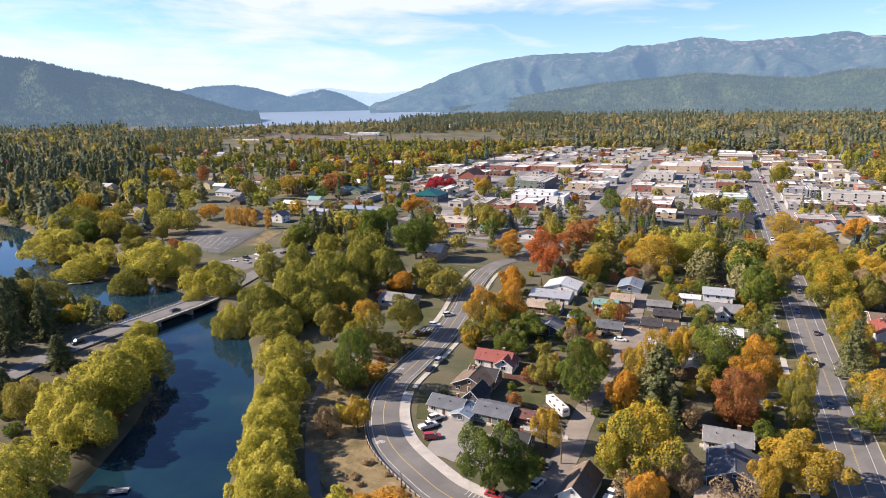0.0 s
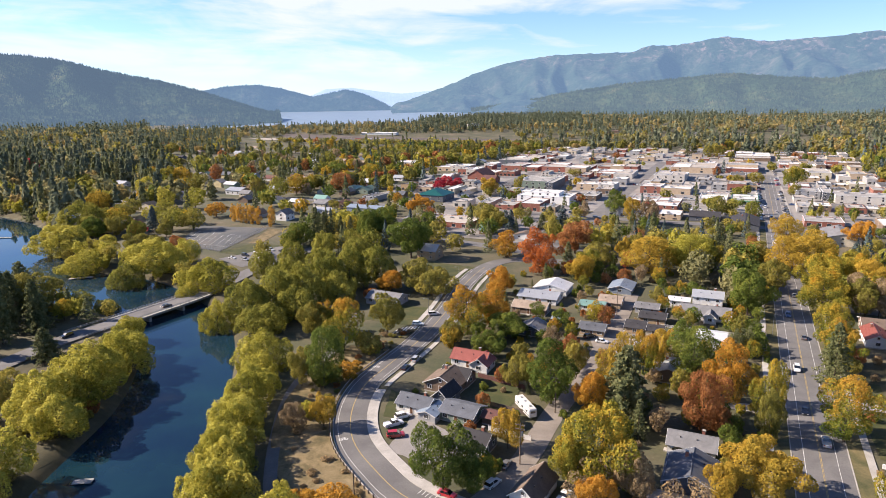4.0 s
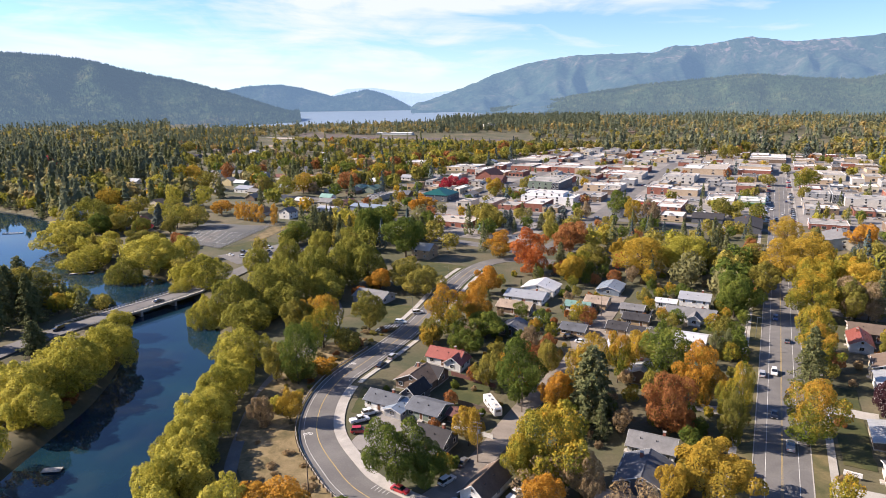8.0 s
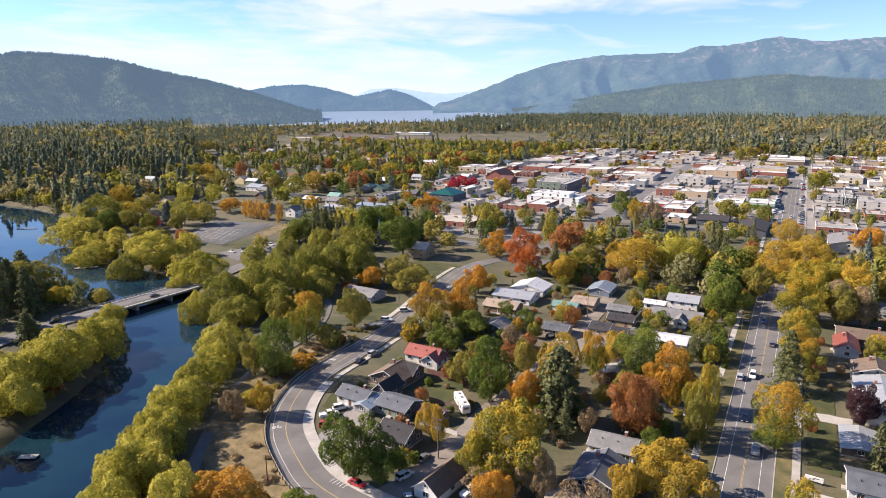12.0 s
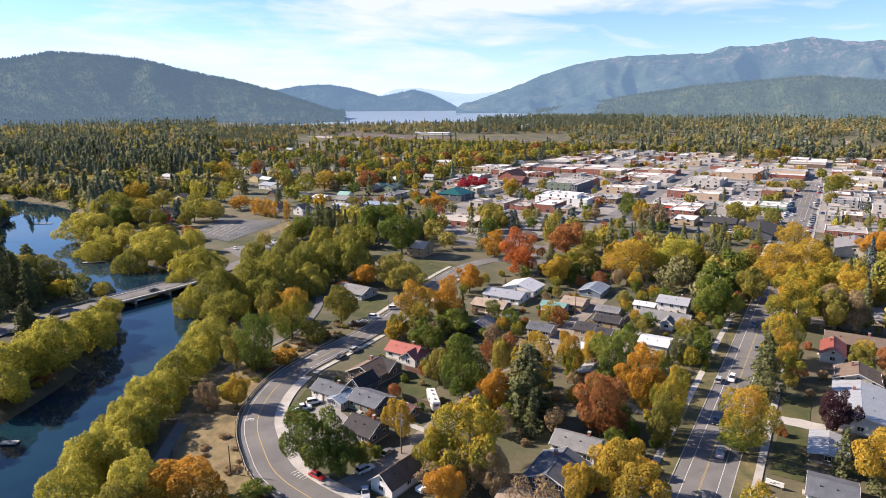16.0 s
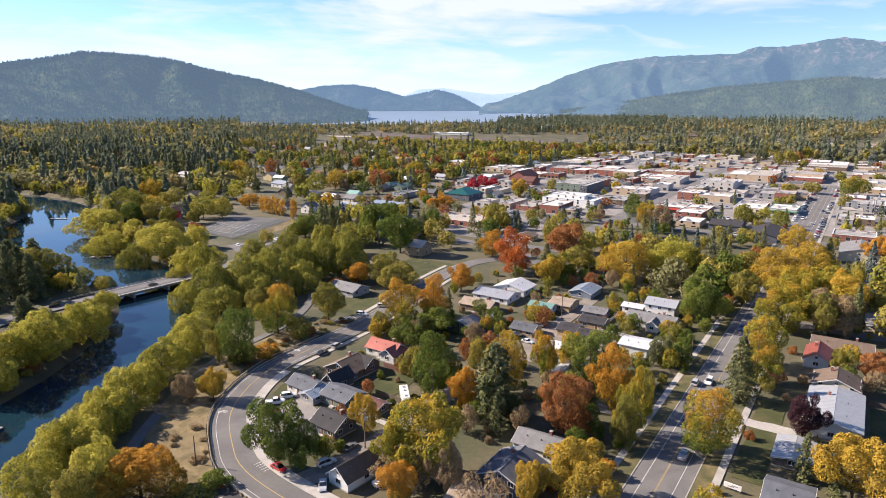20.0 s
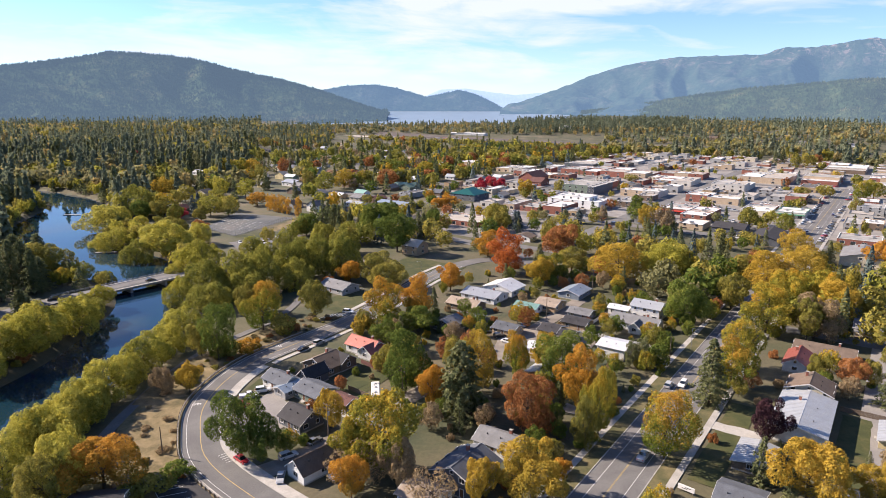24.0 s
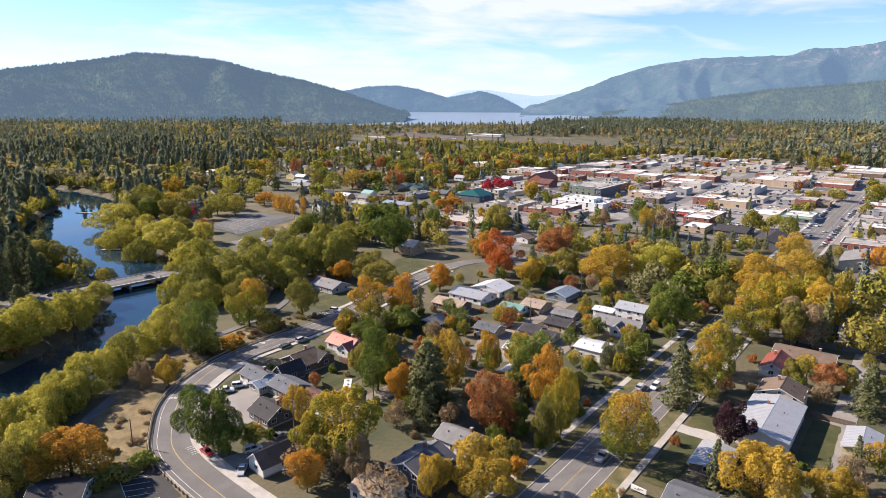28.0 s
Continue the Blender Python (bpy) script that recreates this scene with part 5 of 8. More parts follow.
# right of the avenue
town_house(31.5, 56.0, 13, 25, 4.0, 1.4, "white_siding", "silver_metal", "large house with a bright silver metal roof", seams=True, ridge="y", chimney=True)
town_house(24.5, 29.0, 8, 12, 2.4, 0.7, "weathered_wood", "silver_metal", "open carport with a ribbed silver metal roof", seams=True, ridge="y", chimney=False, wins=1, name="carport", category="carport")
town_house(25.5, 7.5, 9, 10, 2.9, 1.6, "white_siding", "slate_shingle", "white house with a dark slate roof", ridge="x", chimney=False)
town_house(31.0, 75.0, 12, 10, 4.6, 2.4, "cream_siding", "brown_shingle", "cream and brown steep-roofed house", ridge="y", upper=True)
town_house(24.5, 100.5, 7, 14, 3.0, 2.0, "white_siding", "red_metal", "white house with a faded red roof", ridge="y", seams=True)
town_house(31.0, 114.0, 18, 12, 3.0, 1.8, "brown_siding", "brown_shingle", "long low brown house")
town_house(52.5, 60.0, 7.5, 12, 2.6, 1.0, "yellow_siding", "silver_metal", "pale yellow house trailer with a metal roof", seams=True, ridge="y", chimney=False, wins=3)
town_house(62.0, 130.0, 10, 9, 3.0, 2.0, "grey_siding", "grey_shingle", "grey house with a front porch", porch="grey_shingle")
town_house(42.0, 150.0, 9, 10, 3.2, 2.3, "cream_siding", "grey_shingle", "cream cottage with dormer and porch", porch="grey_shingle")
town_house(32.5, 281.0, 19, 30, 4.6, 2.6, "cream_siding", "grey_shingle", "wide two-storey house with dormers and a grey roof", ridge="y", upper=True)
# low building by the parking bays
house(-60.5, 102.5, 25, 11.0, 11.0, 2.7, 1.8, "grey_siding", "dark_shingle", "dark-roofed house beside the parking bays", chimney=False)


# ---- town buildings ----
def block_building(a0, a1, b0, b1, h, wall="red_brick", roof="membrane_grey", label="", floors=2, trim="white_trim", units=3, awning="", seedk=1, sides=(True, True)):
    """A flat-roofed town building in avenue coordinates: walls with parapet, roof deck, cornice, windows, roof plant. Long ones are rows of separate shops."""
    g = random.Random(seedk)
    if 5 < seedk < 1000 and seedk not in (12, 22, 23, 24, 25, 27) and max(a1 - a0, b1 - b0) > 27:
        cut = g.uniform(0.36, 0.64)
        pal = {"red_brick": ("red_brick", "red_brick", "tan_brick", "stucco"), "tan_brick": ("tan_brick", "stucco", "cream_siding"), "stucco": ("stucco", "grey_siding", "tan_brick")}.get(wall, (wall, "stucco", "red_brick"))
        tops = ("membrane_white", "membrane_grey", "gravel_roof", "membrane_white")
        for k in (0, 1):
            if b1 - b0 >= a1 - a0:
                box = (a0, a1, b0 if k == 0 else b0 + (b1 - b0) * cut + 0.02, b0 + (b1 - b0) * cut if k == 0 else b1)
            else:
                box = (a0 if k == 0 else a0 + (a1 - a0) * cut + 0.02, a0 + (a1 - a0) * cut if k == 0 else a1, b0, b1)
            wk = wall if k == 0 else g.choice(pal)
            hk = h * g.uniform(0.62, 1.02)
            block_building(*box, hk, wk, roof if k == 0 else g.choice(tops), "%s shop in a row with a flat roof" % wk.replace("_", " "), floors if hk > 5.5 else 1, trim, max(1, units // 2), awning, seedk * 7 + 300 + k)
        return None
    if 5 < seedk < 900:
        h *= 0.78
    x, y = town((a0 + a1) / 2, (b0 + b1) / 2)
    w, d = a1 - a0, b1 - b0
    RECTS.append((a0, a1, b0, b1))
    ob = thing("town_building", label, "building", x, y, 0, -23.1)
    keep_out(x, y, 0.5 * math.hypot(w, d) * 0.8)
    X, Y, t = w / 2, d / 2, 0.35
    bm = bmesh.new()
    boxv(bm, -X, X, -Y, -Y + t, -0.3, h + 0.34)
    boxv(bm, -X, X, Y - t, Y, -0.3, h + 0.34)
    boxv(bm, -X, -X + t, -Y + t, Y - t, -0.3, h + 0.34)
    boxv(bm, X - t, X, -Y + t, Y - t, -0.3, h + 0.34)
    part("wall", bm, wall, ob)
    part("roof", box_bm(-X + t, X - t, -Y + t, Y - t, h - 0.3, h), roof, ob)
    bm = bmesh.new()
    for q in ((-X - 0.12, X + 0.12, -Y - 0.12, -Y + t), (-X - 0.12, X + 0.12, Y - t, Y + 0.12), (-X - 0.12, -X + t, -Y + t, Y - t), (X - t, X + 0.12, -Y + t, Y - t)):
        boxv(bm, *q, h + 0.34, h + 0.46)
    part("cornice", bm, trim, ob)
    fh = h / floors
    for si, (sx, sy, ang, L) in enumerate(((0, -Y, 0, w), (-X, 0, -90, d))):
        n = min(5, max(2, int(L / (5.5 if b0 < 480 else 10.0)))) if b0 < 640 else 2
        if seedk >= 1000:
            n = (2 if b0 < 600 else 1) if si == 0 else (1 if b0 < 520 else 0)
        for fl in range(floors):
            for i in range(n):
                u = (i + 0.5) / n * L - L / 2
                m = pose(sx, sy, 0, 0, 0, ang) @ pose(u, 0, 0)
                if fl and b0 > 640:
                    continue
                if fl == 0:
                    far_window(ob, 2.6, min(2.1, fh - 1.0), m @ pose(0, 0, 0.5), trim)
                else:
                    far_window(ob, 1.4, 1.5, m @ pose(0, 0, fl * fh + 0.9), trim)
    if awning:
        part("awning", slab_bm((-X, -Y - 1.4, 2.7), (X, -Y - 1.4, 2.7), (X, -Y, 3.3), (-X, -Y, 3.3), 0.08), awning, ob)
    for i in range(units if b0 < 600 else 1):
        ux, uy = g.uniform(-X + 2, X - 2), g.uniform(-Y + 2, Y - 2)
        s = g.uniform(0.6, 1.3)
        un = part("roof_unit", box_bm(ux - s, ux + s, uy - s * 0.8, uy + s * 0.8, h, h + g.uniform(0.8, 1.6), bevel=0.06), "steel", ob)
        if b0 < 450:
            part("duct", box_bm(ux + s, ux + s + 0.9, uy - 0.25, uy + 0.25, h, h + 0.5), "steel", un)
    return ob


block_building(-195, -150, 356, 380, 6.0, "white_stucco", "membrane_white", "large white stucco office building with stepped roofs", 3, units=5, seedk=2)
block_building(-186, -160, 361, 378, 8.6, "white_stucco", "membrane_white", "white upper storey of the stepped office building", 3, units=2, seedk=3)
block_building(-222, -190.5, 438, 478, 7.6, "green_siding", "membrane_grey", "olive-green commercial hall with a grey roof", 2, units=4, seedk=4)
block_building(-190.4, -184, 428, 474, 8.0, "slate_siding", "membrane_grey", "dark glazed front of the green hall", 3, units=0, seedk=5)
block_building(-166, -131, 447, 476, 6.8, "tan_brick", "membrane_white", "tan brick building with a white roof", 2, units=4, seedk=6)
block_building(-168, -130, 548, 588, 8, "red_brick", "membrane_white", "brick building with a bright white roof", 2, units=4, seedk=7)
block_building(-238, -186, 575, 635, 8.5, "red_brick", "gravel_roof", "long red brick building with many windows", 2, units=5, seedk=8)
block_building(-292, -246, 585, 645, 7.5, "red_brick", "membrane_grey", "brick building with a grey roof", 2, units=3, seedk=9)
block_building(-320, -280, 655, 735, 7, "slate_siding", "membrane_grey", "dark warehouse with low roofs", 1, units=3, seedk=10)
block_building(-365, -328, 556, 592, 8, "tan_brick", "membrane_white", "tan brick block with white roof", 2, units=3, seedk=11)
block_building(-228, -190, 238, 264, 4.2, "red_brick", "gravel_roof", "low brick bank with a wide flat gravel roof", 1, units=4, seedk=12)
block_building(-105, -84, 372, 404, 6, "red_brick", "membrane_white", "restaurant with a white roof and red awning", 2, units=4, awning="red_sign", seedk=13)
block_building(-84, -66, 348, 394, 7, "red_brick", "membrane_white", "dark brick building with a white roof", 2, units=3, seedk=14)
block_building(-54, -33, 404, 443, 7, "cream_siding", "membrane_white", "cream-fronted shop block with a white roof", 2, units=4, seedk=15)
block_building(-30, -10, 406, 437, 6.5, "stucco", "membrane_white", "shop building with green trim and awning", 2, units=3, awning="green_trim", trim="green_trim", seedk=16)
block_building(-106, -76, 530, 584, 8, "stucco", "membrane_grey", "grey stucco shop block", 2, units=4, seedk=17)
block_building(-107, -64, 446, 482, 7.5, "red_brick", "membrane_white", "row of brick shops with pale roofs", 2, units=6, seedk=18)
block_building(-98, -52, 620, 695, 8, "tan_brick", "membrane_white", "tan brick block with white roofs", 2, units=6, seedk=19)
block_building(-41, -8, 632, 700, 8.5, "red_brick", "membrane_white", "red brick corner block with a white roof", 2, units=4, seedk=20)
block_building(21, 60, 608, 665, 8, "tan_brick", "membrane_white", "long orange-tan building with a white roof", 2, units=5, seedk=21)
block_building(19, 37, 454, 476, 7.8, "grey_siding", "membrane_grey", "modern grey three-storey hotel wing", 3, units=2, seedk=22)
block_building(38, 45, 446, 474, 8.8, "slate_siding", "membrane_grey", "dark stair block of the grey hotel", 3, units=1, seedk=23)
block_building(46, 92, 436, 460, 7.8, "stucco", "membrane_grey", "modern pale hotel wing with square windows", 3, units=4, seedk=24)
block_building(17, 40, 324, 345, 4.5, "red_brick", "membrane_grey", "round-fronted low brick building", 1, units=2, seedk=25)
block_building(-34, 8, 780, 860, 8, "brown_siding", "gravel_roof", "wide lodge building with brown roof", 2, units=4, seedk=26)
town_house(-19.0, 312.0, 17, 36, 3.6, 2.4, "slate_siding", "dark_shingle", "dark steep-gabled lodge building", ridge="y")
town_house(-45.0, 330.0, 20, 22, 3.6, 2.2, "slate_siding", "dark_shingle", "dark low gabled restaurant", ridge="x")
town_house(-285.0, 502.0, 20, 32, 4.5, 6.0, "red_brick", "maroon_shingle", "brick church hall with a steep maroon roof", ridge="y", chimney=False)
town_house(-262.0, 470.0, 14, 18, 4.0, 4.0, "red_brick", "maroon_shingle", "brick church wing with a maroon roof", ridge="x", chimney=False)
town_house(-267.0, 347.0, 25, 24, 5.6, 4.6, "slate_siding", "teal_metal", "pavilion with a deep teal hipped metal roof", hip=True, ridge="y", chimney=False)
town_house(-235.0, 400.0, 12, 14, 4.5, 3.0, "cream_siding", "tan_shingle", "cream church with a pale roof", ridge="y", chimney=False)
town_house(-249.0, 372.0, 11, 12, 3.0, 2.2, "blue_siding", "grey_shingle", "pale blue cottage with a grey roof", ridge="y")
town_house(-465.0, 318.0, 18, 16, 4.0, 2.2, "white_siding", "silver_metal", "white house with bright metal roofs", seams=False)
town_house(-350.0, 366.0, 14, 18, 3.2, 3.0, "green_siding", "green_shingle", "green gabled cottage with a dark roof", ridge="y")
town_house(-344.0, 288.0, 12, 16, 3.2, 2.4, "cream_siding", "grey_shingle", "cream cottage with a grey roof")
town_house(-326.0, 290.0, 11, 13, 3.2, 2.4, "brown_siding", "maroon_shingle", "brown cottage with a maroon roof", ridge="y")
town_house(-325.0, 262.0, 16, 10, 3.0, 1.4, "white_siding", "silver_metal", "white house with a metal roof")
town_house(-294.0, 280.0, 36, 13, 3.2, 1.6, "blue_siding", "blue_metal", "long hall with a lavender-grey metal roof", chimney=False)
town_house(-418.0, 402.0, 12, 18, 4.0, 3.0, "white_siding", "white_metal", "white-roofed house among street trees", ridge="y")
block_building(-436, -402, 574, 602, 8.4, "tan_brick", "membrane_white", "white hotel with balconies", 3, units=4, seedk=27)

# ---- cars ----
def car_meshes(kind):
    """Body, glasshouse, roof and wheel meshes of a car of this kind, nose to +X, standing on z = 0."""
    L, W = {"sedan": (4.7, 1.8), "suv": (4.8, 1.92), "pickup": (5.6, 1.98), "hatch": (4.1, 1.75)}[kind]
    belt = {"sedan": 0.86, "suv": 1.02, "pickup": 1.08, "hatch": 0.9}[kind]
    top = {"sedan": 1.44, "suv": 1.74, "pickup": 1.82, "hatch": 1.5}[kind]
    x0, x1 = -L / 2, L / 2
    prof = [(x0, 0.42), (x0 + 0.05, belt - 0.08), (x0 + 0.25, belt), (x1 - 1.35, belt), (x1 - 0.35, belt - 0.14), (x1, belt - 0.32), (x1, 0.40), (x1 - 0.2, 0.26), (x0 + 0.2, 0.26)]
    bm = bmesh.new()
    rings = []
    for y, k in ((-W / 2, 0.93), (-W / 2 + 0.12, 1.0), (W / 2 - 0.12, 1.0), (W / 2, 0.93)):
        rings.append([bm.verts.new((px * k, y, 0.28 + (pz - 0.28) * (0.94 if k < 1 else 1))) for px, pz in prof])
    n = len(prof)
    for u, v in zip(rings, rings[1:]):
        for i in range(n):
            bm.faces.new((u[i], u[(i + 1) % n], v[(i + 1) % n], v[i]))
    bm.faces.new(rings[0][::-1])
    bm.faces.new(rings[-1])
    if kind == "pickup":
        boxv(bm, x0 + 0.1, x0 + 1.9, -W / 2 + 0.04, -W / 2 + 0.12, belt - 0.05, belt + 0.12)
        boxv(bm, x0 + 0.1, x0 + 1.9, W / 2 - 0.12, W / 2 - 0.04, belt - 0.05, belt + 0.12)
    bmesh.ops.recalc_face_normals(bm, faces=bm.faces)
    c0 = {"sedan": x0 + 0.55, "suv": x0 + 0.12, "pickup": x0 + 2.0, "hatch": x0 + 0.15}[kind]
    c1 = x1 - 1.3
    r0, r1 = c0 + (0.75 if kind == "sedan" else 0.3), c1 - 0.75
    g = bmesh.new()
    w0, w1 = W / 2 - 0.1, W / 2 - 0.26
    v = [(c0, -w0, belt - 0.02), (c1, -w0, belt - 0.02), (c1, w0, belt - 0.02), (c0, w0, belt - 0.02), (r0, -w1, top - 0.05), (r1, -w1, top - 0.05), (r1, w1, top - 0.05), (r0, w1, top - 0.05)]
    vs = [g.verts.new(q) for q in v]
    for f in ((0, 1, 5, 4), (1, 2, 6, 5), (2, 3, 7, 6), (3, 0, 4, 7), (4, 5, 6, 7)):
        g.faces.new([vs[i] for i in f])
    bmesh.ops.recalc_face_normals(g, faces=g.faces)
    r = bmesh.new()
    boxv(r, r0 - 0.03, r1 + 0.03, -w1 - 0.02, w1 + 0.02, top - 0.06, top, bevel=0.025)
    out = {}
    for key, b_ in (("body", bm), ("glasshouse", g), ("roof", r)):
        me = bpy.data.meshes.new(key)
        b_.to_mesh(me)
        b_.free()
        out[key] = me
    out["glasshouse"].materials.append(MATS["car_glass"])
    for key in ("body", "roof"):
        out[key].materials.append(MATS["paint_white"])
    out["dims"] = (L, W, belt)
    out["pillars"] = (c0, c1, r0, r1, w0, w1, top)
    return out


def wheel_bm(r, w, inner=0.0):
    bm = bmesh.new()
    n = 14
    rings = []
    for y, k in ((-w / 2, 0.86), (-w / 2 + 0.03, 1.0), (w / 2 - 0.03, 1.0), (w / 2, 0.86)):
        rings.append([bm.verts.new((math.cos(i * 6.2832 / n) * r * k, y, math.sin(i * 6.2832 / n) * r * k)) for i in range(n)])
    for u, v in zip(rings, rings[1:]):
        for i in range(n):
            bm.faces.new((u[i], v[i], v[(i + 1) % n], u[(i + 1) % n]))
    bm.faces.new(rings[0][::-1])
    bm.faces.new(rings[-1])
    bmesh.ops.recalc_face_normals(bm, faces=bm.faces)
    return bm


CARS = {k: car_meshes(k) for k in ("sedan", "suv", "pickup", "hatch")}
KIND_WORDS = {"sedan": "sedan car", "suv": "sport utility car", "pickup": "pickup truck", "hatch": "small hatchback car"}


def car(kind, colour, x, y, heading, where="parked at the kerb", z=None, group="cars in the town", near=True):
    """A car heading along this bearing (degrees clockwise from +Y)."""
    M = CARS[kind]
    L, W, belt = M["dims"]
    ob = thing("car" if kind != "pickup" else "pickup_truck", "%s %s %s" % (colour, KIND_WORDS[kind], where), "car", x, y, (land_at(x, y) + 0.05) if z is None else z, 90 - heading, group)
    for key in ("body", "glasshouse", "roof"):
        o = put(key, M[key], ob, Matrix())
        if key != "glasshouse":
            o.material_slots[0].link = "OBJECT"
            o.material_slots[0].material = MATS["paint_" + colour]
    if near:
        c0, c1, r0, r1, w0, w1, top = M["pillars"]
        for sy in (-1, 1):
            for q, (xa, xb) in enumerate((((r0 + r1) / 2, (c0 + c1) / 2),)):
                def pillar(xa=xa, xb=xb, sy=sy):
                    y1, y0 = sy * (w1 + 0.012), sy * (w0 + 0.012)
                    return poly_bm([(xa - 0.05, y1, top - 0.04), (xa + 0.05, y1, top - 0.04), (xb + 0.05, y0, belt - 0.02), (xb - 0.05, y0, belt - 0.02),
                                    (xa - 0.05, y1 * 0.97, top - 0.04), (xa + 0.05, y1 * 0.97, top - 0.04), (xb + 0.05, y0 * 0.97, belt - 0.02), (xb - 0.05, y0 * 0.97, belt - 0.02)],
                                   [(0, 1, 2, 3), (4, 5, 6, 7), (0, 3, 7, 4), (1, 2, 6, 5)])
                o = put("pillar", shared(("pillar", kind, q, sy), pillar, "paint_white"), ob, Matrix())
                o.material_slots[0].link = "OBJECT"
                o.material_slots[0].material = MATS["paint_" + colour]
    for sx in (-1, 1) if near or y < 420 else ():
        for sy in (-1, 1):
            wl_ = put("wheel", shared(("tyre", 1), lambda: wheel_bm(0.34, 0.22), "rubber"), ob, pose(sx * L * 0.31, sy * (W / 2 - 0.08), 0.34))
            if near:
                put("rim", shared(("rim", 1), lambda: wheel_bm(0.21, 0.24), "steel"), wl_, Matrix())
        if not near:
            continue
        me = shared(("lamp", sx), lambda: box_bm(-0.06, 0.06, -0.2, 0.2, -0.07, 0.07, bevel=0.02), "head_lamp" if sx > 0 else "tail_lamp")
        for sy in (-1, 1):
            put("headlight" if sx > 0 else "taillight", me, ob, pose(sx * (L / 2 - 0.05), sy * (W / 2 - 0.32), belt - 0.25 if sx < 0 else belt - 0.38))
    return ob

# river willows
tree("willow", "willow_leaf", -157.0, 164.0, 16.0, 10.8)
tree("willow", "willow_leaf", -152.0, 176.5, 15.0, 9.6)
tree("willow", "willow_leaf", -158.5, 187.0, 16.5, 10.8)
tree("willow", "willow_leaf", -153.5, 203.0, 15.0, 9.8)
tree("willow", "willow_green_leaf", -161.5, 215.0, 10.5, 8.0)
tree("willow", "willow_leaf", -167.5, 231.0, 9.0, 6.8)
tree("willow", "olive_leaf", -176.0, 176.0, 11.5, 7.0)
tree("willow", "willow_leaf", -149.0, 157.0, 13.0, 8.2)
tree("willow", "willow_leaf", -149.0, 133.0, 15.0, 9.0)
tree("willow", "willow_leaf", -105.4, 201.3, 13.4, 9.6)
tree("willow", "willow_leaf", -100.5, 171.5, 13.5, 8.6)
tree("willow", "willow_leaf", -97.5, 151.0, 13.0, 8.2)
tree("willow", "willow_leaf", -93.6, 134.0, 12.5, 7.2)
tree("willow", "willow_leaf", -89.0, 120.7, 13.4, 7.1)
tree("willow", "willow_leaf", -87.9, 106.4, 13.4, 7.4)
tree("willow", "willow_leaf", -74.3, 108.4, 16.0, 6.3)
tree("willow", "olive_leaf", -73.5, 102.8, 12.8, 6.1)
tree("willow", "willow_leaf", -92.2, 120.7, 13.4, 7.8)
tree("willow", "willow_leaf", -95.6, 136.9, 12.1, 7.6)
for x, y, h, r in ((-102.5, 187, 11.5, 7), (-99.5, 161, 11, 6.6), (-96.5, 143, 11, 6.4), (-93.5, 127, 11, 6.2)):
    tree("willow", "willow_leaf", x, y, h, r)
# bridge and pond
tree("willow", "willow_green_leaf", -208.0, 266.0, 8.5, 7.0)
tree("willow", "willow_green_leaf", -199.5, 271.0, 8.0, 6.5)
tree("willow", "willow_leaf", -228.5, 266.0, 11.5, 5.0)
tree("willow", "willow_leaf", -288.2, 381.0, 19.2, 17.5)
tree("willow", "willow_green_leaf", -299.3, 433.7, 24.0, 17.9)
tree("willow", "willow_leaf", -248.8, 338.3, 14.4, 14.2)
tree("willow", "willow_green_leaf", -209.6, 310.4, 16.0, 9.1)
tree("willow", "willow_leaf", -202.7, 329.3, 19.2, 17.1)
tree("willow", "willow_leaf", -195.1, 348.6, 14.4, 8.6)
tree("willow", "willow_leaf", -158.2, 296.0, 16.0, 11.7)
tree("willow", "willow_leaf", -168.7, 286.1, 11.2, 5.5)
tree("willow", "willow_leaf", -138.4, 246.2, 16.0, 7.2)
tree("willow", "willow_green_leaf", -125.7, 248.6, 19.2, 10.4)
tree("willow", "willow_green_leaf", -117.6, 259.1, 20.8, 10.7)
tree("willow", "willow_green_leaf", -107.0, 264.8, 20.8, 9.8)
tree("willow", "willow_green_leaf", -101.7, 285.1, 20.8, 9.3)
tree("willow", "willow_green_leaf", -92.0, 294.1, 20.8, 9.5)
tree("willow", "willow_green_leaf", -78.4, 294.7, 20.8, 9.5)
tree("willow", "willow_green_leaf", -107.6, 251.0, 14.4, 10.4)
tree("willow", "willow_green_leaf", -93.8, 270.4, 14.4, 10.0)
tree("willow", "willow_green_leaf", -116.0, 235.5, 12.8, 9.9)
tree("pine", "spruce_leaf", -235.3, 270.0, 22.0, 7.6)
tree("pine", "spruce_leaf", -229.1, 253.8, 22.0, 7.2)
tree("pine", "spruce_leaf", -212.7, 246.6, 16.5, 6.4)
tree("pine", "spruce_leaf", -244.1, 264.5, 22.0, 10.0)
tree("round", "olive_leaf", -227.8, 265.5, 18.2, 12.7)
tree("pine", "spruce_leaf", -187.3, 212.8, 9.9, 4.9)
tree("round", "willow_green_leaf", -368.6, 558.4, 15.4, 20.2)
tree("round", "yellow_leaf", -350.1, 540.9, 12.6, 12.2)
tree("round", "olive_leaf", -235.4, 373.5, 12.6, 10.2)
for x, y, h, r in ((-140, 318, 15, 8.5), (-131, 340, 15, 8.5), (-118, 362, 15, 8.5), (-104, 372, 14, 8), (-124, 299, 16, 9), (-111, 321, 15, 9), (-96, 340, 16, 9)):
    tree("willow", "willow_green_leaf", x, y, h, r)
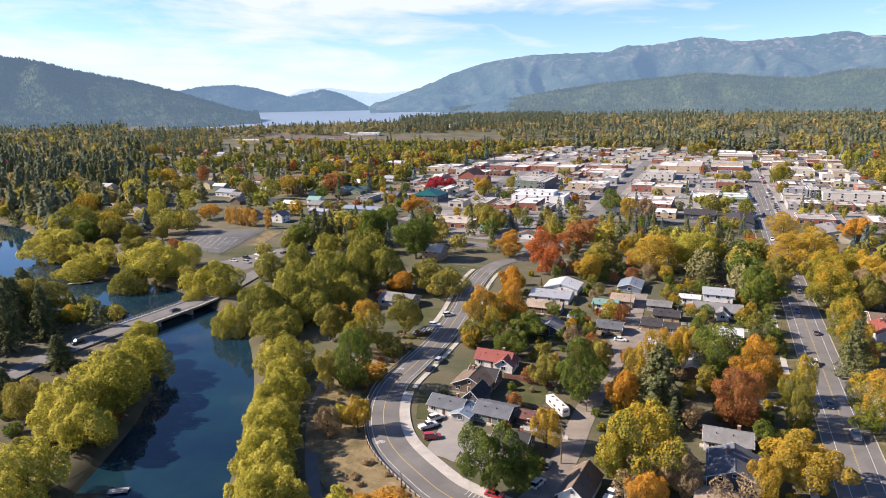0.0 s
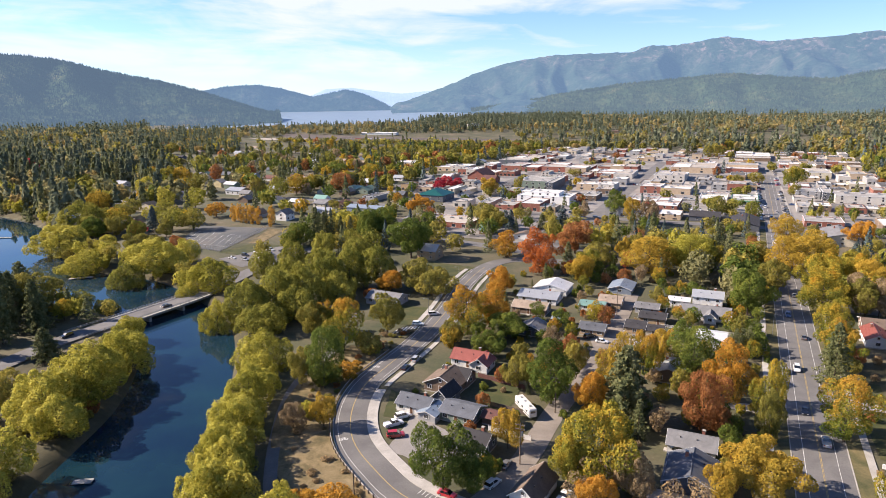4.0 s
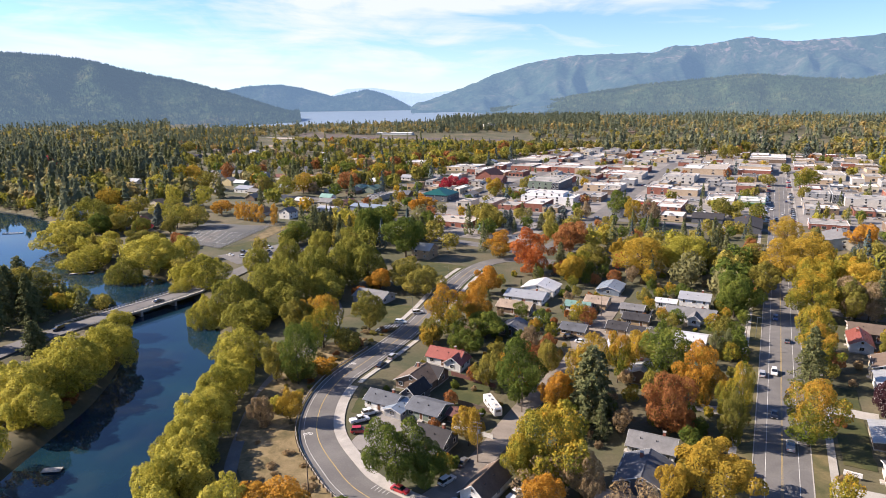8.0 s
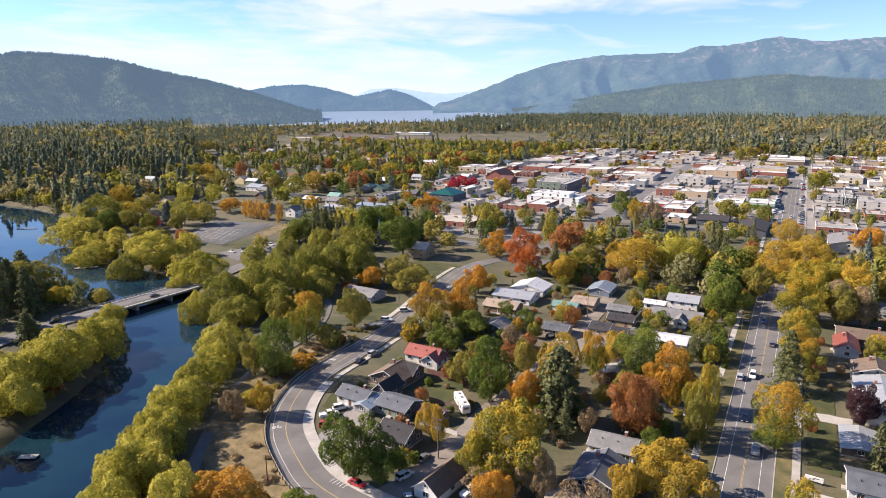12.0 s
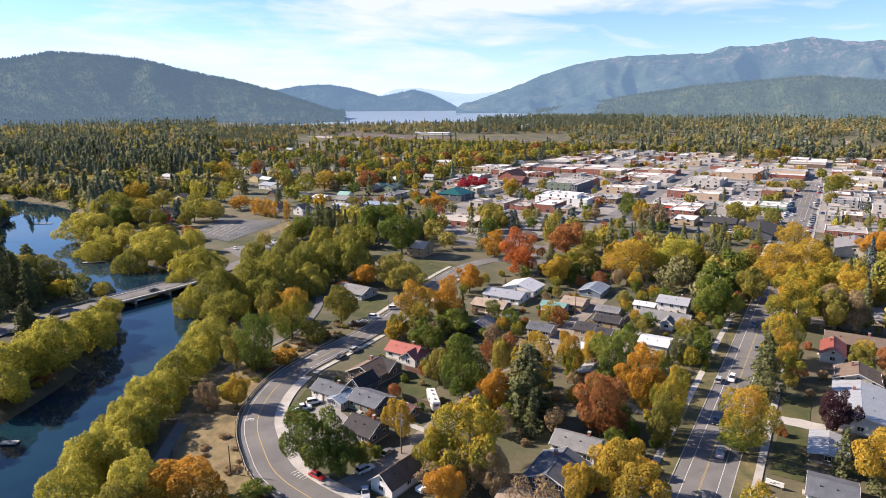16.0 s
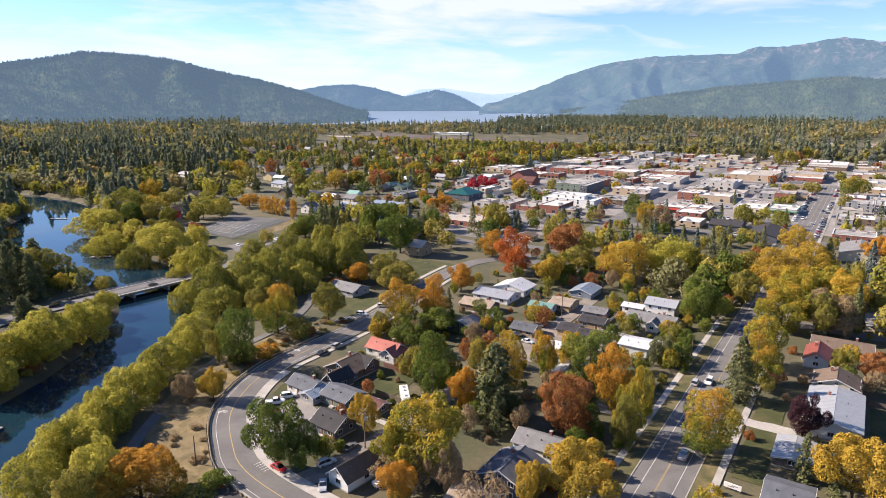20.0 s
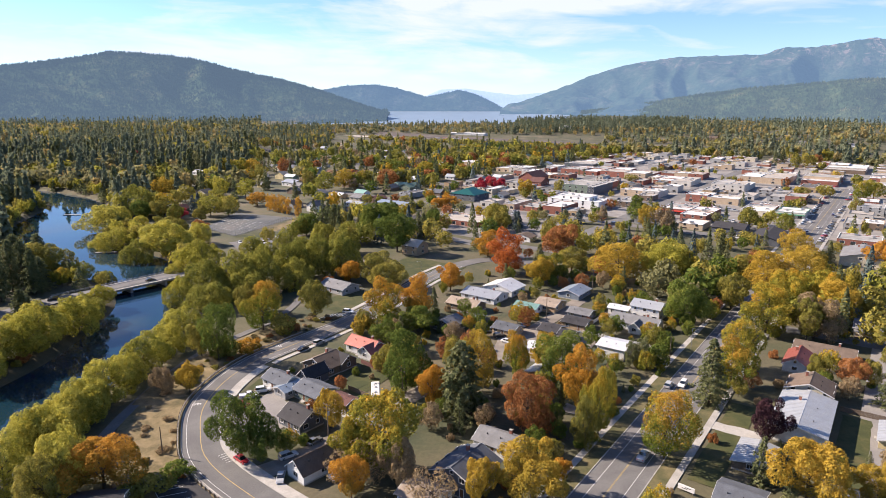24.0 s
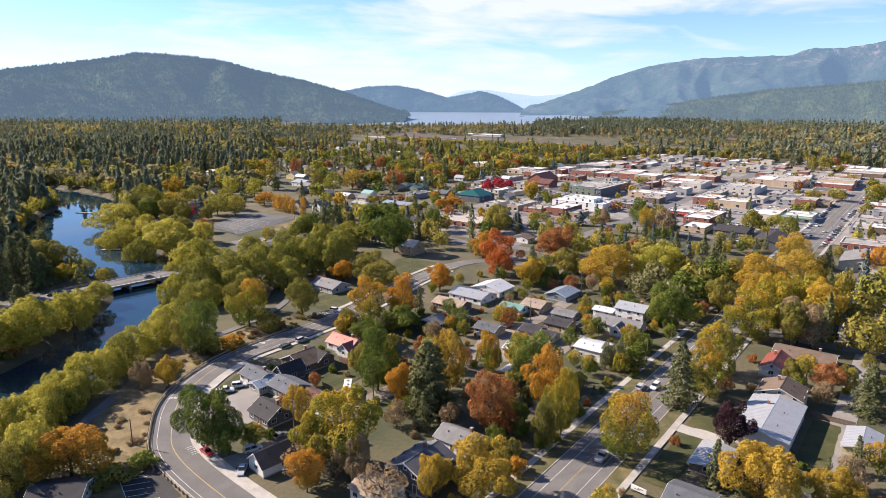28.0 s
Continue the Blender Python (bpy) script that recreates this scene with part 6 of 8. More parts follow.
# river walk
tree("tall", "green_leaf", -80.9, 183.7, 21.0, 6.8)
tree("tall", "turning_leaf", -80.3, 214.0, 19.6, 7.8)
tree("round", "olive_leaf", -67.1, 232.1, 15.4, 8.4)
tree("bush", "olive_leaf", -71.5, 213.4, 7.2, 5.9)
tree("bush", "orange_leaf", -75.0, 193.7, 4.8, 5.5)
tree("bush", "rust_leaf", -70.1, 215.6, 3.6, 4.0)
tree("round", "yellow_leaf", -76.2, 159.9, 9.8, 4.3)
tree("round", "olive_leaf", -88.6, 185.5, 12.6, 5.2)
tree("bush", "olive_leaf", -80.7, 188.1, 6.0, 5.3)
tree("round", "orange_leaf", -66.3, 111.6, 12.6, 9.5)
tree("bush", "olive_leaf", -55.7, 111.6, 4.8, 5.7)
tree("bush", "green_leaf", -53.0, 119.4, 3.6, 4.0)
tree("bush", "willow_leaf", -82.4, 165.6, 4.8, 3.2)
tree("round", "olive_leaf", -95.2, 229.1, 14.0, 6.3)
tree("round", "tan_leaf", -84.0, 158.0, 8.4, 3.8)
tree("bush", "tan_leaf", -97.0, 249.9, 6.0, 7.8)
tree("round", "turning_leaf", -91.8, 233.2, 12.6, 6.2)
# bend block
tree("round", "green_leaf", -42.5, 130.3, 16.8, 7.2)
tree("round", "green_leaf", -36.0, 129.5, 12.6, 5.0)
tree("round", "yellow_leaf", -26.4, 149.1, 11.2, 4.3)
tree("column", "green_leaf", -32.0, 133.6, 7.5, 1.7)
tree("column", "green_leaf", -34.0, 134.4, 6.2, 1.4)
tree("tall", "turning_leaf", -36.3, 230.3, 19.6, 8.8)
tree("tall", "orange_leaf", -25.7, 238.7, 19.6, 7.4)
tree("round", "olive_leaf", -42.3, 222.2, 8.4, 4.4)
tree("round", "green_leaf", -22.2, 224.9, 11.2, 9.1)
tree("round", "green_leaf", -28.2, 208.5, 9.8, 6.6)
tree("tall", "green_leaf", -12.4, 173.3, 21.0, 7.8)
tree("round", "olive_leaf", -21.0, 184.1, 11.2, 5.0)
tree("round", "olive_leaf", -1.7, 194.9, 11.2, 4.4)
tree("round", "orange_leaf", -21.1, 280.8, 14.0, 7.4)
tree("bush", "yellow_leaf", -42.5, 219.4, 7.2, 4.6)
tree("round", "olive_leaf", -59.9, 289.4, 14.0, 10.3)
tree("round", "orange_leaf", -71.0, 283.8, 11.2, 6.4)
tree("round", "olive_leaf", -49.3, 279.6, 12.6, 10.0)
tree("bush", "rust_leaf", -79.5, 276.4, 4.8, 3.7)
# alley gardens
tree("pine", "spruce_leaf", 6.5, 162.9, 23.0, 8.2)
tree("tall", "yellow_leaf", 7.9, 176.9, 21.0, 6.3)
tree("round", "orange_leaf", -2.1, 165.5, 14.0, 4.9)
tree("round", "gold_leaf", -6.2, 132.9, 19.6, 9.9)
tree("round", "gold_leaf", -13.1, 131.2, 14.0, 5.6)
tree("round", "tan_leaf", -0.2, 126.1, 12.6, 4.7)
tree("sparse", "tan_leaf", -9.6, 125.3, 10.4, 7.6)
tree("round", "orange_leaf", -9.8, 120.0, 11.2, 4.9)
tree("tall", "rust_leaf", 25.4, 156.8, 18.2, 6.5)
tree("tall", "gold_leaf", 43.9, 160.2, 19.6, 4.5)
tree("tall", "olive_leaf", 40.4, 152.2, 15.4, 3.7)
tree("tall", "orange_leaf", 38.8, 173.7, 19.6, 6.9)
tree("tall", "green_leaf", 33.4, 187.6, 18.2, 8.3)
tree("round", "yellow_leaf", 27.4, 198.0, 14.0, 4.9)
tree("round", "yellow_leaf", 29.0, 129.4, 14.0, 8.9)
tree("round", "yellow_leaf", 18.3, 124.9, 11.2, 4.2)
tree("sparse", "tan_leaf", 9.0, 118.6, 10.4, 5.6)
tree("bush", "orange_leaf", 35.1, 139.2, 4.8, 2.6)
tree("column", "spruce_leaf", 58.5, 208.9, 11.2, 2.7)
tree("column", "spruce_leaf", 54.9, 208.7, 10.0, 2.2)
tree("bush", "green_leaf", 63.3, 213.1, 7.2, 5.5)
tree("round", "turning_leaf", 19.0, 188.6, 16.8, 5.1)
# avenue
tree("round", "green_leaf", 77.0, 251.0, 19.6, 9.6)
tree("tall", "yellow_leaf", 55.1, 315.1, 19.6, 14.1)
tree("tall", "willow_leaf", 76.6, 320.1, 19.6, 12.9)
tree("round", "gold_leaf", 86.3, 320.2, 16.8, 6.8)
tree("tall", "olive_leaf", 113.4, 327.5, 14.0, 8.3)
tree("tall", "gold_leaf", 107.2, 252.6, 19.6, 11.2)
tree("tall", "yellow_leaf", 140.4, 322.8, 19.6, 12.8)
tree("tall", "gold_leaf", 90.4, 213.8, 18.2, 7.3)
tree("tall", "turning_leaf", 83.7, 198.1, 16.8, 6.8)
tree("spruce", "spruce_leaf", 75.8, 186.7, 20.5, 6.4)
tree("tall", "turning_leaf", 59.7, 152.4, 18.2, 7.9)
tree("tall", "yellow_leaf", 133.9, 268.0, 18.2, 10.1)
tree("tall", "gold_leaf", 134.3, 287.4, 18.2, 10.8)
tree("round", "olive_leaf", 119.5, 247.2, 16.8, 7.3)
tree("tall", "yellow_leaf", 152.1, 376.4, 18.2, 9.4)
tree("round", "olive_leaf", 100.4, 281.7, 15.4, 7.2)
tree("round", "yellow_leaf", 88.1, 140.2, 15.4, 8.9)
tree("round", "yellow_leaf", 102.7, 142.0, 11.2, 5.8)
tree("round", "purple_leaf", 86.3, 165.3, 12.6, 5.5)
tree("round", "olive_leaf", 111.1, 207.0, 9.8, 3.3)
tree("round", "rust_leaf", 120.4, 207.2, 9.8, 5.0)
tree("round", "olive_leaf", 126.8, 210.1, 8.4, 3.7)
tree("spruce", "spruce_leaf", 127.0, 193.6, 16.1, 6.0)
tree("round", "gold_leaf", 139.1, 279.7, 18.2, 8.7)
tree("round", "tan_leaf", 122.4, 249.0, 16.8, 8.9)
tree("round", "gold_leaf", 119.0, 277.9, 19.6, 9.9)
tree("spruce", "blue_spruce_leaf", 159.8, 301.7, 13.8, 6.1)
tree("spruce", "blue_spruce_leaf", 159.4, 321.3, 13.8, 5.4)
tree("spruce", "spruce_leaf", 167.1, 372.3, 13.8, 3.8)
tree("tall", "yellow_leaf", 121.3, 312.0, 19.6, 12.3)
tree("round", "orange_leaf", 192.1, 370.6, 15.4, 9.1)
tree("sparse", "tan_leaf", 125.9, 246.0, 11.7, 5.9)
# park and town edge
tree("tall", "scarlet_leaf", 0.7, 317.4, 23.8, 10.7)
tree("tall", "orange_leaf", -14.3, 351.1, 15.4, 9.1)
tree("round", "rust_leaf", 25.7, 358.5, 18.2, 12.2)
tree("round", "yellow_leaf", 18.8, 299.2, 14.0, 7.3)
tree("spruce", "spruce_leaf", 16.4, 325.4, 14.9, 4.9)
tree("tall", "green_leaf", 75.0, 477.6, 20.0, 9.0)
tree("tall", "yellow_leaf", 78.9, 445.0, 18.8, 6.2)
tree("round", "green_leaf", -90.9, 393.8, 22.4, 12.1)
tree("round", "green_leaf", -67.3, 350.4, 23.8, 13.8)
tree("round", "green_leaf", -96.8, 386.8, 18.2, 8.5)
tree("spruce", "spruce_leaf", -127.8, 405.7, 19.5, 7.2)
tree("spruce", "spruce_leaf", -117.5, 408.7, 16.1, 3.8)
tree("spruce", "spruce_leaf", -111.7, 411.2, 14.9, 3.8)
tree("spruce", "spruce_leaf", -62.4, 393.7, 16.1, 6.0)
tree("round", "green_leaf", -140.2, 386.9, 15.4, 10.3)
tree("round", "olive_leaf", -18.8, 421.7, 18.2, 10.9)
tree("spruce", "blue_spruce_leaf", -5.6, 430.2, 13.8, 4.9)
tree("round", "yellow_leaf", -15.3, 583.2, 16.8, 8.9)
tree("round", "crimson_leaf", -53.7, 636.7, 12.6, 8.2)
tree("round", "crimson_leaf", -43.8, 629.7, 11.2, 7.0)
tree("round", "crimson_leaf", -60.7, 617.9, 12.6, 7.9)
tree("round", "crimson_leaf", 46.1, 323.5, 9.8, 3.3)
tree("spruce", "spruce_leaf", -21.3, 380.8, 10.3, 2.0)
tree("round", "gold_leaf", -140.5, 727.8, 16.8, 15.6)
tree("round", "gold_leaf", -156.8, 652.4, 15.4, 14.1)
tree("round", "crimson_leaf", -571.8, 783.9, 16.8, 11.6)
tree("spruce", "blue_spruce_leaf", -267.6, 461.4, 14.9, 5.5)
tree("round", "crimson_leaf", -260.8, 425.6, 8.4, 7.0)
tree("round", "orange_leaf", -70.9, 514.8, 9.8, 8.9)
tree("round", "orange_leaf", -78.2, 499.5, 9.8, 6.5)
tree("spruce", "blue_spruce_leaf", 25.5, 418.3, 11.5, 5.3)
tree("spruce", "spruce_leaf", 15.1, 428.5, 11.5, 4.8)
tree("round", "gold_leaf", 23.4, 306.4, 14.0, 7.9)
tree("round", "olive_leaf", 32.7, 330.0, 12.6, 8.5)
tree("spruce", "spruce_leaf", 113.1, 374.8, 14.9, 5.5)
tree("round", "yellow_leaf", 49.5, 344.6, 12.6, 4.4)

# row of turning poplars behind the sports courts
for x, y, h in ((-211.0, 473.1, 14), (-205.1, 468.6, 15), (-199.5, 466.5, 15), (-194.5, 464.0, 14.5), (-188.9, 460.8, 14), (-176.3, 452.8, 16)):
    tree("column", "poplar_leaf", x, y, h, 3.2, label="slender orange-gold poplar in a row by the courts")

# tall dark conifers by the bridge road, and brush on the near river bank
for x, y, h, r in ((-214, 226, 26, 6), (-208, 238, 23, 5.5), (-222, 240, 26, 6), (-218, 212, 24, 6), (-186.0, 209, 13, 5.2), (-190, 186, 11, 4.5)):
    if np.min(np.hypot(BRIDGE_ROAD[:, 0] - x, BRIDGE_ROAD[:, 1] - y)) > 7.5:
        tree("pine", "spruce_leaf", x, y, h, r)
for x, y, h, r, m_ in ((-229, 228, 17, 7, "olive_leaf"), (-213, 198, 14, 7, "willow_green_leaf"), (-225, 200, 16, 7, "olive_leaf"), (-232, 248, 15, 7, "tan_leaf"), (-238, 214, 17, 8, "olive_leaf"), (-206, 252, 10, 5, "gold_leaf"), (-240, 262, 14, 7, "willow_green_leaf")):
    tree("tall" if h > 14.5 else "round", m_, x, y, h, r)
quad_sheet("bank_earth", [(-205, 128), (-118, 118), (-120, 158), (-178, 186)], 0.05, "shaded_litter", "dark earth bank with leaf litter and brush", "ground")
gb = random.Random(61)
for i in range(85):
    x, y = gb.uniform(-196, -122), gb.uniform(118, 184)
    if np.min(np.hypot(RIVER[:, 0] - x, RIVER[:, 1] - y) - RIVER[:, 2]) < 4.5 or not clear_of(x, y, 1.6):
        continue
    keep_out(x, y, 1.2)
    h = gb.uniform(1.2, 3.6)
    tree("bush", gb.choice(("bramble_leaf", "green_leaf", "olive_leaf", "rust_leaf", "olive_leaf")), x, y, h, h * gb.uniform(0.7, 1.2), label="low dark brush on the river bank")


# earth strips along both banks, the shade of the willows put into their dark colour
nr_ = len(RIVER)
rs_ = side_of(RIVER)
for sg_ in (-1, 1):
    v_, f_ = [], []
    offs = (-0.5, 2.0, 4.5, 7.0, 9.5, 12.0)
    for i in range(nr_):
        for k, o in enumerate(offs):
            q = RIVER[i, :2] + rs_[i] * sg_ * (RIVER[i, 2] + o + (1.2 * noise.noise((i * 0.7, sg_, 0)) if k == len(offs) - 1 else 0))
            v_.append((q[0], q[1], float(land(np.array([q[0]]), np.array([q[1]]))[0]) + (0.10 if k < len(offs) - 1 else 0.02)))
    n_ = len(offs)
    f_ = [(i * n_ + k, i * n_ + k + 1, (i + 1) * n_ + k + 1, (i + 1) * n_ + k)[::sg_] for i in range(nr_ - 1) for k in range(n_ - 1)]
    tagged(mesh_ob("bank_earth", v_, f_, "shaded_litter", smooth=True), "river bank earth with fallen leaves, willow shade put into its dark colour", "ground", kind="structure")


# dry tufts, weeds and low brush on the grass slope inside the bend
gd = random.Random(88)
made = 0
for i in range(600):
    k = gd.randrange(len(BEND))
    off = gd.uniform(6.5, 17)
    x, y = BEND[k, :2] - side_of(BEND)[k] * off
    if not (118 < y < 235) or x > -50 or not clear_of(x, y, 1.0) or np.min(np.hypot(BEND[:, 0] - x, BEND[:, 1] - y)) < 6.3:
        continue
    keep_out(x, y, 0.6)
    h = gd.uniform(0.5, 1.5)
    tree("bush", gd.choice(("tan_leaf", "tan_leaf", "olive_leaf", "bramble_leaf", "rust_leaf")), x, y, h, h * gd.uniform(0.9, 1.5), label="low dry weeds on the tan grass slope")
    made += 1
    if made > 48:
        break

# ---- bridge ----
def along(line, step, lo=0.0, z=0.0):
    """Evenly spaced poses along a line, offset to its right."""
    s = side_of(line)
    seg = np.r_[0, np.cumsum(np.linalg.norm(np.diff(line[:, :2], axis=0), axis=1))]
    for q in np.arange(0, seg[-1], step):
        x, y = np.interp(q, seg, line[:, 0]), np.interp(q, seg, line[:, 1])
        sx, sy = np.interp(q, seg, s[:, 0]), np.interp(q, seg, s[:, 1])
        zz = np.interp(q, seg, line[:, 2]) if line.shape[1] > 2 else land_at(x, y)
        yield x + sx * lo, y + sy * lo, zz + z, math.degrees(math.atan2(sy, sx))


bridge = thing("bridge", "low concrete road bridge with grey railings over the river", "bridge")
span = BRIDGE_ROAD[(BRIDGE_ROAD[:, 1] > 247) & (BRIDGE_ROAD[:, 1] < 292)]
for name, lo, hi, z, th in (("deck", -5.6, 5.6, 0.06, 1.0), ("walkway", -6.2, -5.0, 0.26, 0.5), ("walkway", 5.0, 6.2, 0.26, 0.5)):
    ribbon(name, span, lo, hi, z, "concrete", parent=bridge, thick=th, kind="")
rail_span = BRIDGE_ROAD[(BRIDGE_ROAD[:, 1] > 230) & (BRIDGE_ROAD[:, 1] < 298)]
for lo in (-6.0, 6.0):
    for z in (0.75, 1.2):
        ribbon("rail", rail_span, lo - 0.06, lo + 0.06, z, "steel", parent=bridge, thick=0.14, kind="")
    for x, y, z, a in along(rail_span, 2.4, lo):
        put("post", shared(("bridge_post",), lambda: box_bm(-0.08, 0.08, -0.08, 0.08, 0, 1.05, bevel=0.015), "concrete"), bridge, pose(x, y, z + 0.2, 0, 0, a))
for k in (0.3, 0.62):
    i = int(len(span) * k)
    x, y = span[i, :2]
    put("pier", shared(("pier",), lambda: box_bm(-5.2, 5.2, -0.6, 0.6, -8, -0.9, bevel=0.15), "concrete"), bridge, pose(x, y, -1.0, 0, 0, math.degrees(math.atan2(side_of(span)[i][1], side_of(span)[i][0]))))

# ---- timber barrier round the bend ----
barrier = thing("guard_fence", "low weathered timber guard fence round the outside of the bend", "fence")
outer = BEND[(BEND[:, 1] > 108) & (BEND[:, 1] < 212)]
for x, y, z, a in along(outer, 1.9, -5.7):
    put("post", shared(("guard_post",), lambda: box_bm(-0.12, 0.12, -0.12, 0.12, -0.3, 0.95, bevel=0.02), "weathered_wood"), barrier, pose(x, y, z + 0.1, 0, 0, a))
for z in (0.55, 0.92):
    ribbon("rail", outer, -5.60, -5.48, z, "concrete" if z > 0.8 else "weathered_wood", parent=barrier, thick=0.22, kind="")

# ---- crosswalks, arrows and bike symbols ----
for i in range(7):
    p0 = np.array((-64.8 + i * 1.55, 231.0 + i * 1.0))
    ribbon("trim", np.array([p0, p0 + np.array((2.0, 6.0)) * 0.95]), -0.3, 0.3, 0.075, "white_paint_line", "white crosswalk bar", "road marking")
for x, y, rz in ((-69.5, 153.0, 20), (-67.0, 200.0, -15)):
    bike = bmesh.new()
    for cx in (-0.7, 0.7):
        for k in range(10):
            a0, a1 = k * 0.6283, (k + 1) * 0.6283
            q = [(cx + math.cos(a) * r, math.sin(a) * r, 0) for a, r in ((a0, 0.42), (a1, 0.42), (a1, 0.60), (a0, 0.60))]
            bike.faces.new([bike.verts.new(v) for v in q])
    for a, b in (((-0.7, 0), (-0.1, 0.8)), ((-0.1, 0.8), (0.7, 0)), ((-0.1, 0.8), (0.5, 0.8)), ((0.1, 0), (0.5, 0.8))):
        d = (Vector(b) - Vector(a)).normalized()
        n = Vector((-d.y, d.x)) * 0.08
        q = [(a[0] - n.x, a[1] - n.y, 0), (b[0] - n.x, b[1] - n.y, 0), (b[0] + n.x, b[1] + n.y, 0), (a[0] + n.x, a[1] + n.y, 0)]
        bike.faces.new([bike.verts.new(v) for v in q])
    me = bpy.data.meshes.new("trim")
    bike.to_mesh(me)
    bike.free()
    me.materials.append(MATS["white_paint_line"])
    o = tagged(new("trim", me), "white bicycle lane symbol painted on asphalt", "road marking", kind="structure")
    o.matrix_world = pose(x, y, 0.075, 0, 0, rz)
for i in range(5):
    p0 = np.array((-48.2 + i * 0.9, 129.2 - i * 0.55))
    ribbon("trim", np.array([p0, p0 + np.array((1.6, 2.4))]), -0.06, 0.06, 0.07, "white_paint_line", "white hatched marking", "road marking")


# ---- power poles ----
def tube_bm(r0, r1, z0, z1, n=10):
    bm = bmesh.new()
    lo = [bm.verts.new((math.cos(i * 6.2832 / n) * r0, math.sin(i * 6.2832 / n) * r0, z0)) for i in range(n)]
    hi = [bm.verts.new((math.cos(i * 6.2832 / n) * r1, math.sin(i * 6.2832 / n) * r1, z1)) for i in range(n)]
    for i in range(n):
        bm.faces.new((lo[i], lo[(i + 1) % n], hi[(i + 1) % n], hi[i]))
    bm.faces.new(hi)
    bm.faces.new(lo[::-1])
    return bm


def power_pole(x, y, h=11.0, arms=2, rz=-23.1, drum=False):
    ob = thing("power_pole", "tall weathered timber power pole with crossarms", "pole", x, y, land_at(x, y), rz, "power poles along the alley")
    put("pole", shared(("pole", h), lambda: tube_bm(0.17, 0.11, -0.5, h), "weathered_wood"), ob, Matrix())
    for i in range(arms):
        a = put("crossarm", shared(("crossarm",), lambda: box_bm(-1.25, 1.25, -0.06, 0.06, -0.07, 0.07, bevel=0.01), "weathered_wood"), ob, pose(0, -0.15, h - 0.4 - i * 1.1))
        for u in (-1.1, -0.5, 0.5, 1.1):
            put("insulator", shared(("insulator",), lambda: tube_bm(0.06, 0.04, 0.07, 0.28, 8), "concrete"), a, pose(u, 0, 0))
    if drum:
        put("transformer", shared(("transformer",), lambda: tube_bm(0.3, 0.28, 0, 1.0, 12), "steel"), ob, pose(0.45, 0, h - 3.2))
    return ob


POLES = [(-24.0, 141.5, 11), (-11.8, 168.0, 11), (24.7, 251.4, 12), (43.0, 292.0, 11)]
for i, (x, y, h) in enumerate(POLES):
    power_pole(x, y, h, 2 if i < 2 else 1, drum=i == 0)
power_pole(*town(-11.2, 80), 9, 0)
power_pole(-62.3, 127.2, 7.5, 0)
power_pole(*town(62, 118), 10, 1)


def wire(a, b, sag=0.8):
    n = 12
    v, f = [], []
    a, b = Vector(a), Vector(b)
    for i in range(n + 1):
        p_ = a.lerp(b, i / n)
        p_.z -= sag * 4 * (i / n) * (1 - i / n)
        for q in ((0, 0.02), (0.018, -0.012), (-0.018, -0.012)):
            v.append((p_.x + q[0], p_.y, p_.z + q[1]))
    for i in range(n):
        for k in range(3):
            f.append((3 * i + k, 3 * i + (k + 1) % 3, 3 * i + 3 + (k + 1) % 3, 3 * i + 3 + k))
    return tagged(mesh_ob("power_line", v, f, "dark_steel"), "thin dark overhead power line between poles", "power line")


for (x0, y0, h0), (x1, y1, h1) in zip(POLES, POLES[1:]):
    for u in (-1.1, 0.5, 1.1):
        wire((x0 + u * TV[0], y0 + u * TV[1], h0 - 0.15), (x1 + u * TV[0], y1 + u * TV[1], h1 - 0.15))


def street_lamp(x, y, h=8.0, rz=0.0):
    ob = thing("street_lamp", "grey steel street lamp with a curved arm", "street lamp", x, y, land_at(x, y), rz, "street lamps")
    put("pole", shared(("lamp_pole", h), lambda: tube_bm(0.10, 0.06, -0.2, h), "steel"), ob, Matrix())
    put("arm", shared(("lamp_arm",), lambda: box_bm(0, 1.8, -0.04, 0.04, -0.04, 0.04), "steel"), ob, pose(0, 0, h - 0.05))
    put("lamp_head", shared(("lamp_head",), lambda: box_bm(-0.35, 0.35, -0.14, 0.14, -0.08, 0.08, bevel=0.04), "steel"), ob, pose(1.9, 0, h - 0.08))
    return ob


for b in (95, 160, 225, 290, 360, 470):
    street_lamp(*town(-8.2 if b % 2 else 8.2, b), rz=-23.1 if b % 2 else 156.9)
for x, y in ((-52, 250), (-40, 300)):
    street_lamp(x, y, rz=180)


# ---- fences ----
def fence(pts, h=1.6, mat="weathered_wood", label="weathered timber board fence of a back yard", gap=0.0, w=0.28):
    ob = thing("fence", label, "fence")
    line = smooth_line(pts, 2.0) if len(pts) > 2 else np.array([np.array(pts[0]) * (1 - k) + np.array(pts[1]) * k for k in np.linspace(0, 1, 12)])
    for x, y, z, a in along(line, 2.4):
        put("post", shared(("fence_post", h, mat), lambda: box_bm(-0.06, 0.06, -0.06, 0.06, -0.2, h + 0.1), mat), ob, pose(x, y, z, 0, 0, a))
    if gap:
        for z in (0.35, h * 0.62, h):
            ribbon("rail", line, -0.03, 0.03, z, mat, parent=ob, thick=0.12, kind="")
    else:
        for x, y, z, a in along(line, w + 0.02, 0.05):
            put("board", shared(("board", h, mat), lambda: box_bm(-0.015, 0.015, -w / 2, w / 2, 0.05, h), mat), ob, pose(x, y, z, 0, 0, a))
    return ob


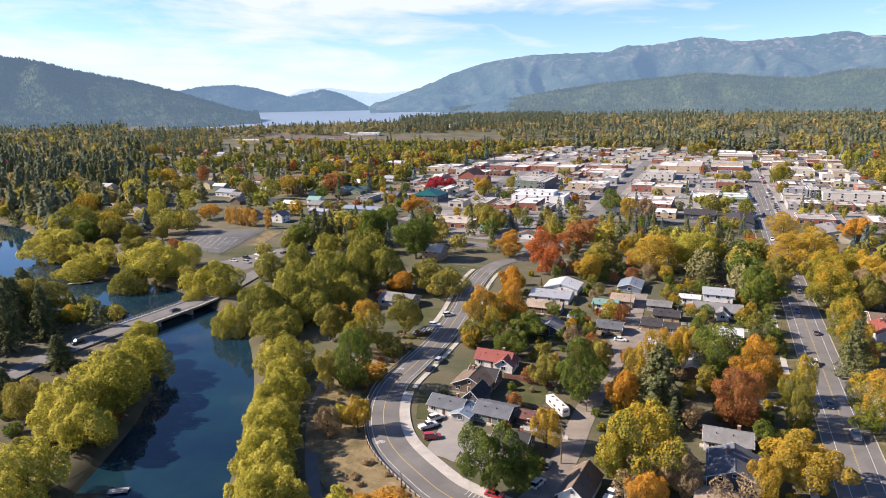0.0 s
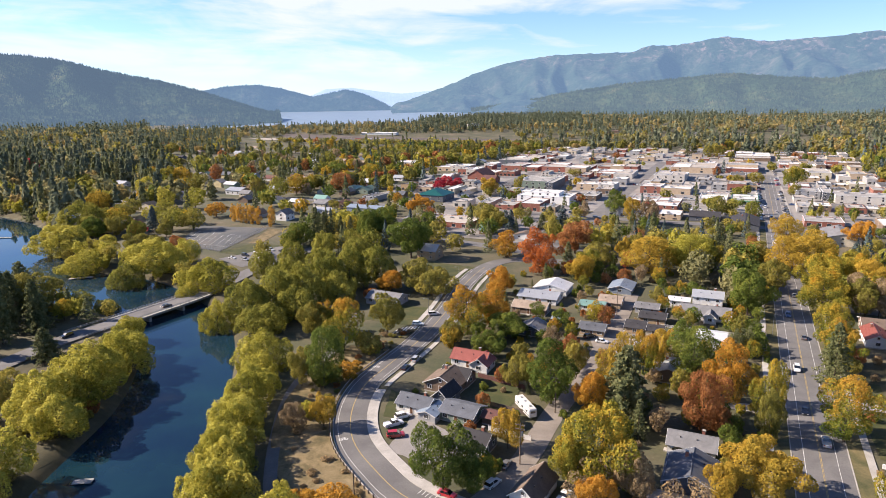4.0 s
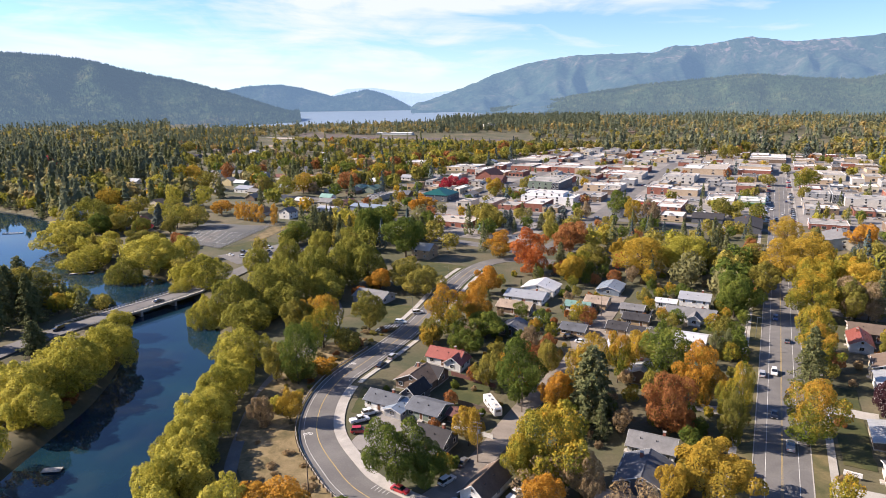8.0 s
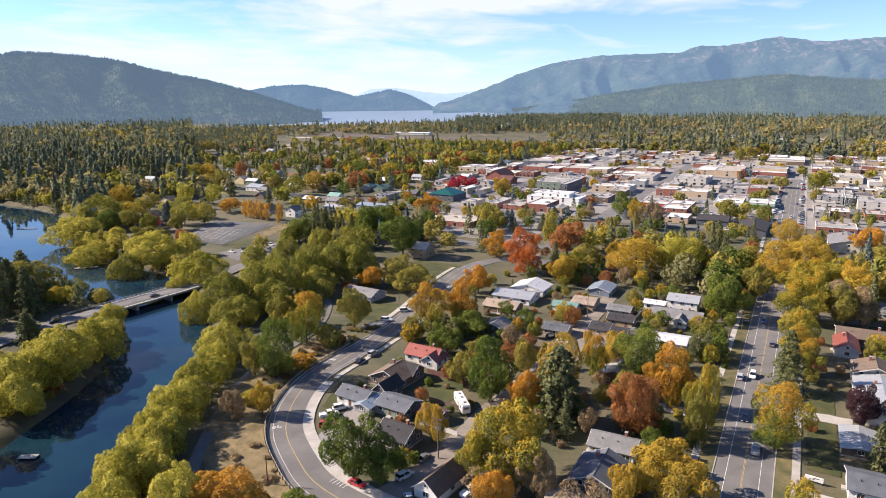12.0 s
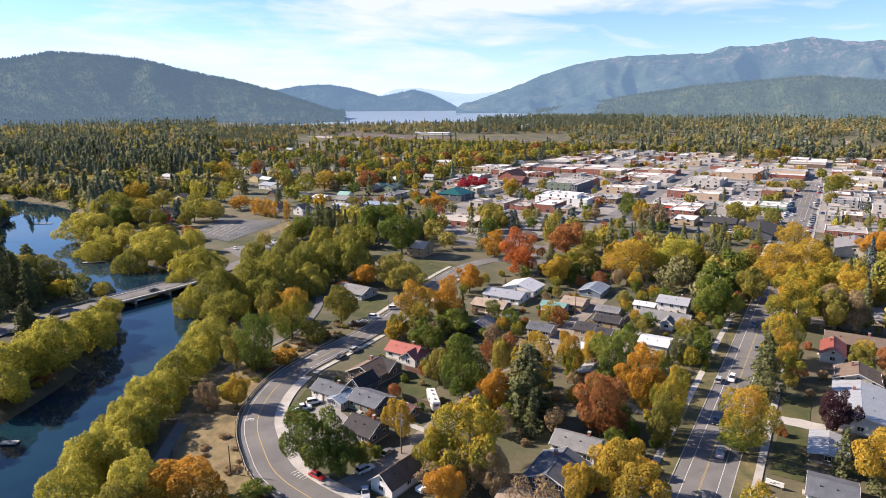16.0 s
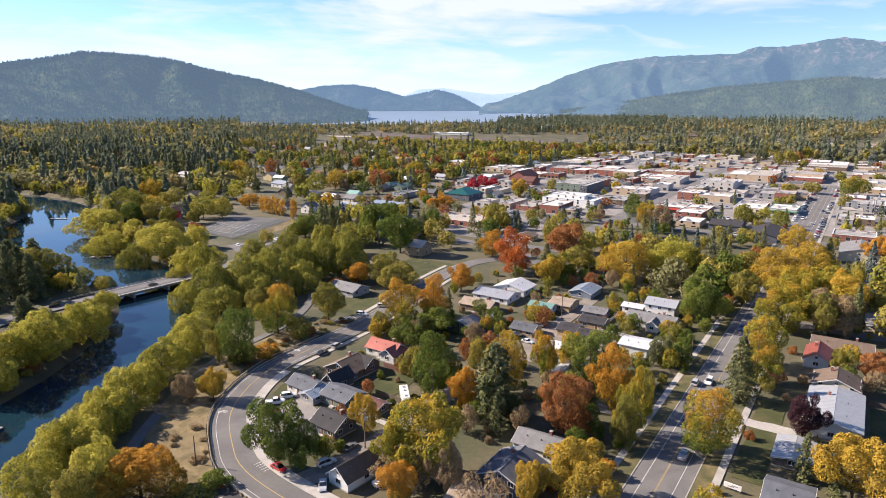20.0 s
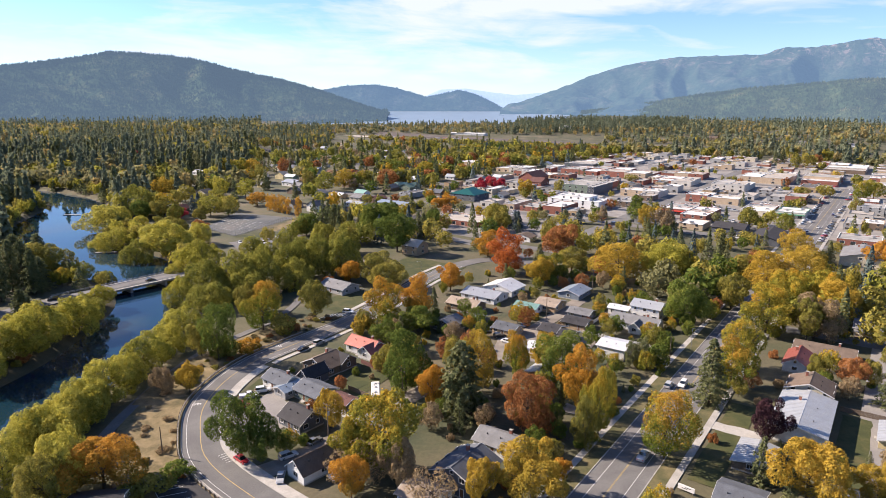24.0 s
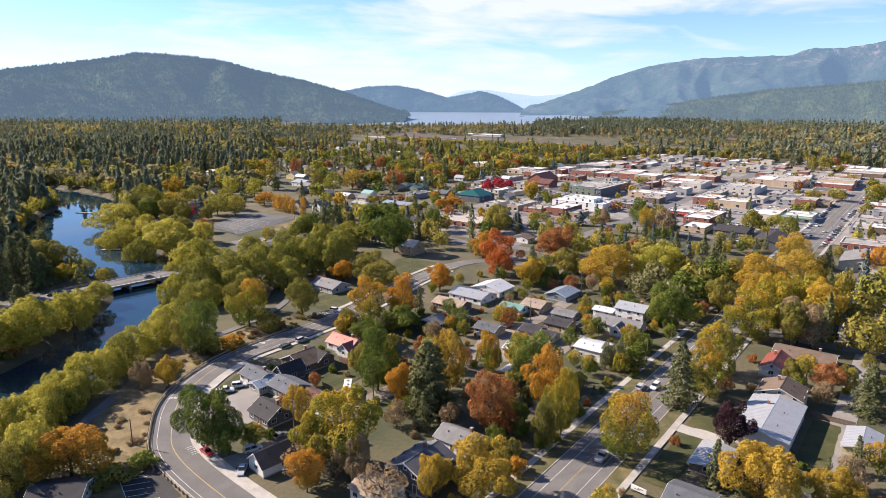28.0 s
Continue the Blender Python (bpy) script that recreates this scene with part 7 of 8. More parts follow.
fence([(-33, 192), (-19, 183)], 1.5, "maroon_shingle", "low reddish garden fence behind the red-roofed cottage")
fence([(-30, 172), (-18, 165.5)], 1.5)
fence([(-31, 158), (-20, 152.5)], 1.4, "white_trim", "low white back-yard fence")
fence([town(-47, 88), town(-14, 88)], 1.2, "white_trim", "white rail fence beside the lawn", gap=1)
fence([town(-47, 113), town(-47, 99)], 1.4, "white_trim", "white board fence by the ranch house")
fence([town(39, 38), town(47, 36)], 1.3, "steel", "grey wire fence of a back yard", gap=1)
fence([town(39, 72), town(50, 72)], 1.6)
fence([town(-46, 12), town(-16, 12)], 1.3, "weathered_wood", "low grey rail fence by a lawn", gap=1)
fence([(-222, 396), (-204, 386), (-187, 376)], 3.0, "steel", "high pale mesh fence of the sports courts", gap=1)
fence([(-186, 377), (-181, 412), (-177, 450)], 3.0, "steel", "high pale mesh fence of the sports courts", gap=1)

# ---- travel trailer, sign, docks ----
rv = thing("travel_trailer", "long white travel trailer parked beside the alley", "trailer", -20.2, 168.6, 0.03, 19)
part("body", box_bm(-1.25, 1.25, -5.2, 4.6, 0.65, 3.15, bevel=0.22), "white_metal", rv)
part("roof_cover", box_bm(-1.1, 1.1, -4.9, 4.3, 3.14, 3.20, bevel=0.02), "membrane_white", rv)
part("stripe", box_bm(-1.262, 1.262, -5.0, 4.4, 1.3, 1.5), "paint_grey", rv)
for yy in (-3.2, 0.2, 2.6):
    u = part("roof_vent", box_bm(-0.3, 0.3, yy - 0.3, yy + 0.3, 3.19, 3.42, bevel=0.05), "steel", rv)
for yy in (-3.6, -0.8, 2.0):
    for sx in (-1, 1):
        put("window", shared(("rv_window",), lambda: box_bm(-0.02, 0.02, -0.55, 0.55, -0.3, 0.3, bevel=0.01), "window_glass"), rv, pose(sx * 1.255, yy, 2.25))
put("rear_window", shared(("rv_rear",), lambda: box_bm(-0.7, 0.7, -0.02, 0.02, -0.35, 0.35), "window_glass"), rv, pose(0, -5.205, 2.3))
for yy in (-0.9, 0.1):
    for sx in (-1, 1):
        put("wheel", shared(("tyre", 1), lambda: wheel_bm(0.34, 0.22), "rubber"), rv, pose(sx * 1.12, yy, 0.36))
part("hitch", box_bm(-0.08, 0.08, 4.5, 6.0, 0.45, 0.6), "dark_steel", rv)
part("jack", box_bm(-0.06, 0.06, 5.6, 5.72, 0, 0.8), "dark_steel", rv)
sg = thing("sign_board", "low white roadside sign board on two posts", "sign", *town(14.5, 6.4), 0, -30)
part("panel", box_bm(-1.9, 1.9, -0.12, 0.12, 0.5, 1.7, bevel=0.03), "white_trim", sg)
for u in (-1.5, 1.5):
    part("post", box_bm(u - 0.08, u + 0.08, -0.08, 0.08, -0.2, 0.52), "weathered_wood", sg)
for u, v in ((-1.0, 0.9), (-0.2, 1.2)):
    part("lettering_bar", box_bm(u, u + 1.3, -0.135, -0.12, v, v + 0.14), "dark_trim", sg)


def dock(x, y, rz, w, d):
    ob = thing("dock", "small weathered timber dock at the water's edge", "dock", x, y, WATER_Z, rz)
    n = int(w / 0.3)
    for i in range(n):
        put("plank", shared(("dock_plank", d), lambda: box_bm(-0.13, 0.13, -d / 2, d / 2, 0.35, 0.42, bevel=0.01), "concrete"), ob, pose(-w / 2 + 0.3 * i + 0.15, 0, 0))
    for sx in (-1, 1):
        for sy in (-1, 1):
            put("pile", shared(("dock_pile",), lambda: tube_bm(0.11, 0.1, -2.2, 0.6, 8), "weathered_wood"), ob, pose(sx * w * 0.45, sy * d * 0.4, 0))
    return ob


dock(-132, 139.0, 8, 5.0, 2.2)
dock(-243, 326, 20, 12.0, 2.5)
dock(-362, 432, 10, 14.0, 2.5)

# ---- rail yard ----
def rail_car(x, y, rz, mat, i):
    ob = thing("rail_car", "%s freight rail car on the yard track" % mat.split("_")[0], "train", x, y, 0.4, rz, "freight train in the yard")
    part("body", box_bm(-8.2, 8.2, -1.5, 1.5, 1.0, 4.3, bevel=0.1), mat, ob)
    for q in (-5.5, 5.5):
        part("bogie", box_bm(q - 1.3, q + 1.3, -1.2, 1.2, 0.0, 1.0, bevel=0.1), "dark_steel", ob)
    return ob


ang = math.degrees(math.atan2(1228 - 1256.6, 165.4 - 37.5))
for i in range(9):
    k = i / 8
    rail_car(37 + 150 * k, 1257 - 33 * k, ang, ("silver_metal", "red_metal", "red_metal", "maroon_shingle")[min(3, i % 4)], i)
for i in range(14):
    k = i / 13
    rail_car(-520 + 300 * k, 1500 - 115 * k, -21, ("white_metal", "silver_metal", "red_metal")[i % 3], i)
for line in ([(-560, 1420), (-200, 1310), (230, 1180)], [(-560, 1460), (-200, 1345), (230, 1205)], [(-540, 1380), (-200, 1280), (230, 1150)]):
    ln = smooth_line(line, 20)
    for q in (-0.75, 0.75):
        ribbon("rail_track", ln, q - 0.06, q + 0.06, 0.5, "steel", "long steel rails across the yard", "rail track", thick=0.15)
house(-440, 1390, -18, 150, 24, 5, 2, "maroon_shingle", "gravel_roof", "long low rail depot with a brown roof", chimney=False, wins=5, z=0.3)
house(-12, 1610, 5, 34, 20, 9, 4, "white_siding", "white_metal", "white grain building beyond the yard", chimney=False, wins=2, ridge="y")
house(-230, 1480, -18, 90, 16, 4, 1.5, "white_siding", "membrane_white", "long white shed by the tracks", chimney=False, wins=4)

# ---- cars ----
car("pickup", "white", -57.0, 160.5, 60, "on the asphalt forecourt")
car("suv", "white", -54.8, 165.0, 60, "on the asphalt forecourt")
car("suv", "red", -55.8, 154.6, 80, "on the asphalt forecourt")
car("suv", "white", -31.0, 132.6, 40, "parked by the alley")
car("sedan", "red", -41.4, 128.5, 118, "at the pavement of the bend")
car("pickup", "white", -15.3, 127.6, 35, "in a yard")
car("sedan", "silver", -28.5, 123.5, 160, "beside the white garage")
car("sedan", "grey", -27.5, 140.5, 25, "in the alley")
car("sedan", "black", -57.0, 198.6, 20, "parked beside the street")
car("suv", "silver", -54.0, 205.4, 20, "parked beside the street")
car("suv", "white", -55.8, 240.4, 95, "turning off the street")
car("suv", "white", -50.2, 252.6, 70, "turning off the street")
car("sedan", "white", 12.5, 221.5, 110, "in the gravel yard")
for i, (a, b, kind, col, up) in enumerate(((-5.4, 60, "suv", "silver", 1), (-2.0, 63, "suv", "white", 0), (-1.8, 32, "sedan", "black", 0), (1.9, 15, "pickup", "silver", 1), (2.0, 95, "sedan", "grey", 1),
                                           (-1.9, 120, "suv", "blue", 0), (1.9, 150, "sedan", "white", 1), (-2.0, 185, "suv", "black", 0), (2.0, 230, "sedan", "silver", 1), (-2.0, 262, "pickup", "white", 0),
                                           (1.9, 296, "sedan", "red", 1), (-1.9, 350, "suv", "grey", 0), (2.0, 375, "sedan", "white", 1), (-5.2, 395, "suv", "white", 0), (5.2, 440, "sedan", "blue", 1))):
    x, y = town(a, b)
    car(kind, col, x, y, 23.1 if up else 203.1, "on the avenue")
car("suv", "black", 9.0, 226.5, 60, "in the gravel yard")
car("pickup", "grey", 5.0, 231.0, 100, "in the gravel yard")
car("hatch", "blue", 17.0, 240.0, 20, "in the gravel yard")
car("sedan", "silver", -9.0, 236.0, 110, "in a back yard")
car("pickup", "tan", 31.0, 214.0, 23, "beside a garage")
g3 = random.Random(3)
COLS = ["white", "silver", "black", "grey", "blue", "red", "white", "tan", "silver"]
for i in range(8):
    x, y = (-172 + (i % 4) * 5.5 + (i // 4) * 9, 358 + (i % 4) * 6.5 - (i // 4) * 4)
    car(g3.choice(("sedan", "suv", "pickup")), g3.choice(("white", "white", "silver", "black")), x, y, 118, "in the car park by the river road")
for a0, b0, n in ((-150, 322, 8), (-215, 300, 8), (-60, 365, 10), (50, 395, 12), (50, 380, 12), (-225, 410, 8), (-130, 500, 8), (-50, 470, 10), (-60, 590, 10), (60, 500, 8), (-200, 333, 8), (-100, 428, 9), (20, 545, 8), (-34, 356, 8)):
    for i in range(n):
        if g3.random() < 0.2:
            continue
        x, y = town(a0 + i * 3.1, b0)
        car(g3.choice(("sedan", "suv", "pickup", "hatch")), g3.choice(COLS), x, y, 23.1 + g3.choice((0, 180)), "in a town parking row", z=0.03, near=False)
for b, a0, a1 in ((309, -240, -20), (418, -235, 60), (520, -200, 80)):
    for i in range(9):
        x, y = town(g3.uniform(a0, a1), b + g3.choice((-2, 2)))
        car(g3.choice(("sedan", "suv", "pickup")), g3.choice(COLS), x, y, 113.1, "on a cross street", z=0.06, near=False)
for k in range(46):
    b = 326 + k * 9.5
    for a, hd in ((-8.6, 68), (8.6, 248)):
        if g3.random() < 0.72 and not any(abs(b - q) < 10 for q in (418, 520, 605, 735)):
            x, y = town(a, b)
            car(g3.choice(("sedan", "suv", "pickup", "hatch")), g3.choice(COLS), x, y, hd, "parked at an angle on the main street", z=0.06, near=False)
car("suv", "black", -192.3, 231.5, 208, "crossing the bridge road", z=-0.98)
car("sedan", "black", -169.5, 268.0, 28, "crossing the bridge road", z=-0.86)

# ---- the rest of the town: houses, shops and trees on the other lots ----
g5 = random.Random(11)
WALLS = ["white_siding", "cream_siding", "grey_siding", "blue_siding", "tan_siding", "brown_siding", "green_siding", "yellow_siding"]
ROOFS = ["grey_shingle", "dark_shingle", "brown_shingle", "slate_shingle", "silver_metal", "maroon_shingle", "tan_shingle", "green_shingle", "white_metal"]


def lot_tree(shape, mat, x, y, h, r):
    """A tree that stands alone among the houses and shops; no shop is built round it."""
    dx, dy = x - 47.1, y - 138.3
    a, b = dx * TV[0] + dy * TV[1], dx * TU[0] + dy * TU[1]
    RECTS.append((a - 2, a + 2, b - 2, b + 2))
    keep_out(x, y, 2.0)
    tree(shape, mat, x, y, h, r)


# trees of the leafy streets, the park edge and downtown
lot_tree("far_round", "yellow_leaf", -339.2, 517.0, 19.0, 9.3)
lot_tree("far_round", "gold_leaf", -282.7, 438.5, 17.7, 11.0)
lot_tree("far_round", "willow_green_leaf", -410.2, 621.4, 20.0, 11.0)
lot_tree("far_round", "olive_leaf", -417.2, 604.3, 19.2, 11.0)
lot_tree("far_round", "willow_leaf", -338.1, 594.6, 20.0, 9.2)
lot_tree("far_round", "willow_leaf", -289.3, 531.0, 19.4, 7.7)
lot_tree("far_round", "willow_leaf", -263.6, 529.5, 18.1, 10.2)
lot_tree("far_round", "willow_green_leaf", -244.0, 440.9, 16.3, 9.2)
lot_tree("far_round", "olive_leaf", -229.8, 443.3, 16.1, 9.1)
lot_tree("far_round", "orange_leaf", -232.1, 492.3, 11.9, 9.4)
lot_tree("far_round", "gold_leaf", -377.0, 688.6, 19.3, 10.0)
lot_tree("far_round", "gold_leaf", -360.6, 691.2, 20.0, 11.0)
lot_tree("far_round", "yellow_leaf", -345.3, 693.6, 19.1, 9.8)
lot_tree("far_round", "olive_leaf", -300.2, 623.3, 20.0, 9.8)
lot_tree("far_round", "willow_green_leaf", -378.0, 823.2, 20.0, 11.0)
lot_tree("far_spruce", "spruce_leaf", -394.1, 624.0, 25.7, 5.0)
lot_tree("far_spruce", "spruce_leaf", -425.2, 690.6, 28.0, 6.1)
lot_tree("far_spruce", "spruce_leaf", -426.6, 710.5, 28.0, 7.4)
lot_tree("far_spruce", "spruce_leaf", -441.6, 751.8, 28.0, 6.5)
lot_tree("far_spruce", "blue_spruce_leaf", -257.2, 438.7, 17.2, 4.8)
lot_tree("far_round", "crimson_leaf", -625.6, 856.4, 16.8, 11.0)
lot_tree("far_spruce", "spruce_leaf", -206.4, 511.7, 20.9, 4.6)
lot_tree("far_round", "willow_green_leaf", -275.8, 686.0, 20.0, 8.3)
lot_tree("far_round", "olive_leaf", -234.8, 604.2, 18.8, 6.8)
lot_tree("far_round", "olive_leaf", -302.5, 495.8, 15.3, 9.6)
lot_tree("far_spruce", "spruce_leaf", -265.4, 571.9, 22.0, 4.7)
lot_tree("far_round", "rust_leaf", -313.5, 708.3, 20.0, 6.9)
lot_tree("far_spruce", "spruce_leaf", -507.1, 995.0, 28.0, 8.3)
lot_tree("far_round", "olive_leaf", -538.1, 1096.3, 20.0, 10.8)
lot_tree("far_round", "olive_leaf", -596.5, 1136.0, 20.0, 11.0)
lot_tree("far_spruce", "spruce_leaf", -564.4, 1006.2, 23.2, 10.3)
lot_tree("far_round", "yellow_leaf", -197.0, 603.3, 20.0, 11.0)
lot_tree("far_round", "willow_green_leaf", -208.1, 581.3, 19.7, 10.2)
lot_tree("far_round", "gold_leaf", -189.4, 633.5, 15.3, 6.4)
lot_tree("far_round", "green_leaf", -259.6, 758.1, 20.0, 11.0)
lot_tree("far_round", "rust_leaf", -236.5, 795.6, 16.7, 8.0)
lot_tree("far_round", "willow_green_leaf", -220.7, 874.6, 20.0, 11.0)
lot_tree("far_round", "willow_green_leaf", -221.9, 1077.2, 20.0, 11.0)
lot_tree("far_spruce", "spruce_leaf", -216.7, 822.8, 28.0, 5.0)
lot_tree("far_round", "gold_leaf", -136.8, 690.6, 20.0, 11.0)
lot_tree("far_round", "rust_leaf", -155.6, 617.1, 19.3, 11.0)
lot_tree("far_round", "green_leaf", -187.6, 758.8, 15.7, 11.0)
lot_tree("far_round", "green_leaf", -116.4, 739.7, 12.9, 10.5)
lot_tree("far_round", "green_leaf", -91.3, 715.5, 13.5, 8.0)
lot_tree("far_spruce", "spruce_leaf", -131.9, 395.5, 24.6, 6.0)
lot_tree("far_spruce", "spruce_leaf", -121.4, 397.3, 20.8, 3.8)
lot_tree("far_spruce", "spruce_leaf", -110.8, 387.0, 16.6, 3.1)
lot_tree("far_spruce", "spruce_leaf", -94.5, 482.8, 17.2, 3.8)
lot_tree("far_spruce", "spruce_leaf", -69.9, 409.2, 14.6, 5.3)
lot_tree("far_round", "orange_leaf", -94.2, 540.9, 10.3, 4.1)
lot_tree("far_round", "orange_leaf", -75.9, 523.2, 11.5, 5.1)
lot_tree("far_round", "yellow_leaf", -127.5, 728.3, 10.6, 4.9)
lot_tree("far_round", "olive_leaf", -144.3, 522.0, 7.9, 4.9)
lot_tree("far_round", "olive_leaf", -112.6, 527.3, 7.8, 4.8)
lot_tree("far_round", "green_leaf", -36.4, 545.1, 7.1, 4.1)
lot_tree("far_round", "olive_leaf", -23.1, 454.7, 14.5, 8.2)
lot_tree("far_round", "yellow_leaf", -269.8, 1135.4, 20.0, 11.0)
lot_tree("far_round", "olive_leaf", -320.6, 1083.6, 19.4, 11.0)
lot_tree("far_spruce", "spruce_leaf", -73.3, 1099.2, 23.6, 5.5)
lot_tree("far_column", "olive_leaf", -35.1, 946.6, 28.0, 5.3)
lot_tree("far_column", "olive_leaf", -23.8, 948.4, 28.0, 5.9)
lot_tree("far_round", "olive_leaf", -20.3, 440.8, 14.1, 8.6)
lot_tree("far_spruce", "blue_spruce_leaf", -8.7, 442.8, 11.6, 6.0)
lot_tree("far_round", "tan_leaf", 89.2, 439.4, 19.3, 7.3)
lot_tree("far_round", "olive_leaf", 13.5, 604.9, 14.7, 4.5)
lot_tree("far_spruce", "spruce_leaf", 5.4, 482.8, 10.4, 4.0)
lot_tree("far_spruce", "spruce_leaf", 24.9, 462.8, 10.7, 6.2)
lot_tree("far_spruce", "blue_spruce_leaf", 34.3, 464.4, 10.7, 5.5)
lot_tree("far_round", "tan_leaf", 50.2, 467.1, 13.5, 4.2)
lot_tree("far_spruce", "spruce_leaf", 96.3, 447.1, 10.5, 4.7)
lot_tree("far_round", "olive_leaf", 85.7, 717.8, 8.2, 8.5)
lot_tree("far_spruce", "spruce_leaf", 18.6, 986.0, 25.3, 4.3)
lot_tree("far_spruce", "spruce_leaf", -9.6, 1129.3, 14.5, 4.3)
lot_tree("far_spruce", "spruce_leaf", 286.9, 952.9, 21.1, 5.1)
lot_tree("far_spruce", "spruce_leaf", 297.0, 954.5, 22.7, 6.6)
lot_tree("far_round", "olive_leaf", 298.7, 903.1, 20.0, 6.9)
lot_tree("far_round", "olive_leaf", 317.1, 918.3, 20.0, 11.0)
lot_tree("far_round", "gold_leaf", 364.9, 1007.8, 20.0, 11.0)
lot_tree("far_round", "willow_leaf", 169.0, 494.6, 9.7, 4.6)
lot_tree("far_round", "willow_green_leaf", 168.6, 459.3, 13.2, 6.1)
lot_tree("far_round", "olive_leaf", 148.5, 469.4, 15.4, 7.9)
lot_tree("far_spruce", "spruce_leaf", 129.1, 427.9, 8.9, 3.9)
lot_tree("far_round", "gold_leaf", 269.2, 611.8, 20.0, 8.8)
lot_tree("far_round", "gold_leaf", 288.6, 637.9, 17.8, 9.2)
lot_tree("far_round", "olive_leaf", 245.5, 557.5, 12.1, 5.3)
lot_tree("far_round", "olive_leaf", 251.2, 643.9, 11.7, 8.1)
lot_tree("far_round", "olive_leaf", 230.8, 640.5, 9.6, 7.0)
lot_tree("far_round", "rust_leaf", 344.6, 975.7, 14.6, 7.5)
lot_tree("far_spruce", "blue_spruce_leaf", 412.2, 908.9, 22.6, 11.6)
lot_tree("far_round", "rust_leaf", 231.7, 694.4, 12.4, 4.3)
lot_tree("far_round", "willow_green_leaf", -224.4, 348.1, 12.0, 7.0)
lot_tree("far_round", "olive_leaf", -218.7, 364.4, 13.0, 7.5)
lot_tree("far_round", "rust_leaf", -212.9, 378.5, 10.0, 6.0)
lot_tree("far_round", "willow_leaf", -250.6, 367.4, 13.0, 7.0)
lot_tree("far_round", "olive_leaf", -239.4, 421.5, 12.0, 7.0)
lot_tree("far_round", "willow_green_leaf", -256.3, 415.5, 13.0, 7.0)
lot_tree("far_round", "olive_leaf", -274.8, 422.0, 14.0, 8.0)
lot_tree("far_round", "green_leaf", -286.6, 416.4, 15.0, 8.0)
lot_tree("far_round", "willow_leaf", -248.5, 467.2, 11.0, 7.0)
lot_tree("far_round", "willow_leaf", -274.3, 474.9, 13.0, 7.0)
lot_tree("far_round", "olive_leaf", -301.3, 482.9, 13.0, 7.0)
lot_tree("far_round", "willow_green_leaf", -278.9, 505.4, 12.0, 7.0)
TAKEN = len(RECTS)

# shops and offices on the remaining downtown lots: rows with party walls along each street, yards behind
n = 0
for a0, a1 in ((-325, -252), (-238, -127), (-113, -9), (16, 104)):
    for b0, b1 in ((317, 410), (426, 513), (527, 599), (611, 728), (742, 818), (826, 900)):
        for row in (0, 1):
            deep = (b1 - b0) * 0.5 - 6
            a = a0
            while a < a1 - 8:
                w, d = g5.uniform(8, 17), min(deep, g5.uniform(16, 30))
                lo = b0 + 1.5 if row == 0 else b1 - d - 1.5
                box = (a, min(a + w, a1), lo, lo + d)
                a += w + (0.03 if g5.random() < 0.72 else g5.uniform(4, 12))
                if g5.random() < 0.16 or any(box[0] < q[1] + 2 and box[1] > q[0] - 2 and box[2] < q[3] + 2 and box[3] > q[2] - 2 for q in RECTS[:TAKEN]):
                    continue
                n += 1
                wall = g5.choice(("red_brick", "tan_brick", "stucco", "grey_siding", "brown_siding", "red_brick", "cream_siding", "tan_siding"))
                block_building(*box, g5.choice((3.4, 3.8, 4.2, 4.8, 5.8)), wall, g5.choice(("membrane_white", "membrane_grey", "gravel_roof", "membrane_grey", "gravel_roof", "membrane_white", "tar_roof")),
                               "%s town building with a flat roof and shop windows" % wall.replace("_", " "), g5.choice((1, 1, 2)), trim=g5.choice(("stucco", "dark_trim", "tan_brick", "white_trim", "brown_siding")), units=2, seedk=1000 + n)
# houses on the leafy streets to the left and right of downtown
for row in range(12):
    for col in range(-14, 14):
        a, b = col * 27 - 262 + (row % 2) * 9 + g5.uniform(-4, 4), 160 + row * 62 + g5.uniform(-8, 8)
        if col > 8:
            a = 118 + (col - 9) * 30 + g5.uniform(-4, 4)
        elif a > -255 and not (-235 < a < -125 and b < 232):
            continue
        x, y = town(a, b)
        if -460 < a < 105 and any(abs(b - q) < 13 for q in (309, 418, 520, 605)):
            continue
        if y < 330 and x < 60 or x < -640 or -245 < x < -118 and 380 < y < 462 or not clear_of(x, y, 9) or not free(x, y, 9) or math.hypot(x, y) > 1080 or g5.random() < 0.1:
            continue
        wall, roof = g5.choice(WALLS), g5.choice(ROOFS)
        house(x, y, -23.1 + g5.choice((0, 0, 90)), g5.uniform(9, 14), g5.uniform(8, 11), g5.choice((2.8, 3.0, 5.2)), g5.uniform(1.8, 3.2), wall, roof,
              "%s house with a %s roof among trees" % (wall.split("_")[0], roof.replace("_", " ")), ridge=g5.choice("xy"), chimney=g5.random() < 0.4 and math.hypot(x, y) < 600, wins=2 if math.hypot(x, y) < 520 else 0, near=False)
def street_house(x, y, w, wall, roof):
    """A house seen between the trees, with its front yard kept open."""
    if clear_of(x, y, 3):
        house(x, y, -23.1, w, w * 0.7, 3.2, 2.6, wall, roof, "%s house with a %s roof in a clearing among trees" % (wall.split("_")[0], roof.replace("_", " ")), chimney=False, wins=2 if math.hypot(x, y) < 900 else 0, near=False)
    r = math.hypot(x, y)
    for k in (14, 28):
        keep_out(x * (1 - k / r), y * (1 - k / r), w * 0.45)


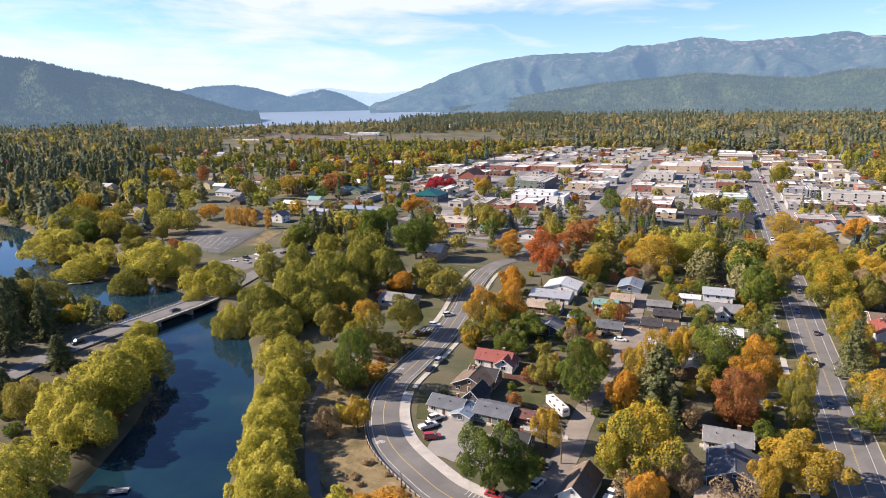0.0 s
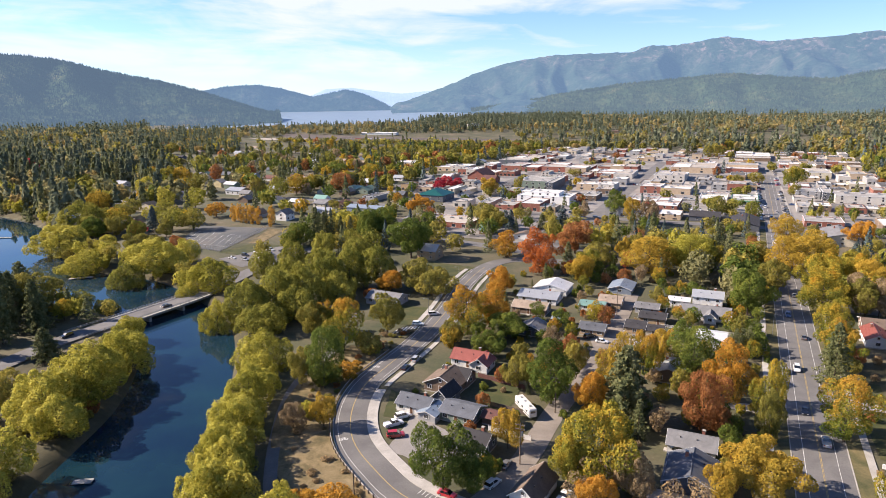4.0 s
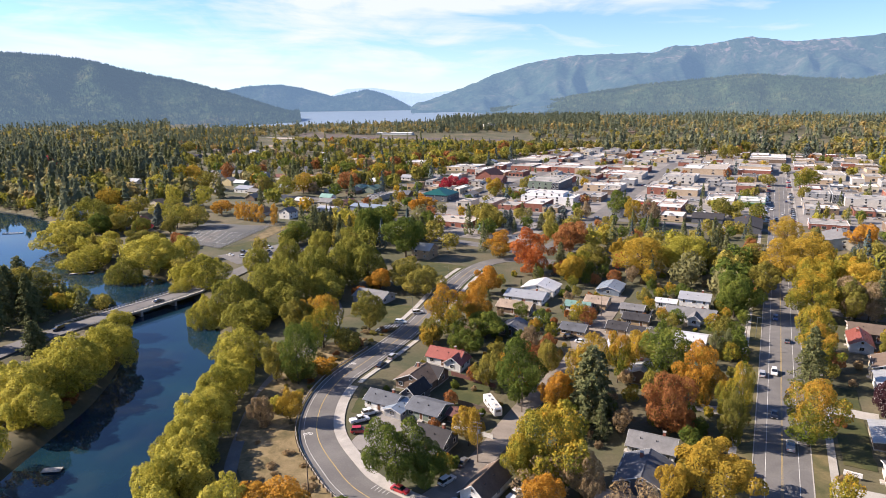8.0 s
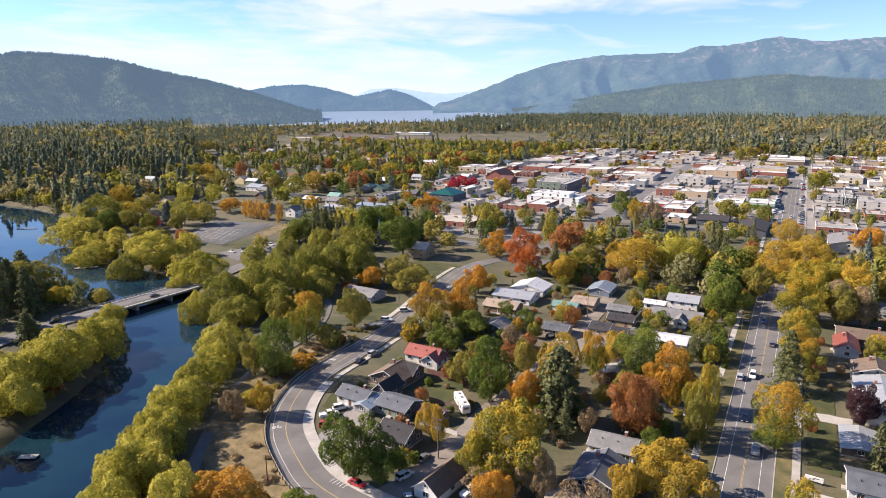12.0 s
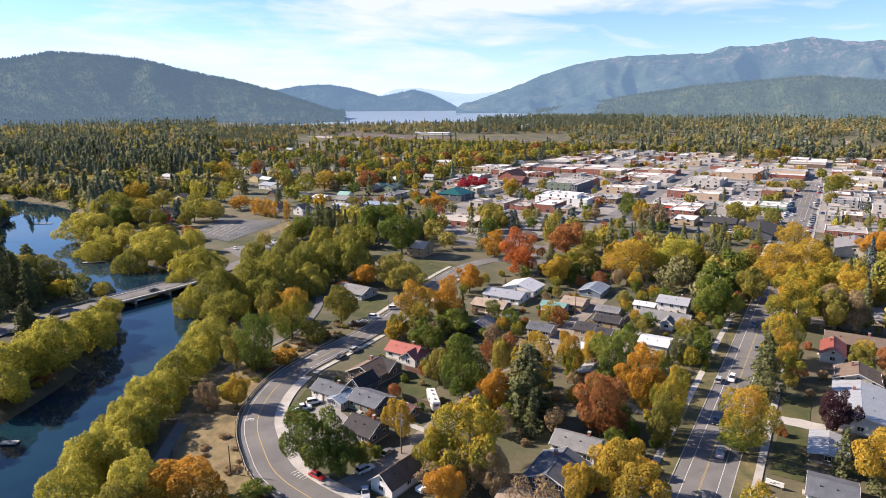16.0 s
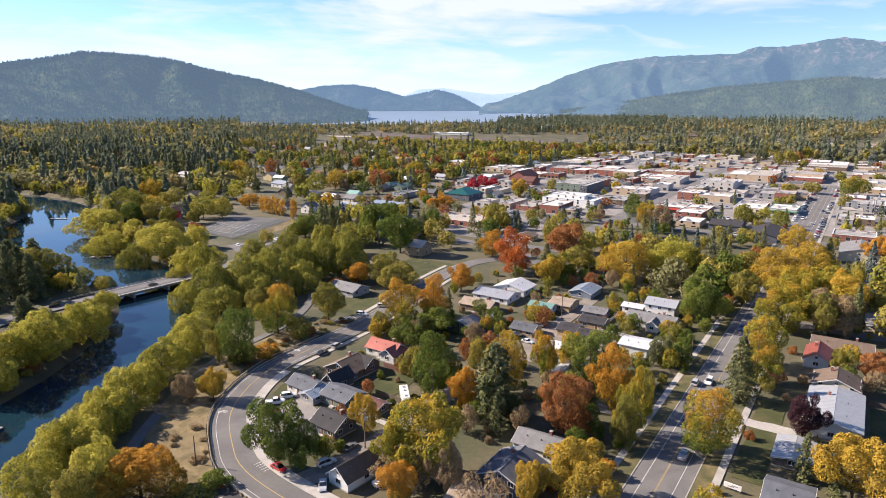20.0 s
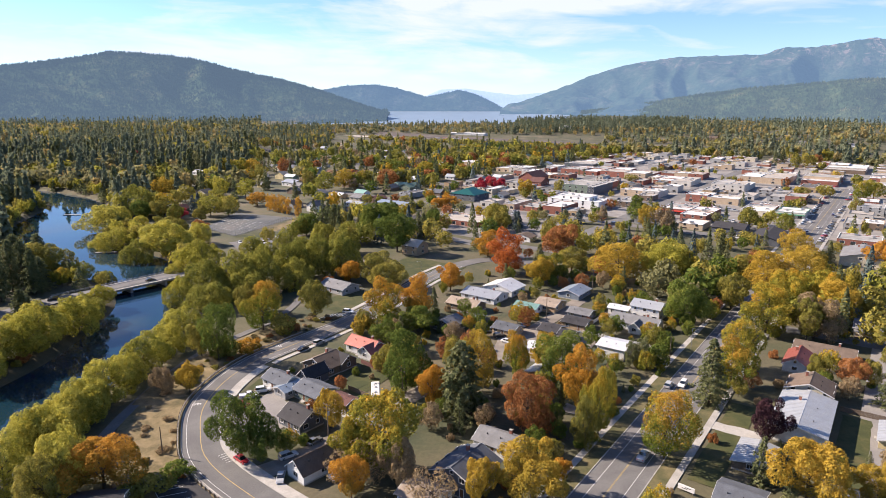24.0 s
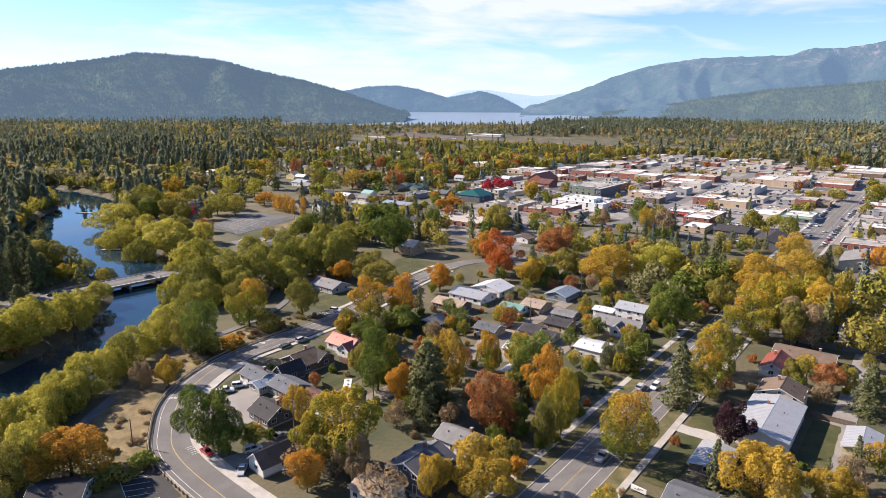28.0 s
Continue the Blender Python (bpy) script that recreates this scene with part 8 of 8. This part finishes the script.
street_house(293, 1454, 22, "brown_siding", "brown_shingle")
street_house(271, 1521, 14, "white_siding", "white_metal")
street_house(436, 1364, 16, "cream_siding", "grey_shingle")
street_house(515, 1323, 18, "white_siding", "grey_shingle")
street_house(563, 1271, 14, "white_siding", "tan_shingle")
street_house(544, 1108, 16, "cream_siding", "grey_shingle")
street_house(401, 1091, 14, "tan_siding", "maroon_shingle")
street_house(-637, 1084, 16, "white_siding", "silver_metal")
street_house(-607, 1146, 14, "grey_siding", "grey_shingle")
street_house(-507, 1002, 16, "white_siding", "grey_shingle")
street_house(-481, 1001, 15, "slate_siding", "dark_shingle")
street_house(-489, 1103, 14, "tan_siding", "tan_shingle")
street_house(-464, 1140, 15, "brown_siding", "grey_shingle")
street_house(-415, 1076, 13, "white_siding", "silver_metal")
street_house(-417, 1179, 14, "cream_siding", "tan_shingle")
street_house(-405, 679, 16, "white_siding", "silver_metal")
street_house(-397, 733, 9, "white_siding", "white_metal")
street_house(-342, 665, 17, "blue_siding", "blue_metal")
street_house(-261, 602, 15, "white_siding", "mint_metal")
street_house(-242, 595, 11, "cream_siding", "grey_shingle")
street_house(-194, 701, 13, "white_siding", "white_metal")
street_house(-142, 620, 14, "cream_siding", "mint_metal")
street_house(-163, 561, 12, "white_siding", "mint_metal")
street_house(-146, 513, 14, "white_siding", "silver_metal")
street_house(-114, 576, 12, "white_siding", "white_metal")
street_house(-108, 702, 12, "white_siding", "silver_metal")
# trees on the lots and along the streets: the nearest singly, the rest joined by kind
MIX = [("far_round", "gold_leaf"), ("far_round", "olive_leaf"), ("far_round", "turning_leaf"), ("far_round", "green_leaf"), ("far_round", "dull_leaf"), ("far_round", "olive_leaf"), ("far_round", "willow_green_leaf"), ("far_round", "olive_leaf"), ("far_spruce", "spruce_leaf"), ("far_round", "green_leaf"), ("far_round", "willow_green_leaf"), ("far_round", "turning_leaf"),
       ("far_spruce", "spruce_leaf"), ("far_spruce", "spruce_leaf"), ("far_column", "olive_leaf"), ("far_round", "willow_leaf"), ("far_spruce", "blue_spruce_leaf"), ("far_round", "rust_leaf")]
placed = 0
TOWN_SPOTS = {}
LEAFY = [("far_round", "olive_leaf"), ("far_round", "willow_green_leaf"), ("far_round", "gold_leaf"), ("far_round", "willow_leaf"), ("far_round", "green_leaf"), ("far_spruce", "spruce_leaf"), ("far_spruce", "spruce_leaf"), ("far_round", "tan_leaf"), ("far_round", "olive_leaf"), ("far_round", "willow_green_leaf"), ("far_spruce", "spruce_leaf")]
for i in range(9000):
    a, b = g5.uniform(-700, 340), g5.uniform(120, 950)
    x, y = town(a, b)
    downtown = -330 < a < 105 and b > 232
    if y < 360 and x < 70 or y < 240 or math.hypot(x, y) > 1150 or x < -620 or math.degrees(math.atan2(x, y)) < -30:
        continue
    if downtown and (b > 400 and g5.random() < 0.72 or g5.random() < 0.5):
        continue
    if not downtown and g5.random() < (0.85 if x < -150 else 0.4):
        continue
    if not free(x, y, 4) or not clear_of(x, y, 2.5 if x > -150 else 4.0):
        continue
    if any(abs(b - q) < 9 for q in (309, 418, 520, 605, 735)) and -460 < a < 105 or any(abs(a - q) < 9 for q in (-120, -245)) and downtown:
        continue
    if -240 < x < -150 and 372 < y < 500:
        continue
    s, m_ = g5.choice(MIX) if x > -170 else g5.choice(LEAFY)
    h = g5.uniform(11, 17) if not downtown else g5.uniform(6, 11)
    h = h * (1.35 if "spruce" in s else 0.92)
    r = h * (g5.uniform(0.19, 0.25) if s != "far_round" else g5.uniform(0.42, 0.54))
    keep_out(x, y, 1.5 if downtown else r * 0.6)
    if y < 520 and placed < 16:
        placed += 1
        tree(s, m_, x, y, h, r, z=0.0)
    else:
        TOWN_SPOTS.setdefault("olive_leaf" if m_ == "turning_leaf" else m_, []).append((x, y, h, r))
# trees and shrubs in the near gardens
g9 = random.Random(21)
GARDEN = ["olive_leaf", "green_leaf", "turning_leaf", "gold_leaf", "tan_leaf", "green_leaf", "rust_leaf", "spruce_leaf"]
n_small = 0
for i in range(3000):
    a, b = (g9.uniform(-122, 66), g9.uniform(-40, 235)) if i % 2 else (g9.uniform(-108, -10), g9.uniform(-10, 150))
    x, y = town(a, b)
    if abs(a) < 10.5 or np.min(np.hypot(BEND[:, 0] - x, BEND[:, 1] - y)) < 9.5 or not free(x, y, -1.5) or not clear_of(x, y, 1.2) or y < 100 or y > 345:
        continue
    if 6 < x < 40 and 200 < y < 236 or -64 < x < -38 and 132 < y < 178:
        continue
    big = g9.random() < 0.40
    m_ = g9.choice(GARDEN)
    h = g9.uniform(5, 9) if big else g9.uniform(1.6, 3.6)
    if m_ == "spruce_leaf":
        tree("far_spruce", m_, x, y, h * 1.5, h * 0.36, label="small dark conifer in a garden")
    else:
        tree("far_round" if big else "bush", m_, x, y, h, h * (0.42 if big else 0.55))
    keep_out(x, y, 2.2 if big else 1.0)
    n_small += 1
    if n_small > 330:
        break
# willows and scrub along the water
for i in range(0, len(RIVER) - 1):
    if RIVER[i, 1] < 262:
        continue
    for sg_ in (-1, 1):
        for k in range(2):
            off = RIVER[i, 2] + g9.uniform(5, 15)
            x, y = RIVER[i, :2] + side_of(RIVER)[i] * sg_ * off + np.array([g9.uniform(-5, 5), g9.uniform(-5, 5)])
            if np.min(np.hypot(BRIDGE_ROAD[:, 0] - x, BRIDGE_ROAD[:, 1] - y)) < 12 or np.min(np.hypot(RIVER[:, 0] - x, RIVER[:, 1] - y) - RIVER[:, 2]) < 3.5:
                continue
            h = g9.uniform(5, 12)
            TOWN_SPOTS.setdefault(g9.choice(("willow_leaf", "olive_leaf", "willow_leaf", "olive_leaf", "spruce_leaf")), []).append((x, y, h, h * 0.42))

# ---- town trees and far woods ----


def tuft_template(n, conifer, g, s=0.58):
    """A looser crown made of separate tufts."""
    if conifer:
        z = g.uniform(0, 1, n) ** 1.35
        r = (1 - z) ** 0.85 * np.sqrt(g.uniform(0.25, 1, n))
        a = g.uniform(0, 6.283, n)
        P = np.column_stack([np.cos(a) * r, np.sin(a) * r, 0.06 + 0.94 * z])
        N = np.column_stack([np.cos(a), np.sin(a), np.full(n, 0.6)])
    else:
        d = g.normal(0, 1, (n, 3))
        d /= np.linalg.norm(d, axis=1)[:, None]
        k = (g.uniform(0.72, 1.05, n) * (1 + 0.22 * np.sin(d[:, 0] * 5 + d[:, 1] * 4)))[:, None]
        P = d * k * np.array([0.95, 0.95, 0.42]) + np.array([0, 0, 0.56])
        N = d
    v, f = leaf_quads(P, N, s, 0.3 if conifer else 0.5)
    v = v.copy()
    return v, f


def forest(name, label, mat, spots, templates):
    """One mesh of many trees: spots are x, y, height, radius."""
    by = {}
    for i, sp in enumerate(spots):
        by.setdefault(i % len(templates), []).append(sp)
    V, Fc, b = [], [], 0
    for k, sps in by.items():
        tv, tf = templates[k]
        S = np.array(sps)
        a = rng.uniform(0, 6.283, len(S))
        gz = land(S[:, 0], S[:, 1])
        ca, sa = np.cos(a)[:, None], np.sin(a)[:, None]
        X = (tv[None, :, 0] * ca - tv[None, :, 1] * sa) * S[:, 3:4] + S[:, 0:1]
        Y = (tv[None, :, 0] * sa + tv[None, :, 1] * ca) * S[:, 3:4] + S[:, 1:2]
        Zz = tv[None, :, 2] * S[:, 2:3] + gz[:, None]
        V.append(np.stack([X, Y, Zz], 2).reshape(-1, 3))
        Fc.append((tf[None] + (np.arange(len(S)) * len(tv))[:, None, None] + b).reshape(-1, tf.shape[1]))
        b += len(S) * len(tv)
    me = mesh_np(name, np.vstack(V), np.vstack(Fc))
    me.materials.append(MATS[mat])
    return tagged(new(name, me), label, "woods", kind="stuff")


# woods: dark conifers beyond the river bend, mixed belts behind the town and up to the hills
def in_town(x, y):
    """Downtown and the open rail yard, where woods stay out."""
    b = (x - 47.1) * TU[0] + (y - 138.3) * TU[1]
    a = (x - 47.1) * TV[0] + (y - 138.3) * TV[1]
    return ((a > -345) & (a < 112) & (b > 150) & (b < 905)) | ((y > 1250 - 0.3 * x) & (y < 1372 - 0.3 * x) & (x > -440) & (x < 250))


g6 = np.random.default_rng(17)
WOODS = {}


def grow(n, az, r, shares, con_h, dec_h, thin=0.0, patch=0.25):
    """Scatters n trees between two bearings and two distances; shares: leaf kinds for conifers and for broadleaf trees, with how common each is."""
    A = g6.uniform(*az, n)
    R = np.sqrt(g6.uniform(r[0] ** 2, r[1] ** 2, n))
    X, Y = R * np.sin(np.radians(A)), R * np.cos(np.radians(A))
    near_river = np.min(np.stack([np.hypot(X - q[0], Y - q[1]) - q[2] for q in RIVER[::2]]), 0) < 6
    ok = ~near_river & (lake_mask(X, Y) < 0.02) & ~in_town(X, Y)
    for x, y, d in zip(X[ok], Y[ok], R[ok]):
        if d < 1500 and not clear_of(x, y, 2.0) or d < 700 and not free(x, y, 1.0):
            continue
        q = noise.noise((x * 0.006, y * 0.006, 4.0)) + 0.5 * noise.noise((x * 0.02, y * 0.02, 6.0))
        if thin and noise.noise((x * 0.008, y * 0.008, 11.0)) > 0.5 - thin:
            continue
        con = g6.random() < shares[0] + q * patch * 2
        kinds = shares[1] if con else shares[2]
        m_ = kinds[int(g6.random() ** 1.2 * len(kinds))]
        h = g6.uniform(*(con_h if con else dec_h)) * g6.uniform(0.75, 1.1) * (0.78 if d > 1650 else 1.0)
        WOODS.setdefault((m_, con, d > 1250), []).append((x, y, h, h * (g6.uniform(0.19, 0.27) if con else g6.uniform(0.40, 0.52))))


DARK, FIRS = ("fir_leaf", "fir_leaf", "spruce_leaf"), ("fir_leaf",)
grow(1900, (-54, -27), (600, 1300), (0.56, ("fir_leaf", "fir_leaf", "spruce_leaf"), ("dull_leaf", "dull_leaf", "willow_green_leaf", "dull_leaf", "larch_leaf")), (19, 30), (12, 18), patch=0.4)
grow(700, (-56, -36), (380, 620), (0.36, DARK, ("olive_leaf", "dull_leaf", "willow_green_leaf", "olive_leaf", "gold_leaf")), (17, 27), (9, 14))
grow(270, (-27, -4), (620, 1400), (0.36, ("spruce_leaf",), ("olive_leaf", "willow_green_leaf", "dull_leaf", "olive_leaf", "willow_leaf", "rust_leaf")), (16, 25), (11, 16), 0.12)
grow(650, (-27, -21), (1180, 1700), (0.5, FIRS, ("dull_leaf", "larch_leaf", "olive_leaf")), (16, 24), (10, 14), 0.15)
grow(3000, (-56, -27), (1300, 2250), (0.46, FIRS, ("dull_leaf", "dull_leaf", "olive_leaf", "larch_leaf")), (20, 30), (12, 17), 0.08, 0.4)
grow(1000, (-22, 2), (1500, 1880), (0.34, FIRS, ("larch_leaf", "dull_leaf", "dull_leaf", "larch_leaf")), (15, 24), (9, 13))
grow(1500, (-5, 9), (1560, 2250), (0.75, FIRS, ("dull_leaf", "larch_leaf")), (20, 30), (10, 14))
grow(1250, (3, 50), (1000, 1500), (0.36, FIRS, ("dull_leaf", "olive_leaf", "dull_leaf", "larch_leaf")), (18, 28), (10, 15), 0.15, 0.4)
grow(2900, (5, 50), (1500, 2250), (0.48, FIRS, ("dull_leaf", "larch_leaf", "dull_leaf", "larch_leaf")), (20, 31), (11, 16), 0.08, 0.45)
for x, y in zip(g6.uniform(-430, 240, 420), g6.uniform(1205, 1250, 420)):
    h = g6.uniform(4, 9)                            # scrub along the near side of the rail yard
    WOODS.setdefault((("gold_leaf", "olive_leaf", "dull_leaf")[int(h) % 3], False, True), []).append((x, y - 0.3 * x, h, h * 0.6))
g7 = np.random.default_rng(5)
WOOD_SHAPES = {(True, False): [tuft_template(96, True, g7, 0.58) for _ in range(5)], (False, False): [tuft_template(130, False, g7, 0.46) for _ in range(5)],
               (True, True): [tuft_template(42, True, g7, 0.60) for _ in range(5)], (False, True): [tuft_template(44, False, g7, 0.58) for _ in range(5)]}
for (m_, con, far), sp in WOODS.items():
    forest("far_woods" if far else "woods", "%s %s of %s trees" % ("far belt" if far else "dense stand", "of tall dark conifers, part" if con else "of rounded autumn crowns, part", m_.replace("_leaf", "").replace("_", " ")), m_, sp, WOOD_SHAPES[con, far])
# the nearer ones carry finer tufts
TOWN_SHAPES = {(True, True): [tuft_template(420, True, g7, 0.20) for _ in range(3)], (False, True): [tuft_template(620, False, g7, 0.185) for _ in range(4)],
               (True, False): [tuft_template(150, True, g7, 0.34) for _ in range(3)], (False, False): [tuft_template(190, False, g7, 0.34) for _ in range(4)]}
for m_, sp in TOWN_SPOTS.items():
    for close in (True, False):
        some = [q for q in sp if (q[1] < 470) == close]
        if some:
            forest("town_trees", "many %s-leaved trees among houses and along the %s" % (m_.replace("_leaf", "").replace("_", " "), "water" if close else "farther streets"), m_, some, TOWN_SHAPES["spruce" in m_, close])
